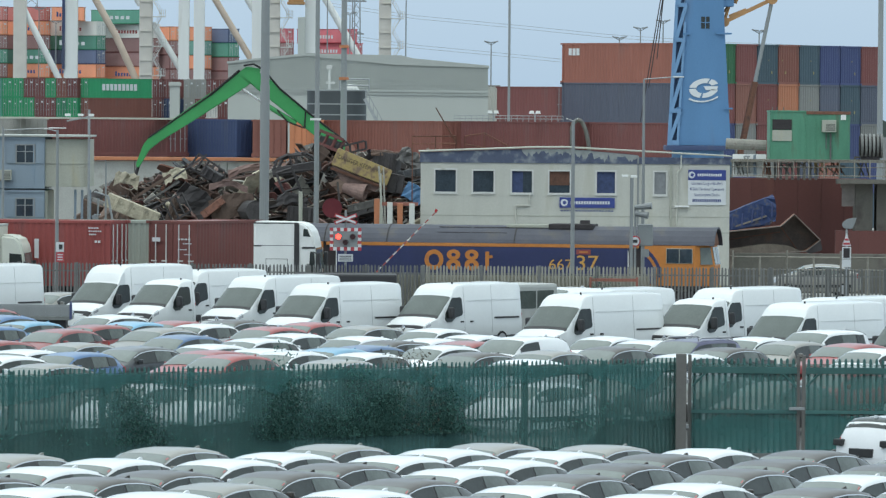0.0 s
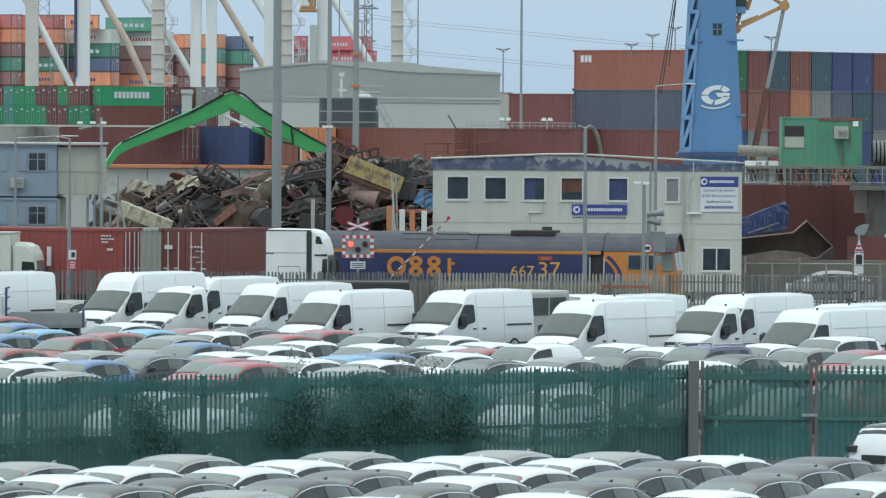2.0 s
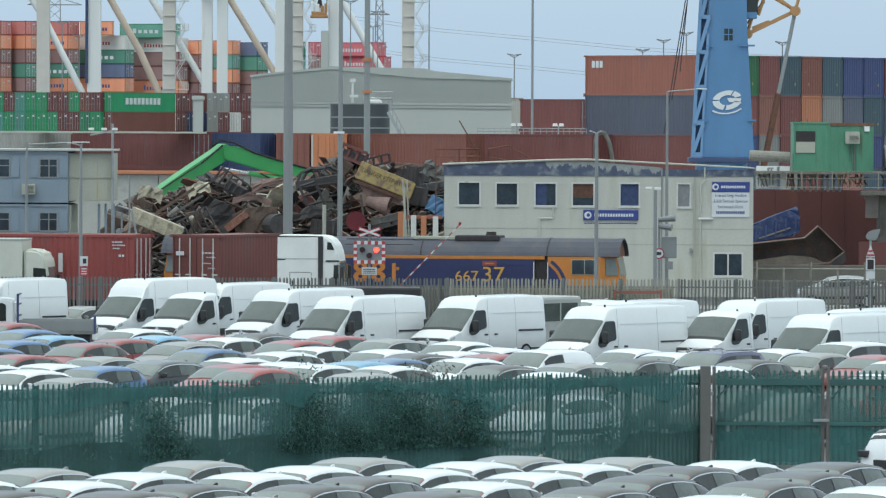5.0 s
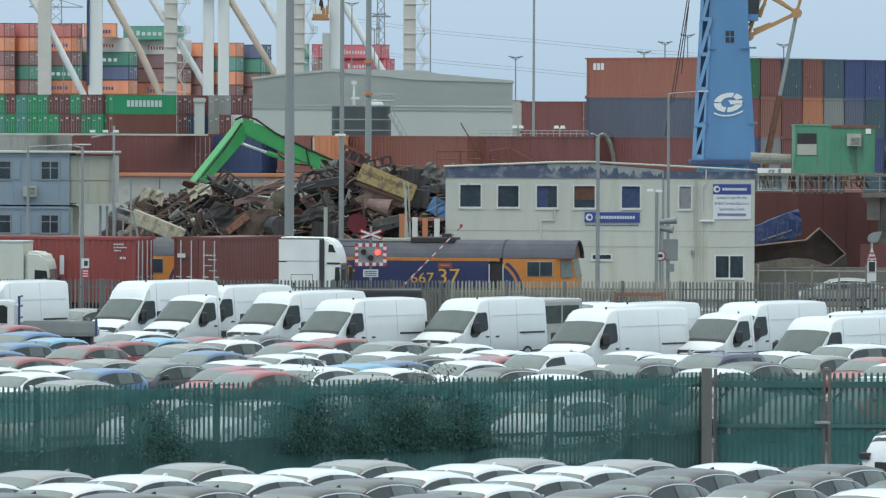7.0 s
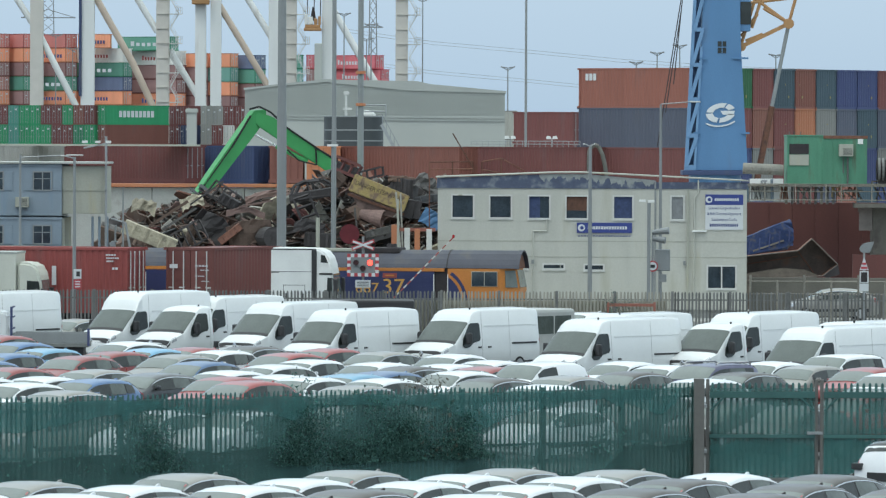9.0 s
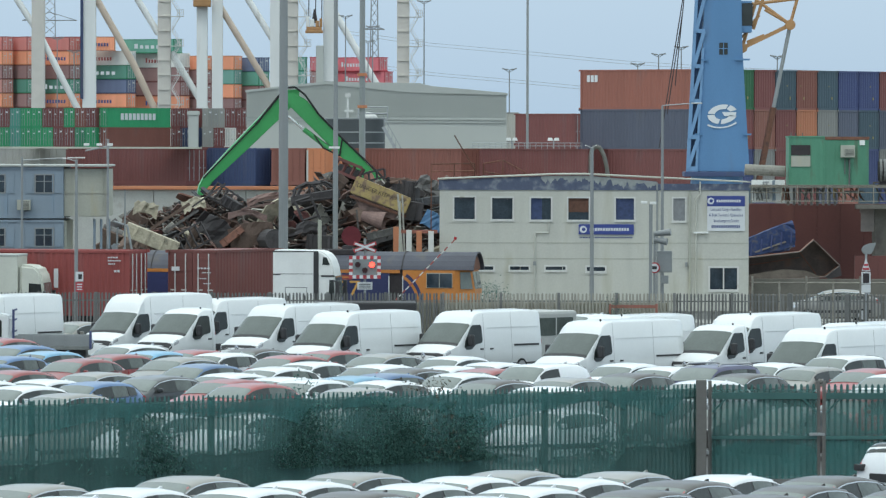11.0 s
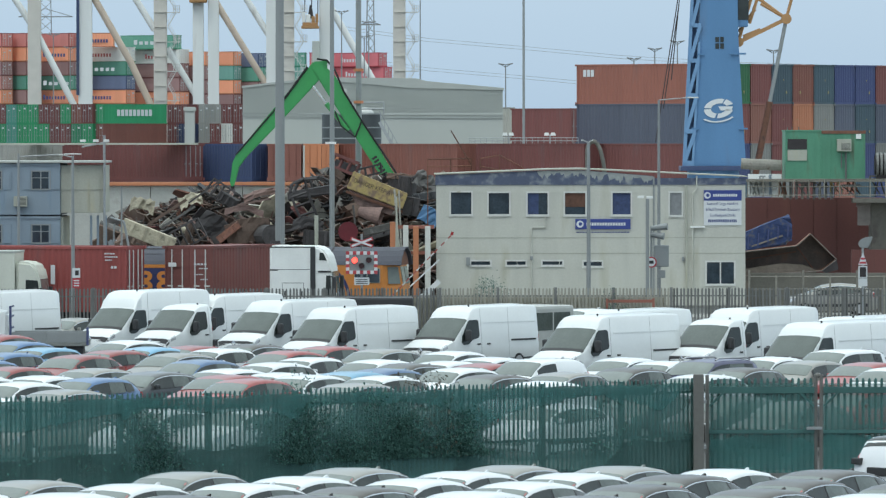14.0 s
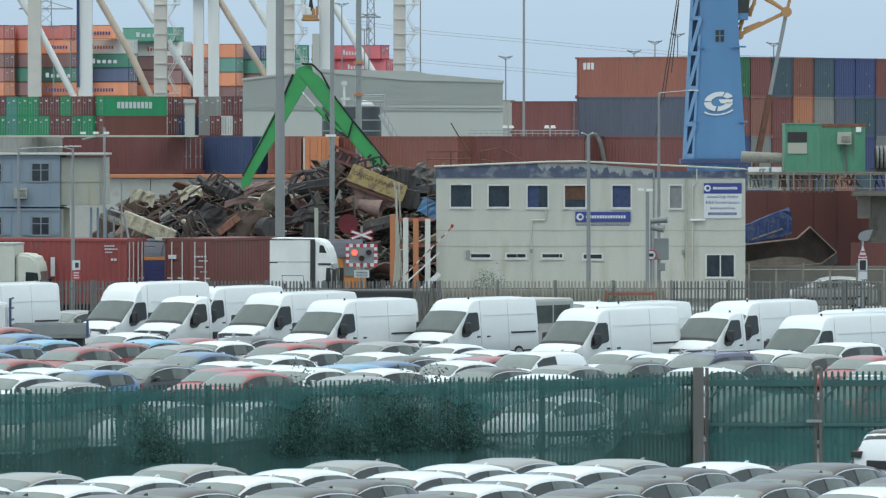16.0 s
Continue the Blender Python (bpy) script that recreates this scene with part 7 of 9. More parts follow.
bmesh.ops.scale(bm, vec=(1, 1, -1), verts=bm.verts)
part("hose", bm, RUBBER, boom, "black hydraulic hoses")
bm = bmesh.new()
o = [(-.75, .05), (-.2, .55), (.5, .5), (4.0, .38), (6.0, .26), (6.5, .10), (7.35, -.50), (7.46, -.68), (7.36, -.78), (6.4, -.30), (5.7, -.24), (3.5, -.30), (.6, -.33), (-.4, -.28)]
prism(bm, o, -.27, .27)
bmesh.ops.bevel(bm, geom=list(bm.edges), offset=.04, segments=2, affect="EDGES")
bmesh.ops.scale(bm, vec=(1, 1, -1), verts=bm.verts)
stick = part("stick", bm, HANDLER, handler, "green tapered dipper stick")
bm = bmesh.new()
rod(bm, (2.2, -.32, -.35), (.2, -.32, -.58), .06, seg=6)
rod(bm, (2.2, -.32, -.35), (6.1, -.3, -.25), .04, seg=6)
part("hose", bm, RUBBER, stick)
bm = bmesh.new()
rod(bm, (7.36, 0, .70), (8.0, 0, 1.25), .09, seg=8)
for k in range(4):
    y = (-.45, .45, -.2, .2)[k]
    rod(bm, (8.0, 0, 1.25), (8.4, y, 1.7 + .25 * (-1) ** k), .09, seg=6)
    rod(bm, (8.4, y, 1.7 + .25 * (-1) ** k), (8.7, y * .2, 2.05 + .1 * (-1) ** k), .1, .02, 6)
part("grab", bm, SOOT, stick, "dark scrap grab")
for y in (-.2, .2):
    bm = bmesh.new()
    rod(bm, (-3.4, y, .36), (-1.6, y, .56), .13, seg=10)
    part("ram_barrel", bm, HANDLER, boom)
    bm = bmesh.new()
    rod(bm, (-1.6, y, .56), (-.1, y, .68), .07, seg=10)
    part("ram_rod", bm, STEEL, boom, "bright steel ram rod")


# ---------------------------------------------------------------- blue harbour crane
KY = 400.0
k_ = .03478
crane = thing("harbour_crane", pose(16.63, KY, 0), "blue mobile harbour crane with ochre lattice jib", "crane")
bm = bmesh.new()
zb, zt = 6.46, 28.37
h0, h1 = 1.92, 1.35


def taper(bm, z0, z1, a0, a1, b0, b1, y0, y1):
    v = [bm.verts.new(p) for p in ((a0, y0, z0), (b0, y0, z0), (b0, y1, z0), (a0, y1, z0), (a1, y0, z1), (b1, y0, z1), (b1, y1, z1), (a1, y1, z1))]
    for f in ((0, 1, 5, 4), (1, 2, 6, 5), (2, 3, 7, 6), (3, 0, 4, 7), (4, 5, 6, 7), (3, 2, 1, 0)):
        bm.faces.new([v[i] for i in f])
    return bm


at_x = lambda u: (u - 1262) * k_
at_z = lambda v: 9.1 - (v - 224) * k_
taper(bm, at_z(281), at_z(63), at_x(1224), at_x(1235), at_x(1318), at_x(1305), -1.6, 1.6)
taper(bm, at_z(63), at_z(-330), at_x(1235), at_x(1246), at_x(1305), at_x(1294), -1.6, 1.6)
tower = part("tower", bm, CRANE_BLUE, crane, "blue tapered steel tower")
bm = bmesh.new()
taper(bm, at_z(282), at_z(-330), at_x(1206), at_x(1236), at_x(1212), at_x(1241), -1.7, -1.4)
taper(bm, at_z(282), at_z(63), at_x(1222), at_x(1234), at_x(1226), at_x(1238), -1.72, -1.4)
for a, b in ((272, 281), (216, 224), (153, 160), (92, 99), (30, 37), (-40, -33)):
    box(bm, at_x(1206 + (296 - b) * .058), at_x(1226 + (296 - b) * .05), -1.74, -1.5, at_z(b), at_z(a))
for a, b in ((276, 222), (222, 158), (158, 96), (96, 34), (34, -36)):
    beam(bm, (at_x(1208 + (296 - a) * .058), -1.72, at_z(a)), (at_x(1224 + (296 - b) * .05), -1.72, at_z(b)), .1, .22)
part("ladder_frame", bm, CRANE_PALE, crane, "pale blue braced ladder frame")
# dark fill behind the ladder frame, standing in for the shade inside the shaft
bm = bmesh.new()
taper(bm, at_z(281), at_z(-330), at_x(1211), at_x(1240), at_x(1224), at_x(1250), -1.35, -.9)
part("shaft_shadow", bm, mat("dark blue shaft shade", (.05, .10, .2), .6), crane)
bm = bmesh.new()
box(bm, at_x(1203), at_x(1322), -1.9, 1.9, at_z(290), at_z(281.5), .05)
part("slew_base", bm, BOX["navy"], crane, "dark blue slewing platform")
bm = bmesh.new()
rod(bm, (at_x(1262), 0, .6), (at_x(1262), 0, at_z(290)), 1.7, 1.6, 20)
part("pedestal", bm, CRANE_BLUE, crane)
bm = bmesh.new()
for a, b, v in ((1222, 1234, 215), (1306, 1321, 215), (1232, 1244, 84), (1290, 1318, 83)):
    box(bm, at_x(a), at_x(b), -1.75, -.8, at_z(v + 2), at_z(v - 1))
part("ledge", bm, CRANE_BLUE, crane)
bm = bmesh.new()
box(bm, at_x(1264), at_x(1279), -1.62, -1.58, at_z(75), at_z(54))
w = part("window", bm, GLASS, crane)
bm = bmesh.new()
box(bm, at_x(1271), at_x(1272.5), -1.64, -1.61, at_z(75), at_z(54))
box(bm, at_x(1264), at_x(1279), -1.645, -1.612, at_z(65), at_z(63.5))
part("glazing_bar", bm, CRANE_BLUE, w)
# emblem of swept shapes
EMX, EMZ = at_x(1270), at_z(180)


def swept(a0, a1, r0, r1, sx=.90, sz=.60, lean=.22):
    """A piece of a leaning oval ring on the tower's face."""
    bm = bmesh.new()
    n = max(4, int(abs(a1 - a0) / 10))
    arc = [radians(a0 + (a1 - a0) * i / n) for i in range(n + 1)]
    o = [(r1 * math.cos(w) * sx, r1 * math.sin(w) * sz) for w in arc] + [(r0 * math.cos(w) * sx, r0 * math.sin(w) * sz) for w in arc[::-1]]
    for p, q in zip(range(n), range(1, n + 1)):
        f = [o[p], o[q], o[2 * n + 1 - q], o[2 * n + 1 - p]]
        prism(bm, [(EMX + x + lean * z, EMZ + z) for x, z in f], -1.66, -1.612)
    bmesh.ops.remove_doubles(bm, verts=bm.verts, dist=.001)
    return bm


for a in ((75, 178, .52, 1.0), (186, 262, .52, 1.0), (272, 350, .52, 1.0), (28, 68, .55, 1.0)):
    part("emblem", swept(*a), SIGN_WHITE, crane, "white swept emblem")
bm = bmesh.new()
prism(bm, [(EMX - .02, EMZ + .13), (EMX + .86, EMZ + .13), (EMX + .80, EMZ - .12), (EMX + .12, EMZ - .12)], -1.66, -1.612)
part("emblem", bm, SIGN_WHITE, crane, "white swept emblem")
part("emblem", swept(232, 322, 1.30, 1.44), SIGN_WHITE, crane, "white swept emblem")
bm = bmesh.new()
box(bm, at_x(1300), at_x(1322), -1.4, 1.0, at_z(36), at_z(-20), .05)
part("driver_cab", bm, CRANE_BLUE, crane)
bm = bmesh.new()
box(bm, at_x(1304), at_x(1323), -1.42, -1.38, at_z(24), at_z(-16))
part("cab_window", bm, GLASS, crane)
P0, P1 = (at_x(1306), at_z(63)), (at_x(1390), at_z(22))
jib = bmesh.new()
beam(jib, (P0[0], -.9, P0[1]), (P1[0], -.9, P1[1]), .24, .24)
beam(jib, (P0[0] + .3, -.9, P0[1] + .3), (at_x(1345), -.9, at_z(42)), .2, .3)
for a, b in (((1306, 60), (1342, -60)), ((1390, 22), (1412, -60)), ((1306, 45), (1335, 5)), ((1330, -22), (1388, 20)), ((1318, -14), (1400, -24)), ((1325, 30), (1360, -80)),
             ((1345, -5), (1385, 18))):
    rod(jib, (at_x(a[0]), -.9, at_z(a[1])), (at_x(b[0]), -.9, at_z(b[1])), .10, seg=8)
part("jib", jib, CRANE_OCHRE, crane, "ochre tubular lattice jib")
bm = bmesh.new()
rod(bm, (P1[0], -1.2, P1[1]), (P1[0], -.6, P1[1]), .32, seg=14)
part("pivot", bm, CRANE_OCHRE, crane)
bm = bmesh.new()
rod(bm, (P0[0], -1.2, P0[1]), (P0[0], -.6, P0[1]), .3, seg=14)
part("pivot", bm, CRANE_OCHRE, crane)
bm = bmesh.new()
rod(bm, (P1[0], -.9, P1[1]), (at_x(1361), -.9, at_z(168)), .12, seg=10)
part("ram_rod", bm, GREY_PAINT, crane)
bm = bmesh.new()
rod(bm, (at_x(1361), -.9, at_z(168)), (at_x(1335), -.9, at_z(300)), .2, seg=10)
part("ram_barrel", bm, RUST, crane)
for a in ((1199, 0, 1172, 180), (1205, -60, 1158, 240), (1202, -30, 1186, 130)):
    bm = bmesh.new()
    rod(bm, (at_x(a[0]), -2.2, at_z(a[1])), (at_x(a[2]), -2.2, at_z(a[3])), .035, seg=5)
    part("rope", bm, SOOT, crane)

# ---------------------------------------------------------------- near container block behind the yard
ALPHA = 40
LABEL = mat("faded yellow label", (.26, .22, .10), .7, spots=.3, size=.2)
ca, sa = math.cos(radians(ALPHA)), math.sin(radians(ALPHA))
corner = Vector((19.17, 470, 0))
TIERS = [(.6, 2.59), (3.19, 2.59), (5.78, 2.59), (8.37, 2.9), (11.27, 2.9)]
COLS = [("forest", "maroon"), ("maroon", "salmon"), ("slate", "maroon"), ("brown", "faded"), ("slate", "dull"), ("blue", "steel"), ("blue", "slate"), ("maroon", "steel"), ("rust", "blue")]
for i in range(9):
    for j, (z, h) in enumerate(TIERS):
        if i == 0:
            paint = ("oxide", "oxide", "oxide", "steel", "rust")[j]
        else:
            top, second = COLS[i - 1]
            paint = top if j == 4 else second if j == 3 else ("steel", "salmon", "slate", "blue", "dull", "maroon")[(i + j) % 6]
        # long axis runs back to the west, the blind ends face east
        mid = corner + Vector((-ca, sa, 0)) * 6.1 + Vector((sa, ca, 0)) * (1.22 + 2.57 * i)
        root = container(paint, mid.x, mid.y, z, 180 - ALPHA, 12.19, h, "container block by the blue crane", plain=i == 0 or j < 3, dull=True)
        if j > 2 and i in (1, 3, 4, 5, 7):
            bm = bmesh.new()
            y = -.55 if i % 2 else .35
            box(bm, -6.115, -6.10, y, y + .13, .75, .95)
            box(bm, -6.115, -6.10, y + .4, y + .48, 1.7, 1.8)
            bar_row("marking", bm, LABEL, root, "small faded yellow label plate")
        if i == 0 and j == 4:
            bm = bmesh.new()
            for k in range(3):
                box(bm, k * .36, k * .36 + .28, -.01, 0, 0, .5)
            bar_row("marking", bm, SIGN_WHITE, root, "white owner's mark bar", at=pose(0, 0, 0, 0, 0, 180) @ Matrix.Translation((-5.45, -1.235, 2.0)))


def side_row(x0, x1, paint, y, z, high=2.59, group="container row behind the scrap yard", plain=False, pale=False):
    """A container lying across the view, its near corners at x0 and x1, turned a little."""
    w = x1 - x0
    length = 12.19 if w > 7.5 else 6.06
    if w < 3.4:
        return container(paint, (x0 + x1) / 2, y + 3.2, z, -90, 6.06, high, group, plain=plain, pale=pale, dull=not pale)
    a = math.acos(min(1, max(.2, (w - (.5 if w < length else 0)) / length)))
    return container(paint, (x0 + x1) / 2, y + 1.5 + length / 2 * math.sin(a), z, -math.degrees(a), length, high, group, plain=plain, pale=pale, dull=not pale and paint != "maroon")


for z, h in TIERS[:3]:
    for u0, u1, p in ((-120, 90, "grey"), (92, 345, "maroon"), (347, 470, "navy"), (471, 535, "brown"), (537, 600, "orange"), (574, 832, "brown"), (834, 1060, "oxide"), (1062, 1250, "oxide")):
        if z < 5 and p == "orange":
            p = "rust"
        side_row((u0 - 784) * .0413, (u1 - 784) * .0413, p, 474 if u0 > 560 else 476, z, h, plain=z < 5)
bm = bmesh.new()
box(bm, -36.95, -17.94, 474.5, 477, 8.32, 8.45)
solid("roof_edge", bm, CREAM, "pale roof sheeting edge over containers", "roof")

# ---------------------------------------------------------------- grey warehouse, tank and its stair
shed = thing("warehouse", pose(0, 640, 0), "grey profiled-metal warehouse with low pitched roof", "building", kind="structure")
q_ = .05565
sx = lambda u: (u - 784) * q_
sz = lambda v: 9.1 - (v - 224) * q_
EAVES = [(430, 143), (487, 136), (573, 128), (594, 131), (723, 143), (890, 147)]
bm = bmesh.new()
prism(bm, [(sx(430), 0), (sx(890), 0)] + [(sx(u), sz(v)) for u, v in reversed(EAVES)], 0, 40)
part("wall", bm, SHED, shed)
for v, h in ((187, 3), (193, 2)):
    bm = bmesh.new()
    beam(bm, (sx(429.5), -.06, sz(v + h / 2 - 1)), (sx(890.5), -.06, sz(v + h / 2 + 2)), .12, h * q_)
    part("flashing", bm, SHED_ROOF, shed)
for k in range(17):
    v = 133 + k * 3.15
    u0 = max(431, 430 + (143 - v) * 9.5)
    u1 = 594 + (v - 131) * 10.75 if v < 143 else min(889, 723 + (v - 143) * 41)
    bm = bmesh.new()
    box(bm, sx(u0), sx(u1), -.085, 0, sz(v + 1.2), sz(v))
    part("cladding_rib", bm, SHED, shed)
bm = bmesh.new()
prism(bm, [(sx(u), sz(v)) for u, v in EAVES] + [(sx(u), sz(v)) for u, v in ((892, 147), (892, 143), (757, 131), (736, 126), (600, 124), (573, 123), (428, 139), (428, 143))], -.2, 40)
part("roof", bm, SHED_ROOF, shed)
for u in (800, 724):
    bm = bmesh.new()
    box(bm, sx(u), sx(u + 1), .2, .42, 0, sz(147))
    part("down_pipe", bm, SHED, shed)
tank = thing("storage_tank", pose(-8.45, 602, 0), "black cylindrical tank with catwalk and white vents", "tank")
bm = bmesh.new()
rod(bm, (0, 0, 0), (0, 0, 9.1 - (189 - 224) * .0522), 2.75, seg=32)
part("shell", bm, TANK, tank, smooth=True)
for v in (190, 214, 233):
    bm = bmesh.new()
    z = 9.1 - (v - 224) * .0522
    rod(bm, (0, 0, z), (0, 0, z + .12), 2.8, seg=32)
    part("band", bm, GREY_PAINT, tank)
bm = bmesh.new()
bmesh.ops.create_uvsphere(bm, u_segments=16, v_segments=8, radius=.9, matrix=Matrix.Translation((1.2, -1, 10.9)) @ Matrix.Diagonal((1, 1, .7, 1)))
rod(bm, (-.7, -.2, 10.8), (-.7, -.2, 13.0), .13, .09, 8)
box(bm, -.95, -.45, -.4, .1, 12.9, 13.25, .05)
box(bm, -1.0, -.2, -.3, .1, 11.5, 11.75, .04)
part("vent", bm, FRAME, tank)
bm = bmesh.new()
for a, b in (((.3, 12.0), (3.0, 12.0)), ((3.0, 12.0), (3.0, 10.9)), ((.3, 12.0), (.3, 10.9)), ((.3, 11.4), (3, 11.4))):
    rod(bm, (a[0], -2.4, a[1]), (b[0], -2.4, b[1]), .07, seg=6)
beam(bm, (2.6, -2.6, 10.2), (4.6, -2.6, 6.6), .1, .3)
beam(bm, (2.6, -2.6, 11.2), (4.6, -2.6, 7.6), .08, .08)
for k in range(6):
    rod(bm, (2.7 + k * .36, -2.6, 10 - k * .66), (2.7 + k * .36, -2.6, 11 - k * .66), .04, seg=5)
part("stair", bm, GALV, tank)
for tier in range(4):
    side_row(6.38, 11.98, "salmon" if tier < 2 else "maroon", 560, tier * 2.67 + .6, 2.67, "containers beside the warehouse", tier < 2)
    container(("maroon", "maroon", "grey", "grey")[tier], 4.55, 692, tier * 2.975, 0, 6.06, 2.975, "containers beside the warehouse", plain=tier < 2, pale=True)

walk_rail = thing("walkway_railing", pose(0, 475.2, 8.38), "galvanised railing along the container tops", "railing")
for k in range(20):
    bm = bmesh.new()
    x = 1.90 + k * .42
    box(bm, x, x + .035, 0, .035, 0, .42)
    part("post", bm, GALV, walk_rail)
for z in (.2, .42):
    bm = bmesh.new()
    rod(bm, (1.90, .02, z), (1.90 + 8.0, .02, z), .025, seg=6)
    part("rail", bm, GALV, walk_rail)
for u in (900, 974):
    lamp = thing("work_lamp", pose((u - 784) * .0413, 475.9, 8.38), "white twin work lamp on a short post", "lamp", "work lamps")
    bm = bmesh.new()
    rod(bm, (0, 0, 0), (0, 0, .62), .05, seg=8)
    part("post", bm, GALV, lamp)
    for q in (-.24, .22):
        bm = bmesh.new()
        prism(bm, [(q - .2, .58), (q + .2, .58), (q + .13, .8), (q - .15, .8)], -.2, .2)
        part("head", bm, WHITE, lamp)

# ---------------------------------------------------------------- container terminal
EY = 965.0
e_ = EY / 11500
TZ = [0, 2.59, 5.18, 7.77, 10.67]
# end-on stacks seen askew: place, upper paint, lower paint
for u, p, q in ((-54, "teal", "green"), (-33, "evergreen", "teal"), (-12, "maroon", "evergreen"), (9, "teal", "teal"), (30, "evergreen", "evergreen"), (50.5, "evergreen", "evergreen"),
                (71, "maroon", "evergreen"), (91.5, "maroon", "maroon"), (112, "evergreen", "maroon"), (132.5, "brown", "green"), (153, "maroon", "evergreen"),
                (299, "maroon", "maroon"), (317, "maroon", "navy"), (357, "grey", "grey"), (378, "grey", "maroon"), (399, "maroon", "white"), (420, "maroon", "maroon"),
                (440, "brown", "brown")):
    for j, z in enumerate(TZ):
        container(p if j == 4 else q if j == 3 else "maroon", (u - 784) * e_ + 2.2, EY + 4 + ((153 if u < 200 else 440) - u) * e_, z, 225, 6.06, 2.9 if j > 2 else 2.59, "terminal stack", plain=j < 3, plates=True)
phi = radians(42.5)
for j, z in enumerate(TZ):
    # doors to the near left, the marked side to the near right
    x = (184 - 784) * e_ + 6.095 * math.cos(phi) - 1.22 * math.sin(phi)
    y = EY + 6.095 * math.sin(phi) + 1.22 * math.cos(phi)
    r = container(("maroon", "maroon", "maroon", "brown", "evergreen")[j], x, y, z, 222.5, 12.19, 2.9 if j > 2 else 2.59, "terminal stack", plain=j < 3, plates=True)
    if j == 4:
        bm = bmesh.new()
        for k in range(9):
            box(bm, 3.53 - .77 * k - .56, 3.53 - .77 * k, 1.225, 1.245, 1.12, 2.08)
        bar_row("marking", bm, SIGN_WHITE, r, "white owner's mark bar")
bm = bmesh.new()
box(bm, -38.15, -36.73, 960, 963, 0, 13.11)
box(bm, -38.32, -36.56, 959.8, 963.2, 12.52, 13.02)
solid("stair_tower", bm, SHED, "pale stair tower beside terminal stacks", "tower")

SY = 1190.0
s_ = SY / 11500
SHIP_LOAD = []
ship = thing("container_ship", pose(0, SY - 4, 0), "dark hull of a laden container ship gliding past", "ship")
bm = bmesh.new()
box(bm, -97.68, -8.69, 0, 34, 0, 6.85, .5)
part("hull", bm, BOX["navy"], ship)
# west and east edge, how far the stack sits below the highest, paints from the top
SHIP = [
    (-60, 20, 0, 8, ["red", "orange", "maroon", "salmon", "orange"]),
    (22, 64, 0, 8, ["red", "orange", "maroon", "green", "maroon"]),
    (65, 139, 0, 8, ["red", "orange", "maroon", "green", "orange"]),
    (141, 239, 0, 8, ["orange", "white", "green", "navy", "orange"]),
    (241, 334, .4, 8, ["green", "white", "maroon", "maroon", "orange"]),
    (336, 371, .83, 7, ["orange", "maroon", "maroon", "maroon"]),
    (373, 428, .83, 7, ["orange", "teal", "orange", "maroon"]),
    (430, 474, 1.14, 7, ["navy", "green", "maroon", "maroon"]),
    (522, 547, 1.05, 7, ["green", "teal", "maroon", "maroon"]),
    (549, 580, 1.05, 7, ["pink", "maroon", "orange", "maroon"]),
    (586, 690, 1.05, 7, ["pink", "pink", "maroon", "maroon"]),
]
for u0, u1, drop, n, paints in SHIP:
    for j in range(n):
        p = paints[j] if j < len(paints) else "maroon"
        z = 6.86 + 2.6 * (n - 1 - j) - drop
        x0, x1 = (u0 - 784) * s_, (u1 - 784) * s_ - .15
        if j == 0 and u0 == 141:
            x1 = (213 - 784) * s_
        if j == 0 and u0 == 241:
            x0, x1 = (219 - 784) * s_, (320 - 784) * s_
        if u0 == 586:
            x0, x1 = x0 + .8 * j, x1 + (-.5, .5)[min(j, 1)]
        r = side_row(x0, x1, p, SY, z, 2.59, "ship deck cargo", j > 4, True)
        SHIP_LOAD.append(r)
        if p in ("orange", "green", "white", "pink") and x1 - x0 > 6:
            ink = SIGN_WHITE if p in ("green", "pink") else INK if p == "orange" else BOX["red"]
            k_n, w_ = (5, 1.0) if p == "green" else (8, .52)
            bm = bmesh.new()
            for k in range(k_n):
                box(bm, k * w_, k * w_ + w_ * .62, -.03, 0, 0, .6 if k else .85)
            bar_row("marking", bm, ink, r, "plain owner's mark bar", at=r.matrix_basis.inverted() @ Matrix.Translation((x0 + (x1 - x0) * .22, SY + .05, z + .8)))

# ship-to-shore gantry cranes
QY = 1080.0
g_ = QY / 11500
gx = lambda u: (u - 784) * g_
gz = lambda v: 9.1 - (v - 224) * g_


def leg(root, u, w, pink=False, depth=2.2, y=0):
    bm = bmesh.new()
    box(bm, gx(u - w / 2), gx(u + w / 2), y, y + depth, 0, gz(-330), .1)
    part("leg", bm, CRANE_PINK if pink else CRANE_WHITE, root)


def strut(root, a, b, r, tone=CRANE_WHITE, y=1.0):
    bm = bmesh.new()
    r *= .72
    rod(bm, (gx(a[0]), y, gz(a[1])), (gx(b[0]), y, gz(b[1])), r, seg=12)
    part("diagonal_brace", bm, tone, root)


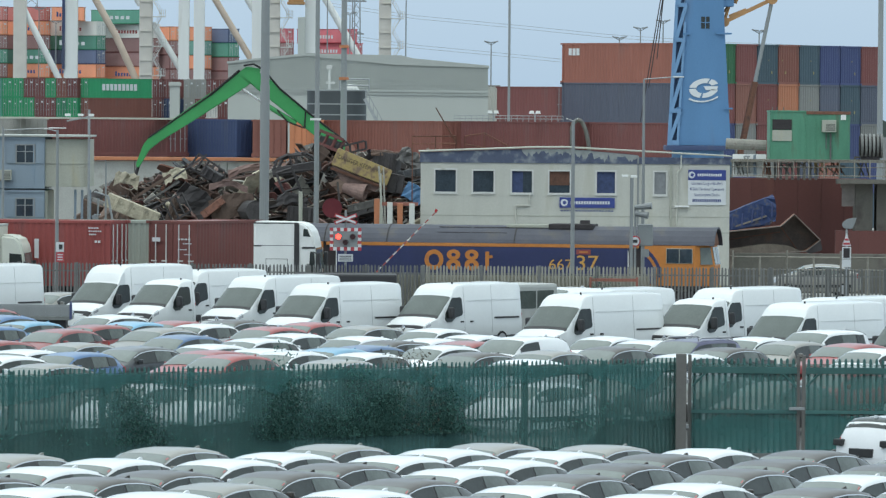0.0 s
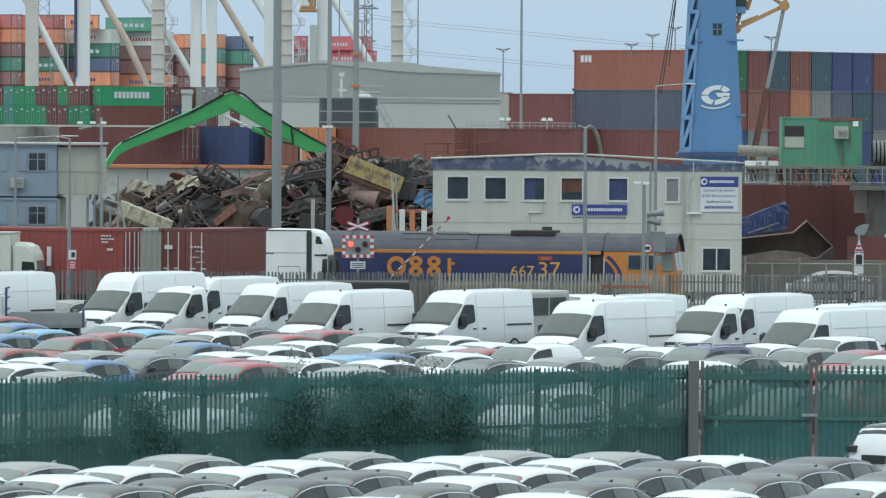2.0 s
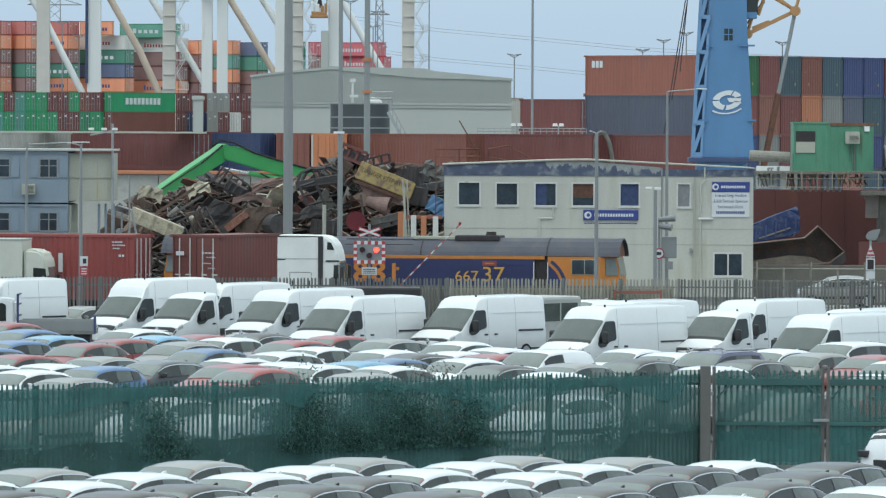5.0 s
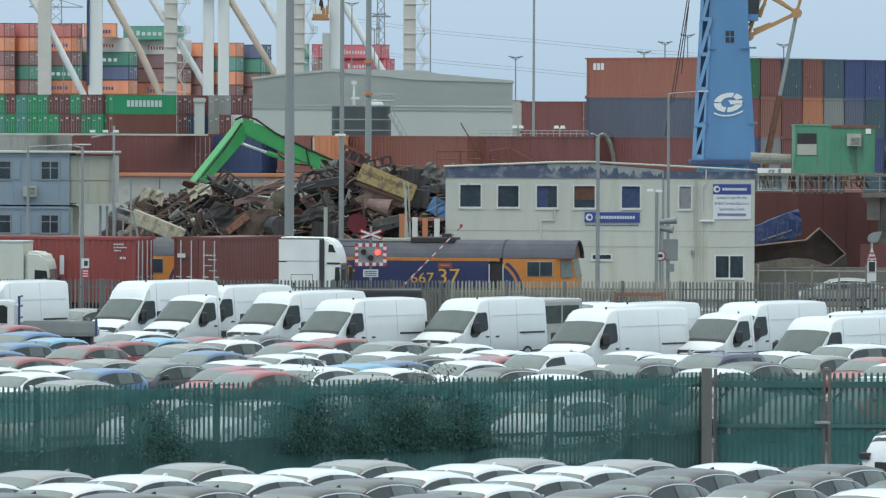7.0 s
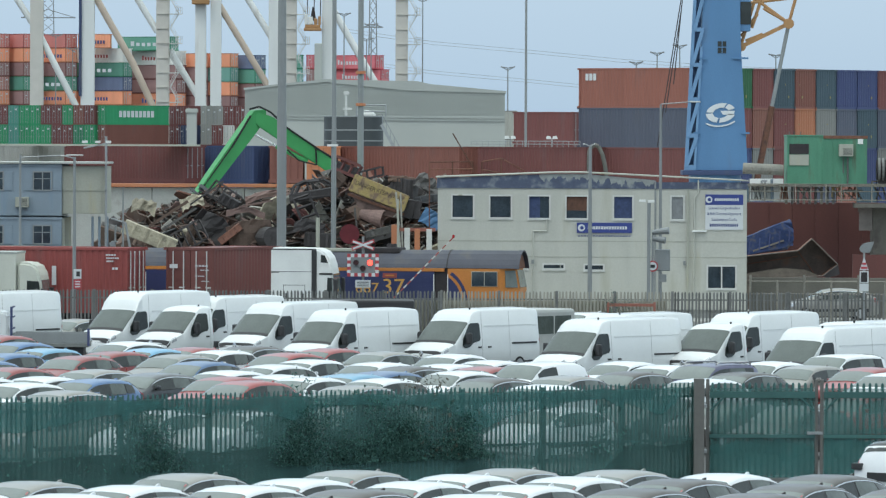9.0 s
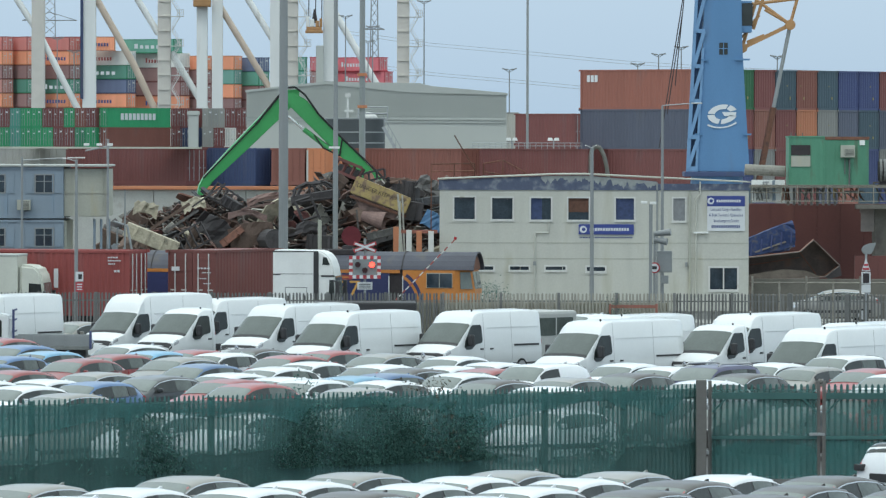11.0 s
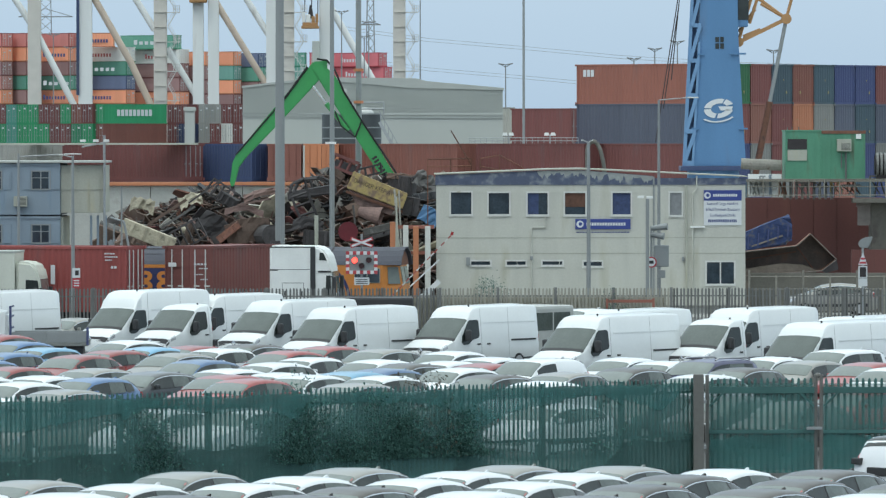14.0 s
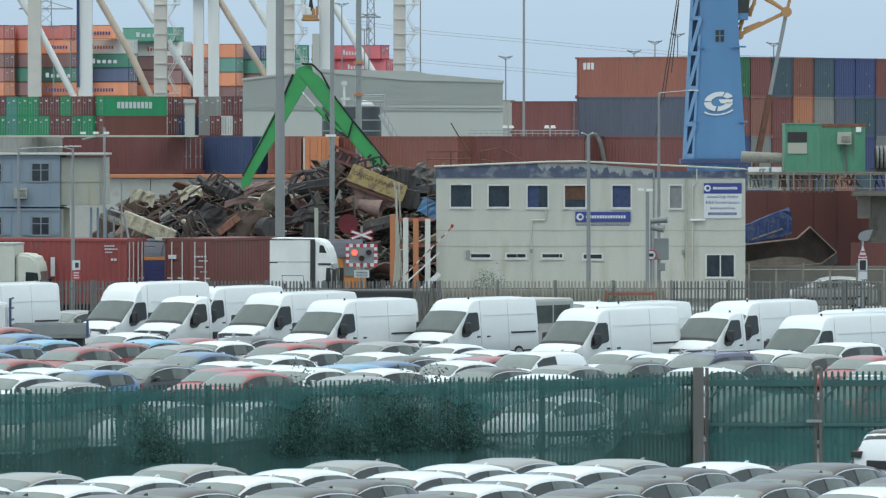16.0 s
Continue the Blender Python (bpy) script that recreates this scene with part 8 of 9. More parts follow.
def ladder(root, u, w, side):
    """Zigzag stairs beside a leg, with railed landings at the outer turns."""
    rails = bmesh.new()
    for k in range(11):
        v = -330 + k * 52
        for a, b in (((2, v), (17, v + 26)), ((17, v + 26), (2, v + 52))):
            bm = bmesh.new()
            beam(bm, (gx(u + side * a[0]), -.6, gz(a[1])), (gx(u + side * b[0]), -.6, gz(b[1])), .8, .13)
            part("stair_flight", bm, FRAME, root)
            for h in (5, 10):
                beam(rails, (gx(u + side * a[0]), -1.0, gz(a[1] - h)), (gx(u + side * b[0]), -1.0, gz(b[1] - h)), .05, .06)
        bm = bmesh.new()
        box(bm, gx(u), gx(u + side * 23), -1.2, 0, gz(v + 28), gz(v + 26.5))
        part("landing", bm, FRAME, root)
        for q in (12, 16, 20, 23):
            rod(rails, (gx(u + side * q), -1.1, gz(v + 26.5)), (gx(u + side * q), -1.1, gz(v + 15)), .045, seg=4)
        for h in (15, 20.5):
            beam(rails, (gx(u + side * 11), -1.1, gz(v + h)), (gx(u + side * 23), -1.1, gz(v + h)), .05, .06)
    tagged(part("stair_railing", rails, FRAME, root), kind="stuff")
    for k in range(20):
        bm = bmesh.new()
        v = -330 + k * 26
        box(bm, gx(u - w), gx(u), -.2, 0, gz(v + 1), gz(v))
        part("leg_flange", bm, CRANE_PINK, root)


cr = thing("quay_crane", pose(0, QY, 0), "white quay gantry crane with tubular braces", "crane", "quay cranes")
leg(cr, 61, 23, True)
leg(cr, 151, 24)
bm = bmesh.new()
box(bm, gx(136), gx(141), -.4, -.01, gz(155), gz(-330))
part("cable_chain", bm, BOX["navy"], cr)
strut(cr, (10, -41), (66, 46), .75)
strut(cr, (64, 43), (133, 177), .75)
strut(cr, (153, -41), (231, 96), .8, CRANE_TAN)
strut(cr, (230, 94), (272, 184), .8, CRANE_TAN)
cr = thing("quay_crane", pose(0, QY, 0), "white quay gantry crane with zigzag access stairs", "crane", "quay cranes")
leg(cr, 284, 23, True)
ladder(cr, 296, 22, 1)
leg(cr, 351, 19)
leg(cr, 378, 19)
strut(cr, (219, -50), (274, 40), .75)
strut(cr, (296, 72), (364, 184), .75)
strut(cr, (357, -51), (477, 146), .75, CRANE_TAN)
bm = bmesh.new()
box(bm, gx(336), gx(367), -2, 1, gz(-8), gz(-22), .2)
for a in (338, 347, 356):
    box(bm, gx(a), gx(a + 6), -1.6, .6, gz(-22), gz(-29), .1)
part("trolley", bm, CRANE_OCHRE, cr, "ochre hoist trolley")
bm = bmesh.new()
for a in (341, 352, 362):
    rod(bm, (gx(a), -.5, gz(-26)), (gx(a + 2), -.5, gz(-330)), .08, seg=4)
part("hoist_rope", bm, SOOT, cr)
cr = thing("quay_crane", pose(0, QY, 0), "pale quay gantry crane with operator cab", "crane", "quay cranes")
leg(cr, 480, 17)
leg(cr, 511, 20, True)
ladder(cr, 521, 18, 1)
strut(cr, (418, -45), (490, 72), .75)
strut(cr, (562, -40), (662, 132), .8)
leg(cr, 575, 19)
bm = bmesh.new()
box(bm, gx(534), gx(565), -2, 1, gz(38), gz(33), .1)
box(bm, gx(536), gx(563), -1.6, .8, gz(33), gz(27), .1)
trolley = part("trolley", bm, CRANE_OCHRE, cr, "ochre hoist trolley")
for a, b, v in ((535, 541, 9), (542, 550, 13), (552, 558, 16), (559, 564, 12)):
    bm = bmesh.new()
    box(bm, gx(a), gx(b), -1.5, .5, gz(27), gz(v), .12)
    part("winch_housing", bm, CRANE_WHITE if a < 550 else CRANE_OCHRE, trolley)
bm = bmesh.new()
for a in (540, 552, 563):
    rod(bm, (gx(a), -.5, gz(20)), (gx(a + 2), -.5, gz(-330)), .08, seg=4)
prism(bm, [(gx(545), gz(20)), (gx(556), gz(20)), (gx(552), gz(-4)), (gx(549), gz(-4))], -1, 0)
part("hoist_rope", bm, SOOT, cr)
bm = bmesh.new()
box(bm, gx(553), gx(566), -1, 1, 0, gz(60), .1)
part("grey_column", bm, SHED, cr)
cr = thing("quay_crane", pose(0, QY, 0), "pale quay gantry crane leg with access stairs", "crane", "quay cranes")
leg(cr, 707, 22, True)
ladder(cr, 718, 20, 1)


# high-mast lights and lattice masts far off
def high_mast(u, v, y, spread=10, r=.11):
    p = y / 11500
    root = thing("floodlight_mast", pose((u - 784) * p, y, 0), "distant grey floodlight mast", "light mast", "floodlight masts")
    top = 9.1 - (v - 224) * p
    bm = bmesh.new()
    rod(bm, (0, 0, 0), (0, 0, top), r * 1.3, r * .7, 8)
    part("shaft", bm, GREY_PAINT, root)
    bm = bmesh.new()
    w = spread * p
    for a in (-1, 1):
        beam(bm, (0, 0, top - .35), (a * w, 0, top + .1), .09, .09)
    beam(bm, (-w * .75, 0, top), (w * .75, 0, top), .07, .07)
    part("head_frame", bm, GREY_PAINT, root)
    for a in (-1, -.45, .45, 1):
        bm = bmesh.new()
        box(bm, -.22, .22, -.2, .2, -.09, .09, .03, Matrix.Translation((a * w, 0, top + .12 * abs(a))) @ pose(0, 0, 0, 0, -18 * a, 0))
        part("floodlight", bm, GREY_PAINT, root)
    return root


for u, v, y in ((895, 102, 900), (605, 8, 1000), (744, -18, 950), (1122, 92, 900), (1159, 75, 880), (1199, 62, 860), (1369, 78, 820), (125, 71, 1140), (95, 48, 1140), (653, 27, 1000), (645, 52, 1000)):
    high_mast(u, v, y)
for u, y, r in ((927, 520, .115), (1584, 420, .2)):
    root = thing("mast", pose((u - 784) * y / 11500, y, .6 if y < 600 else 0), "tall thin grey mast", "mast", "floodlight masts")
    bm = bmesh.new()
    rod(bm, (0, 0, 0), (0, 0, 30 if y < 600 else 40), r, r * .7, 8)
    part("shaft", bm, GREY_PAINT, root)
    bm = bmesh.new()
    box(bm, -.5, .5, -.5, .5, 0, .05)
    part("base_plate", bm, GALV, root)


def pylon(u, v, y, w, arms, taper_to):
    p = y / 11500
    root = thing("pylon", pose((u - 784) * p, y, 0), "distant steel lattice pylon", "pylon", "lattice pylons")
    top = 9.1 - (v - 224) * p
    bm = bmesh.new()
    half = w * p / 2
    n = 20
    for k in range(n):
        a, b = k / n, (k + 1) / n
        ha, hb = half * (1 - a * taper_to), half * (1 - b * taper_to)
        for s in (-1, 1):
            beam(bm, (s * ha, 0, top * a), (s * hb, 0, top * b), .26, .26)
            beam(bm, (s * ha, 0, top * a), (-s * hb, 0, top * b), .15, .15)
    part("lattice", bm, GREY_PAINT, root)
    for f, l in arms:
        bm = bmesh.new()
        z, l = top * f, l * p
        beam(bm, (-l, 0, z), (l, 0, z), .3, .3)
        beam(bm, (-l, 0, z), (0, 0, z + l * .3), .2, .2)
        beam(bm, (l, 0, z), (0, 0, z + l * .3), .2, .2)
        part("cross_arm", bm, GREY_PAINT, root)
    return root


pylon(656, -60, 1500, 20, ((.743, 18), (.58, 14)), .5)
far_pylon = pylon(81.5, -60, 1900, 30, ((.775, 48), (.95, 36)), .45)
for k, (v0, v1, v2) in enumerate(((33, 70, 98), (85, 122, 150))):
    for d in (0, 5):
        cu = bpy.data.curves.new("power_line", "CURVE")
        cu.dimensions, cu.bevel_depth = "3D", .045
        sp = cu.splines.new("POLY")
        pts = [(600, v0), (760, (v0 + v1) / 2 + 4), (930, v1), (1100, v1 + 16), (1300, v2), (1560, v2 + 8)]
        sp.points.add(len(pts) - 1)
        for i, (u, v) in enumerate(pts):
            sp.points[i].co = ((u - 784) * .1565, 1800 + d, 9.1 - (v + d - 224) * .1565, 1)
        ob = new("power_line", cu)
        tmp = bpy.data.meshes.new_from_object(ob.evaluated_get(bpy.context.evaluated_depsgraph_get()))
        bpy.data.objects.remove(ob)
        line = put("cable", tmp, GREY_PAINT, far_pylon, "thin slack power line")
        line.matrix_basis = far_pylon.matrix_basis.inverted()
# hazy low shore beyond the docks
bm = bmesh.new()
rr = random.Random(5)
pts = [(-400 + i * 10, rr.uniform(3, 8)) for i in range(81)]
prism(bm, [(-400, 0)] + pts + [(400, 0)], 2600, 2610)
solid("backdrop", bm, mat("distant trees", (.07, .09, .08), .9, spots=.3, size=20), "low dark tree line on the far shore", "trees", kind="structure")


# ---------------------------------------------------------------- green palisade fence
def pale_mesh(h, w):
    """A W-section pale with a pointed, splayed top."""
    bm = bmesh.new()
    d = w * .22
    o = [(-w / 2, d), (-w / 6, 0), (w / 6, 0), (w / 2, d)]
    lo = [bm.verts.new((x, y, .05)) for x, y in o]
    mid = [bm.verts.new((x, y, h - .06)) for x, y in o]
    top = [bm.verts.new((x * .5, y, h)) for x, y in o]
    for a, b in ((lo, mid), (mid, top)):
        for i in range(3):
            bm.faces.new((a[i], a[i + 1], b[i + 1], b[i]))
    thick(bm, .006)
    return mesh_of("pale", bm)


PALE_GREEN, PALE_GREY = pale_mesh(2.58, .078), pale_mesh(2.42, .085)
pal = random.Random(8)


def bar_mesh(length, t, h):
    bm = bmesh.new()
    box(bm, 0, length, -t / 2, t / 2, -h / 2, h / 2)
    return mesh_of("rail", bm)


def post_mesh(h, w):
    bm = bmesh.new()
    box(bm, -w / 2, w / 2, -w * .35, w * .35, -.25, h, .008)
    return mesh_of("fence_post", bm)


G0 = Vector((6.80, 173.4, 0))
GDIR = Vector((-2.11, -1.936, 0)).normalized()
PANEL = 2.864
gturn = math.degrees(math.atan2(-GDIR.y, -GDIR.x))
g_rail, g_post = bar_mesh(PANEL, .05, .065), post_mesh(2.55, .11)


def netting(parent, x0, x1, low, high, material, label, seed, y=-.075):
    """Netting tied over the pales; low and high give its lower and upper edge along the panel."""
    bm = bmesh.new()
    n = 24
    lo, hi = [], []
    for i in range(n + 1):
        f = i / n
        x = x0 + (x1 - x0) * f
        w = .05 * noise.noise(Vector((x * 3 + seed * 7, 0, 1))) + .03 * noise.noise(Vector((x * 9 + seed, 2, 1)))
        a = float(np.interp(f, [q / (len(low) - 1) for q in range(len(low))], low))
        b = float(np.interp(f, [q / (len(high) - 1) for q in range(len(high))], high))
        lo.append(bm.verts.new((x, y + .015 * math.sin(i * 1.1), min(b - .01, max(.02, a + w)))))
        hi.append(bm.verts.new((x, y + .015 * math.sin(i * 1.7), b + w * .7)))
    for i in range(n):
        bm.faces.new((lo[i], lo[i + 1], hi[i + 1], hi[i]))
    thick(bm, .006)
    part("netting", bm, material, parent, label)


# the foot netting's upper edge and the hung netting's torn lower edge, panel by panel from the gate
FOOT = [(.95, 1.0, .9, .95, 1.05), (.35, .3, .25, .35, .8), (.9, .5, .3, .3, .3), (.2, .15, .2, .2, .6), (.9, .3, .2, .15, .2), (1.1, 1.12, 1.15, 1.2, 1.0),
        (1.1, .4, .3, 1.15, 1.12), (.95, 1.05, 1.1, 1.1, 1.1), (.8, .9, 1.0, 1.0, 1.0), (.9, .9, 1.0, 1.0, 1.0), (.9, .9, 1.0, 1.0, 1.0)]
HUNG = [(2.1, 1.9, 1.75, 2.2, 2.3), (1.95, 2.1, 2.2, 2.2, 1.9), (1.35, 1.5, 1.75, 1.9, 1.98), (2.1, 2.2, 2.1, 2.0, 1.8), (1.9, 2.1, 2.2, 2.2, 2.1), (2.0, 2.05, 2.1, 2.0, 1.8),
        (1.9, 2.2, 2.2, 2.05, 2.05), (1.75, 1.85, 1.95, 2.05, 2.1), (1.7, 1.7, 1.7, 1.7, 1.7), (1.7, 1.7, 1.7, 1.7, 1.7), (1.7, 1.7, 1.7, 1.7, 1.7)]
for k in range(11):
    left = G0 + GDIR * PANEL * (k + 1)
    fence = thing("palisade_fence", pose(left.x, left.y, .0206 * k, 0, 0, gturn), "green painted steel palisade panel with torn netting", "fence", "green palisade fence")
    put("fence_post", g_post, FENCE_GREEN, fence)
    for z in (1.06, 2.21):
        put("rail", g_rail, FENCE_GREEN, fence, "", Matrix.Translation((0, .02, z)))
    for i in range(18):
        put("pale", PALE_GREEN, FENCE_GREEN, fence, "", Matrix.Translation((.08 + i * .159, -.03, pal.uniform(-.012, .012))) @ pose(0, 0, 0, 0, pal.uniform(-.5, .5), 0))
    netting(fence, 0, PANEL, (.02, .02), FOOT[k], NET_THICK, "torn green mesh netting", k)
    netting(fence, 0, PANEL, HUNG[k], (2.44, 2.4, 2.45, 2.42), NET_MID, "hung green mesh netting with a torn edge", k + 20, -.095)
    netting(fence, 0, PANEL, (.03, .03), (2.46, 2.46), NET_THIN, "thin see-through green netting", k + 40, -.06)
gate_post = thing("gate_post", pose(6.79, 173, 0), "heavy weathered steel gate post", "post", "gate posts")
bm = bmesh.new()
box(bm, -.13, .15, -.13, .13, 0, 2.69, .02)
part("shaft", bm, POST_BROWN, gate_post)
for z in (.75, 1.95):
    bm = bmesh.new()
    box(bm, .12, .22, -.06, .06, z - .05, z + .05, .01)
    part("hinge", bm, GALV, gate_post)
leaf_w = 3.0
for k in range(3):
    x0 = 7.01 + k * (leaf_w + .05)
    gate = thing("palisade_gate", pose(x0, 173.6, 0, 0, 0, 2), "green palisade gate leaf with netting", "gate", "green palisade gates")
    for x in (0, leaf_w - .09):
        bm = bmesh.new()
        box(bm, x, x + .09, -.05, .05, .01, 2.65, .01)
        part("gate_stile", bm, POST_BROWN, gate)
    for z in (1.13, 2.24):
        bm = bmesh.new()
        h = .045 if z < 2 else .085
        box(bm, .09, leaf_w - .09, -.115, -.085, z - h, z + h)
        part("rail", bm, FENCE_GREEN, gate)
    for s in (-1, 1):
        bm = bmesh.new()
        x = .1 if s > 0 else leaf_w - .1
        beam(bm, (x, -.1, 1.81), (x + s * .38, -.1, 2.18), .03, .05)
        part("corner_brace", bm, FENCE_GREEN, gate)
    for i in range(17):
        put("pale", PALE_GREEN, FENCE_GREEN, gate, "", Matrix.Translation((.176 + i * .1655, -.035, -.02)))
    bm = bmesh.new()
    lo, hi = [], []
    for i in range(17):
        x = .09 + (leaf_w - .18) * i / 16
        lo.append(bm.verts.new((x, -.08, .02)))
        hi.append(bm.verts.new((x, -.08 - .012 * math.sin(i * 2.1), .85 + .2 * math.sin(math.pi * i / 16 + k) + .05 * math.sin(i * 1.9))))
    for i in range(16):
        bm.faces.new((lo[i], lo[i + 1], hi[i + 1], hi[i]))
    thick(bm, .008)
    part("netting", bm, NET_MID, gate, "green mesh netting")
    bm = bmesh.new()
    box(bm, .09, leaf_w - .09, -.066, -.062, .1, 2.42)
    part("thin_netting", bm, NET_THIN, gate, "thin see-through green netting")
    bm = bmesh.new()
    box(bm, leaf_w - .3, leaf_w + .12, -.16, -.1, 1.18, 1.26, .01)
    part("bolt", bm, GALV, gate)


# ---------------------------------------------------------------- shrubs growing through the fence
def shrub(x, y, wide, high, leaves, seed, label, dry=False, spill=.25):
    r = random.Random(seed)
    root = thing("shrub", pose(x, y, 0, 0, 0, gturn), label, "shrub", "shrubs along the green fence")
    st, lf = bmesh.new(), bmesh.new()
    tips = []
    for k in range(int(8 + wide * 6)):
        bx = r.uniform(-wide / 2, wide / 2)
        q = Vector((bx, r.uniform(0, .2), 0))
        h = high * r.uniform(.45, 1) * (1 - .35 * abs(2 * bx / wide) ** 2)
        for i in range(5):
            p = q + Vector((r.uniform(-.12, .12), r.uniform(-.1, .1), h / 5))
            p.y = max(p.y, .0)
            rod(st, q, p, .016 - .0025 * i, .0135 - .0025 * i, 5, False)
            tips.append((p, i))
            q = p
    for k in range(int(leaves * (6 if leaves > 1500 else 2.6))):
        p, i = r.choice(tips)
        c = p + Vector((r.gauss(0, spill), abs(r.gauss(0, .12)), r.gauss(0, .16)))
        if c.z > .8 and r.random() < .09:
            c.y = -.27 - c.y * .4  # leaves that have grown through the pales
        if c.z < .05:
            continue
        l, w = r.uniform(.025, .065), r.uniform(.014, .032)
        m = Matrix.Translation(c) @ Euler((r.uniform(-1.4, 1.4), r.uniform(-1.4, 1.4), r.uniform(0, 6.3))).to_matrix().to_4x4()
        v = [lf.verts.new(m @ Vector(t)) for t in ((-l, 0, 0), (0, -w, .012), (l, 0, 0), (0, w, .012))]
        lf.faces.new(v)
    tagged(part("stem", st, STEM, root), kind="stuff")
    tagged(part("leaves", lf, LEAF_DRY if dry else LEAF, root), kind="stuff")


def on_fence(u):
    k = (u - 49.6) / (163.29 - .012261 * u)  # panels counted from the west post
    d = G0 + GDIR * (8 - k) * PANEL
    return d.x - .14, d.y + .15


for u, w, h, n, s, dry in ((560, 2.6, 2.3, 4200, 1, False), (660, 2.8, 2.3, 5000, 2, False), (760, 2.6, 2.45, 4800, 3, False), (830, 1.6, 1.6, 1700, 4, False),
                           (540, .9, 3.3, 700, 5, False), (772, 1.2, 3.3, 700, 6, True), (270, 1.3, 2.3, 2000, 7, False), (150, 2.0, 1.3, 500, 8, False),
                           (400, 2.0, 1.0, 500, 9, False), (1080, 1.6, 1.5, 500, 10, False), (40, 1.6, 1.0, 300, 12, False)):
    x, y = on_fence(u)
    shrub(x, y, w, h, n, s, "brown dry seeding shrub above the fence" if dry else "dark green leafy shrub against the fence", dry)

# ---------------------------------------------------------------- grey palisade fence along the railway
FY = 281.0
n_panels = 17
fx0, f_panel = -20.13, 2.5
gr_rail, gr_post = bar_mesh(f_panel, .05, .06), post_mesh(2.45, .12)
for k in range(n_panels):
    fence = thing("palisade_fence", pose(fx0 + k * f_panel, FY, 0), "weathered grey steel palisade panel", "fence", "grey palisade fence")
    put("fence_post", gr_post, FENCE_GREY, fence)
    for z in (.6, 2.08):
        put("rail", gr_rail, FENCE_GREY, fence, "", Matrix.Translation((0, .03, z)))
    for i in range(16):
        put("pale", PALE_GREY, FENCE_BEIGE if -2.30 < fx0 + k * f_panel < 8.21 else FENCE_GREY, fence, "", Matrix.Translation((.11 + i * .152, -.02, pal.uniform(-.015, .015))) @ pose(0, 0, 0, 0, pal.uniform(-.6, .6), 0))
bm = bmesh.new()
ribbed(bm, -2.01, 9.66, 0, 0.02, 2.02, .31, .05)
thick(bm, .01)
solid("sheet_screen", bm, BEIGE, "beige profiled sheet screen behind the grey fence", "fence", at=Matrix.Translation((0, 281.25, 0)))
# dark flatbed roof and small things between fence and vans
bm = bmesh.new()
box(bm, -2.2, 2.2, -1.0, 1.0, 0, 2.1, .08)
solid("dark_trailer", bm, PLASTIC, "low dark covered trailer beside the fence", "trailer", at=pose(-3.49, 278.5, 0))
# tube rail fence at the east end
for k in range(5):
    rail = thing("guard_rail", pose(13.62, 289, 0) @ Matrix.Translation((k * 2.4, 0, 0)), "galvanised steel guard rail", "railing", "guard rails")
    for x in (0, 1.2):
        bm = bmesh.new()
        rod(bm, (x, 0, 0), (x, 0, 3.02 if x == 0 else 2.77), .045, seg=8)
        part("post", bm, RAIL_GREY, rail)
    bm = bmesh.new()
    for z in (2.72, 2.16):
        rod(bm, (0, 0, z), (2.4, 0, z), .035, seg=6)
    part("rail", bm, RAIL_GREY, rail)
bm = bmesh.new()
box(bm, 14.52, 22.93, 308.0, 308.3, .6, 2.48, .02)
solid("kerb_beam", bm, DARK_CONCRETE, "long grey concrete kerb beam", "kerb", kind="structure")
mark = thing("marker_sign", pose(18.54, 287, 0), "track-side marker with triangle and dark panel", "sign")
bm = bmesh.new()
rod(bm, (0, 0, 0), (0, 0, 4.08), .05, seg=8)
part("post", bm, GALV, mark)
bm = bmesh.new()
prism(bm, [(-.2, 3.29), (.2, 3.29), (0, 3.86)], -.07, -.05)
tri = part("triangle", bm, SIGN_WHITE, mark)
for k in range(2):
    bm = bmesh.new()
    w = .15 - .06 * k
    box(bm, -w, w, -.085, -.071, 3.34 + .18 * k, 3.34 + .09 + .18 * k)
    part("red_band", bm, HAZARD_RED, tri)
bm = bmesh.new()
box(bm, -.2, .2, -.1, -.05, 2.71, 3.24, .01)
pn = part("panel", bm, SIGN_WHITE, mark)
bm = bmesh.new()
box(bm, -.14, .14, -.112, -.1, 2.76, 3.19)
part("dark_face", bm, SOOT, pn)
bm = bmesh.new()
box(bm, -.2, .2, -.08, -.05, 2.34, 2.69, .01)
part("lower_plate", bm, SIGN_WHITE, mark)
bm = bmesh.new()
prism(bm, [(-.12, 4.05), (.22, 4.02), (.32, 4.18), (.45, 4.55), (.08, 4.5), (-.14, 4.38), (-.22, 4.2)], -.05, .05)
bmesh.ops.bevel(bm, geom=list(bm.edges), offset=.03, segments=2, affect="EDGES")
part("reflector_hood", bm, GREY_PAINT, mark)
car("hatch", "silver", 18.10, 303.5, 184, "grey car parked beyond the railings", "", z=.6)
# flatbed truck and panel van at the west end of the vans
van(6.2, 2.75, -18.21, 263.3, 180 + 54, "white high-roof van parked side by side", False)
fb = thing("flatbed_truck", pose(-15.43, 253.7, 0, 0, 0, 0), "white flatbed truck with blue corner posts", "truck")
bm = bmesh.new()
box(bm, -1.40, 1.6, -1.0, 1.0, .85, 1.0, .02)
bed = part("bed", bm, mat("weathered aluminium dropside", (.20, .21, .20), .55, .3, spots=.2, size=.4, streaks=True), fb)
for y in (-1.0, .95):
    bm = bmesh.new()
    box(bm, -1.36, 1.55, y, y + .05, 1.003, 1.40, .01)
    part("side_board", bm, GREY_PAINT, bed)
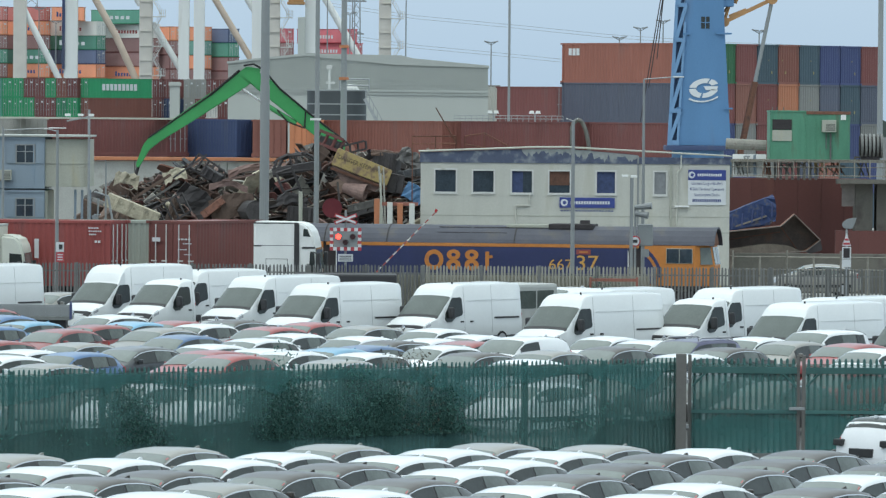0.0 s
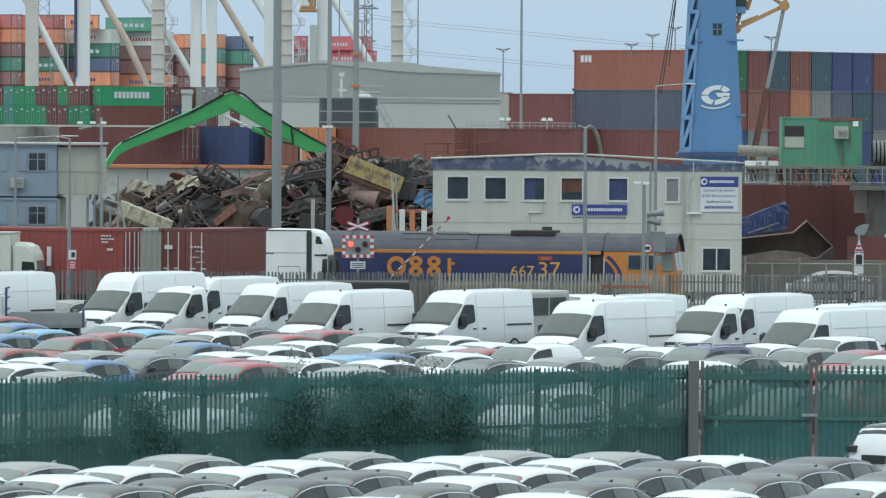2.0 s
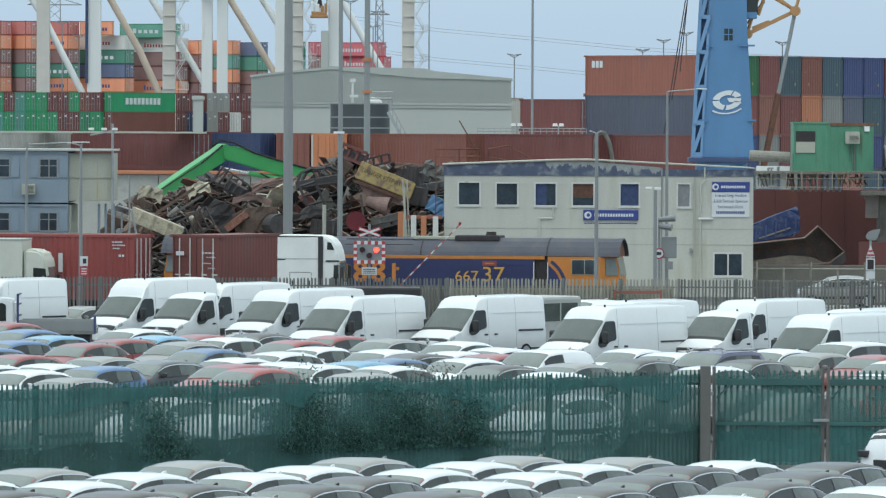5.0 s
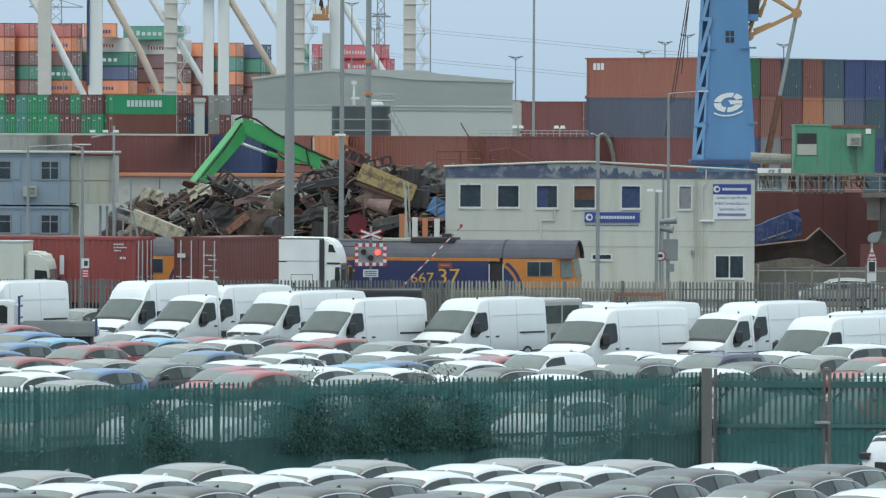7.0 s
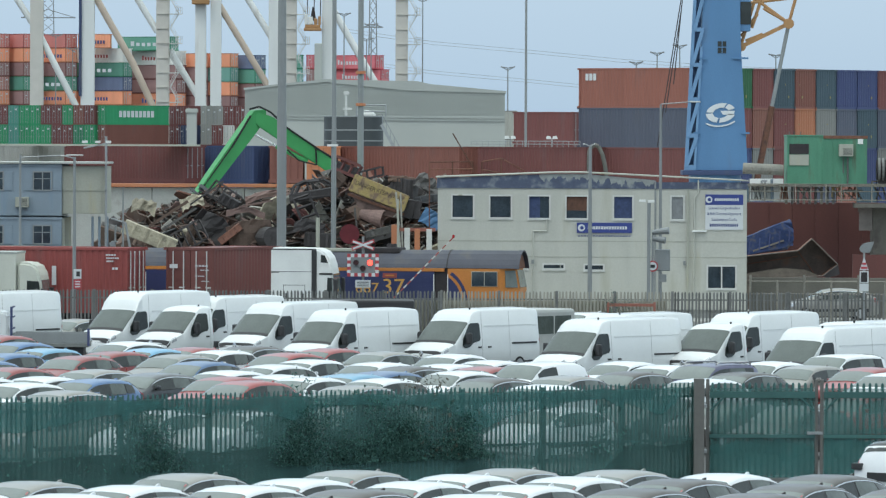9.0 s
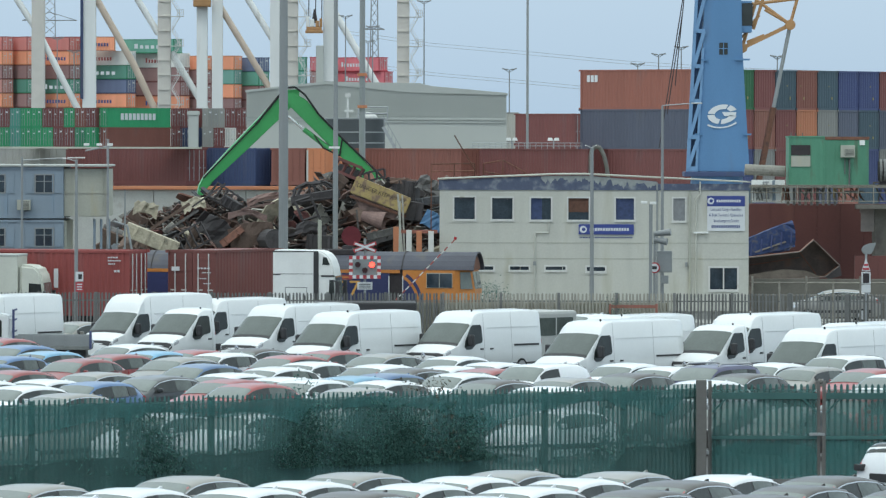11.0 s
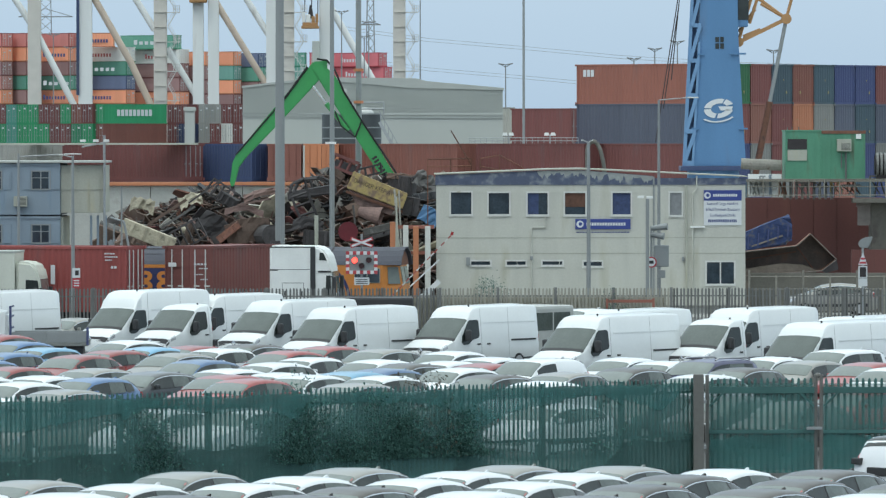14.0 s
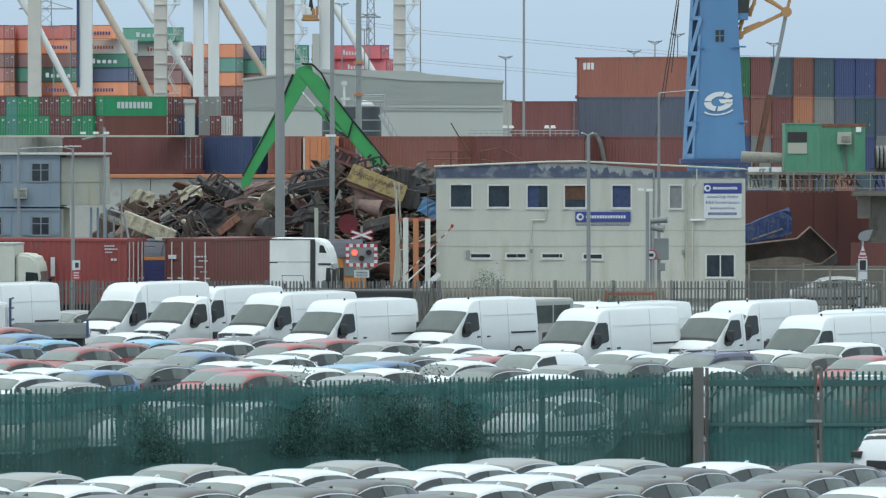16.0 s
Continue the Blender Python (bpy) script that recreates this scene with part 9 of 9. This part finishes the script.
for k in range(5):
    bm = bmesh.new()
    box(bm, -1.30 + k * .62, -1.24 + k * .62, -1.03, -1.0, .98, 1.42)
    part("stake", bm, GREY_PAINT, bed)
for x in (-1.45, 1.55):
    bm = bmesh.new()
    box(bm, x, x + .09, -1.02, -.92, .9, 2.42 if x < 0 else 1.58)
    part("corner_post", bm, BOX["blue"], fb, "dark blue corner post")
bm = bmesh.new()
for z in (1.55, 2.0, 2.38):
    box(bm, -1.43, -1.38, -.92, .95, z - .03, z + .03)
part("headboard", bm, BOX["blue"], fb)
bm = bmesh.new()
prism(bm, [(-3.9, .45), (-1.52, .45), (-1.52, 2.12), (-1.75, 2.24), (-2.75, 2.22), (-3.35, 1.55), (-3.85, 1.25)], -1.0, 1.0)
bmesh.ops.bevel(bm, geom=list(bm.edges), offset=.08, segments=2, affect="EDGES")
cab = part("cab", bm, VAN_WHITE, fb, smooth=True)
for y in (-1, 1):
    bm = bmesh.new()
    prism(bm, [(-2.95, 1.35), (-1.86, 1.35), (-1.86, 1.98), (-2.0, 2.06), (-2.6, 2.05)], y * 1.0 - .012, y * 1.0 + .012)
    part("door_window", bm, GLASS, cab)
bm = bmesh.new()
box(bm, -3.6, 1.4, -.8, .8, .38, .845)
part("chassis", bm, PLASTIC, fb)
tyre, rim = wheel_parts(.36, .24)
for u in (-3.1, .5):
    for s in (-1, 1):
        w = put("wheel", tyre, RUBBER, fb, "", Matrix.Translation((u, s * .85, .36)))
        put("rim", rim, ALLOY, w)
mb = thing("minibus", pose(3.33, 254.9, 0, 0, 0, 180 + 54), "off-white minibus with dark side windows", "minibus")
bm = bmesh.new()
box(bm, -1.75, 1.7, -1.0, 1.0, .35, 2.36, .12)
part("body", bm, mat("dull silver minibus paint", (.40, .405, .385), .45, spots=.08, size=.8, grime=(.3, .29, .26), grime_at=.64), mb)
for s in (-1, 1):
    for x in (-1.45, -.25):
        bm = bmesh.new()
        box(bm, x, x + 1.1, s * 1.0 - .012, s * 1.0 + .012, 1.4, 2.1)
        part("side_window", bm, REAR_GLASS, mb)
bm = bmesh.new()
box(bm, -1.765, -1.745, -.8, .8, 1.4, 2.15)
part("rear_window", bm, GLASS, mb)
tyre, rim = wheel_parts(.34, .22)
for u in (-1.0, .9):
    for s in (-1, 1):
        w = put("wheel", tyre, RUBBER, mb, "", Matrix.Translation((u, s * .88, .34)))
        put("rim", rim, ALLOY, w)
car("panel", "white", 5.65, 274.0, 180 + 54, "small white van parked behind the delivery vans", "")
car("hatch", "silver", -15.38, 268.5, 180 + 54, "silver car parked beside the first delivery van", "")
# red work barrier and weeds by the fence
wb = thing("work_barrier", pose(8.06, 279.8, 0), "low red plastic work barrier", "barrier")
bm = bmesh.new()
for x in (-1.0, 1.0):
    box(bm, x - .05, x + .05, -.05, .05, 0, 2.0)
box(bm, -1.05, 1.05, -.04, .04, 1.82, 1.95)
part("frame", bm, BOX["rust"], wb)
shrub(7.57, 279.6, 1.6, 2.3, 420, 21, "thin weed growing at the fence foot", False, .18)
shrub(2.16, 303.5, 1.4, 2.5, 900, 22, "grey-green weed before the office wall", False, .18)


# ---------------------------------------------------------------- what moves
def motions():
    # the locomotive rolls slowly to the west: seconds, place of its nose
    nose = [(0, 13.32), (1, 12.16), (2, 11.05), (3, 10.0), (4, 9.0), (6.5, 6.46), (8, 4.84), (9, 3.77), (11.5, 1.11), (12.5, 0.05), (14, -1.50), (16, -3.50)]
    walk(locomotive, [(t, pose(x - 10.58, 296 - 0.1944 * (x - 10.58), 0.26, 0, 0, -11)) for t, x in nose])
    ahead = [(t, x - 28.64) for t, x in nose]
    walk(wagon, [(t, pose(x, 296 - 0.1944 * x, 0.26, 0, 0, -11)) for t, x in ahead])
    walk(cargo, [(t, pose(x, 296 - 0.1944 * x, 1.08, 0, 0, -11)) for t, x in ahead])
    # the ship glides slowly to the east with all its boxes
    for ob in [ship] + SHIP_LOAD:
        m = ob.matrix_basis.copy()
        walk(ob, [(t, Matrix.Translation((-.2 * (16 - t), 0, 0)) @ m) for t in (0, 8, 16)])
    # the handler's boom and stick swing: seconds, elbow (x, z), a point along the stick, the stick's lean towards the heap, its crook
    swing = [
        (0, (-9.32, 11.27), (-14.90, 6.01), 0, 6.7),
        (1.5, (-10.20, 10.89), (-16.37, 6.22), 4, 6.7),
        (2.5, (-11.64, 9.51), (-17.61, 6.31), 22, 3.5),
        (3.0, (-12.14, 8.78), (-17.46, 5.43), 32, -1),
        (3.5, (-12.46, 8.01), (-16.93, 5.22), 46, -3),
        (4.2, (-12.37, 7.72), (-15.87, 5.37), 52, -2),
        (6.3, (-11.29, 8.84), (-13.28, 6.28), 46, 0),
        (7, (-11.02, 9.34), (-12.99, 6.28), 38, 0),
        (9, (-9.93, 10.39), (-12.05, 6.63), 22, 2),
        (12.5, (-7.05, 12.39), (-11.87, 6.43), 0, 6.7),
        (14.5, (-6.44, 12.86), (-10.11, 6.43), 0, 7.5),
        (16, (-7.26, 12.19), (-9.76, 5.54), 0, 7),
    ]
    foot = (-1.41, 4.57)
    booms, sticks = [], []
    for t, e, p, lean, crook in swing:
        # from the outer bend to the pin of the elbow
        e, p, q = Vector(e), Vector(p), Vector(foot)
        e = e + ((q - e).normalized() + (p - e).normalized()).normalized() * 0.5
        a = math.degrees(math.atan2(e[1] - foot[1], e[0] - foot[0]))
        d = (p - e).normalized() * math.cos(radians(lean))
        far = -math.sin(radians(lean))
        b = 180 - math.degrees(math.asin(d[1])) - crook
        side = math.degrees(math.atan2(-far, -d[0]))
        booms.append((t, pose(e[0], 0, e[1], 0, -a, 0)))
        sticks.append((t, pose(e[0], -0.02, e[1], 0, -b, side)))
    walk(boom, booms)
    walk(stick, sticks)
    # the red crossing light alternates between its two lenses
    left, right = pose(-0.31, -0.18, 0.11), pose(0.31, -0.18, 0.11)
    rows, t, here = [(0.0, left)], 0.4, left
    for change in (0.37, 1.34, 2.39, 3.34, 4.39, 5.34, 6.39, 7.34, 8.39, 9.34, 10.39, 11.34, 12.39, 13.34, 14.39, 15.34):
        there = right if here is left else left
        rows += [(change, here), (change + 1 / 30, there)]
        here = there
    rows.append((16.0, here))
    walk(red_light, rows)


motions()
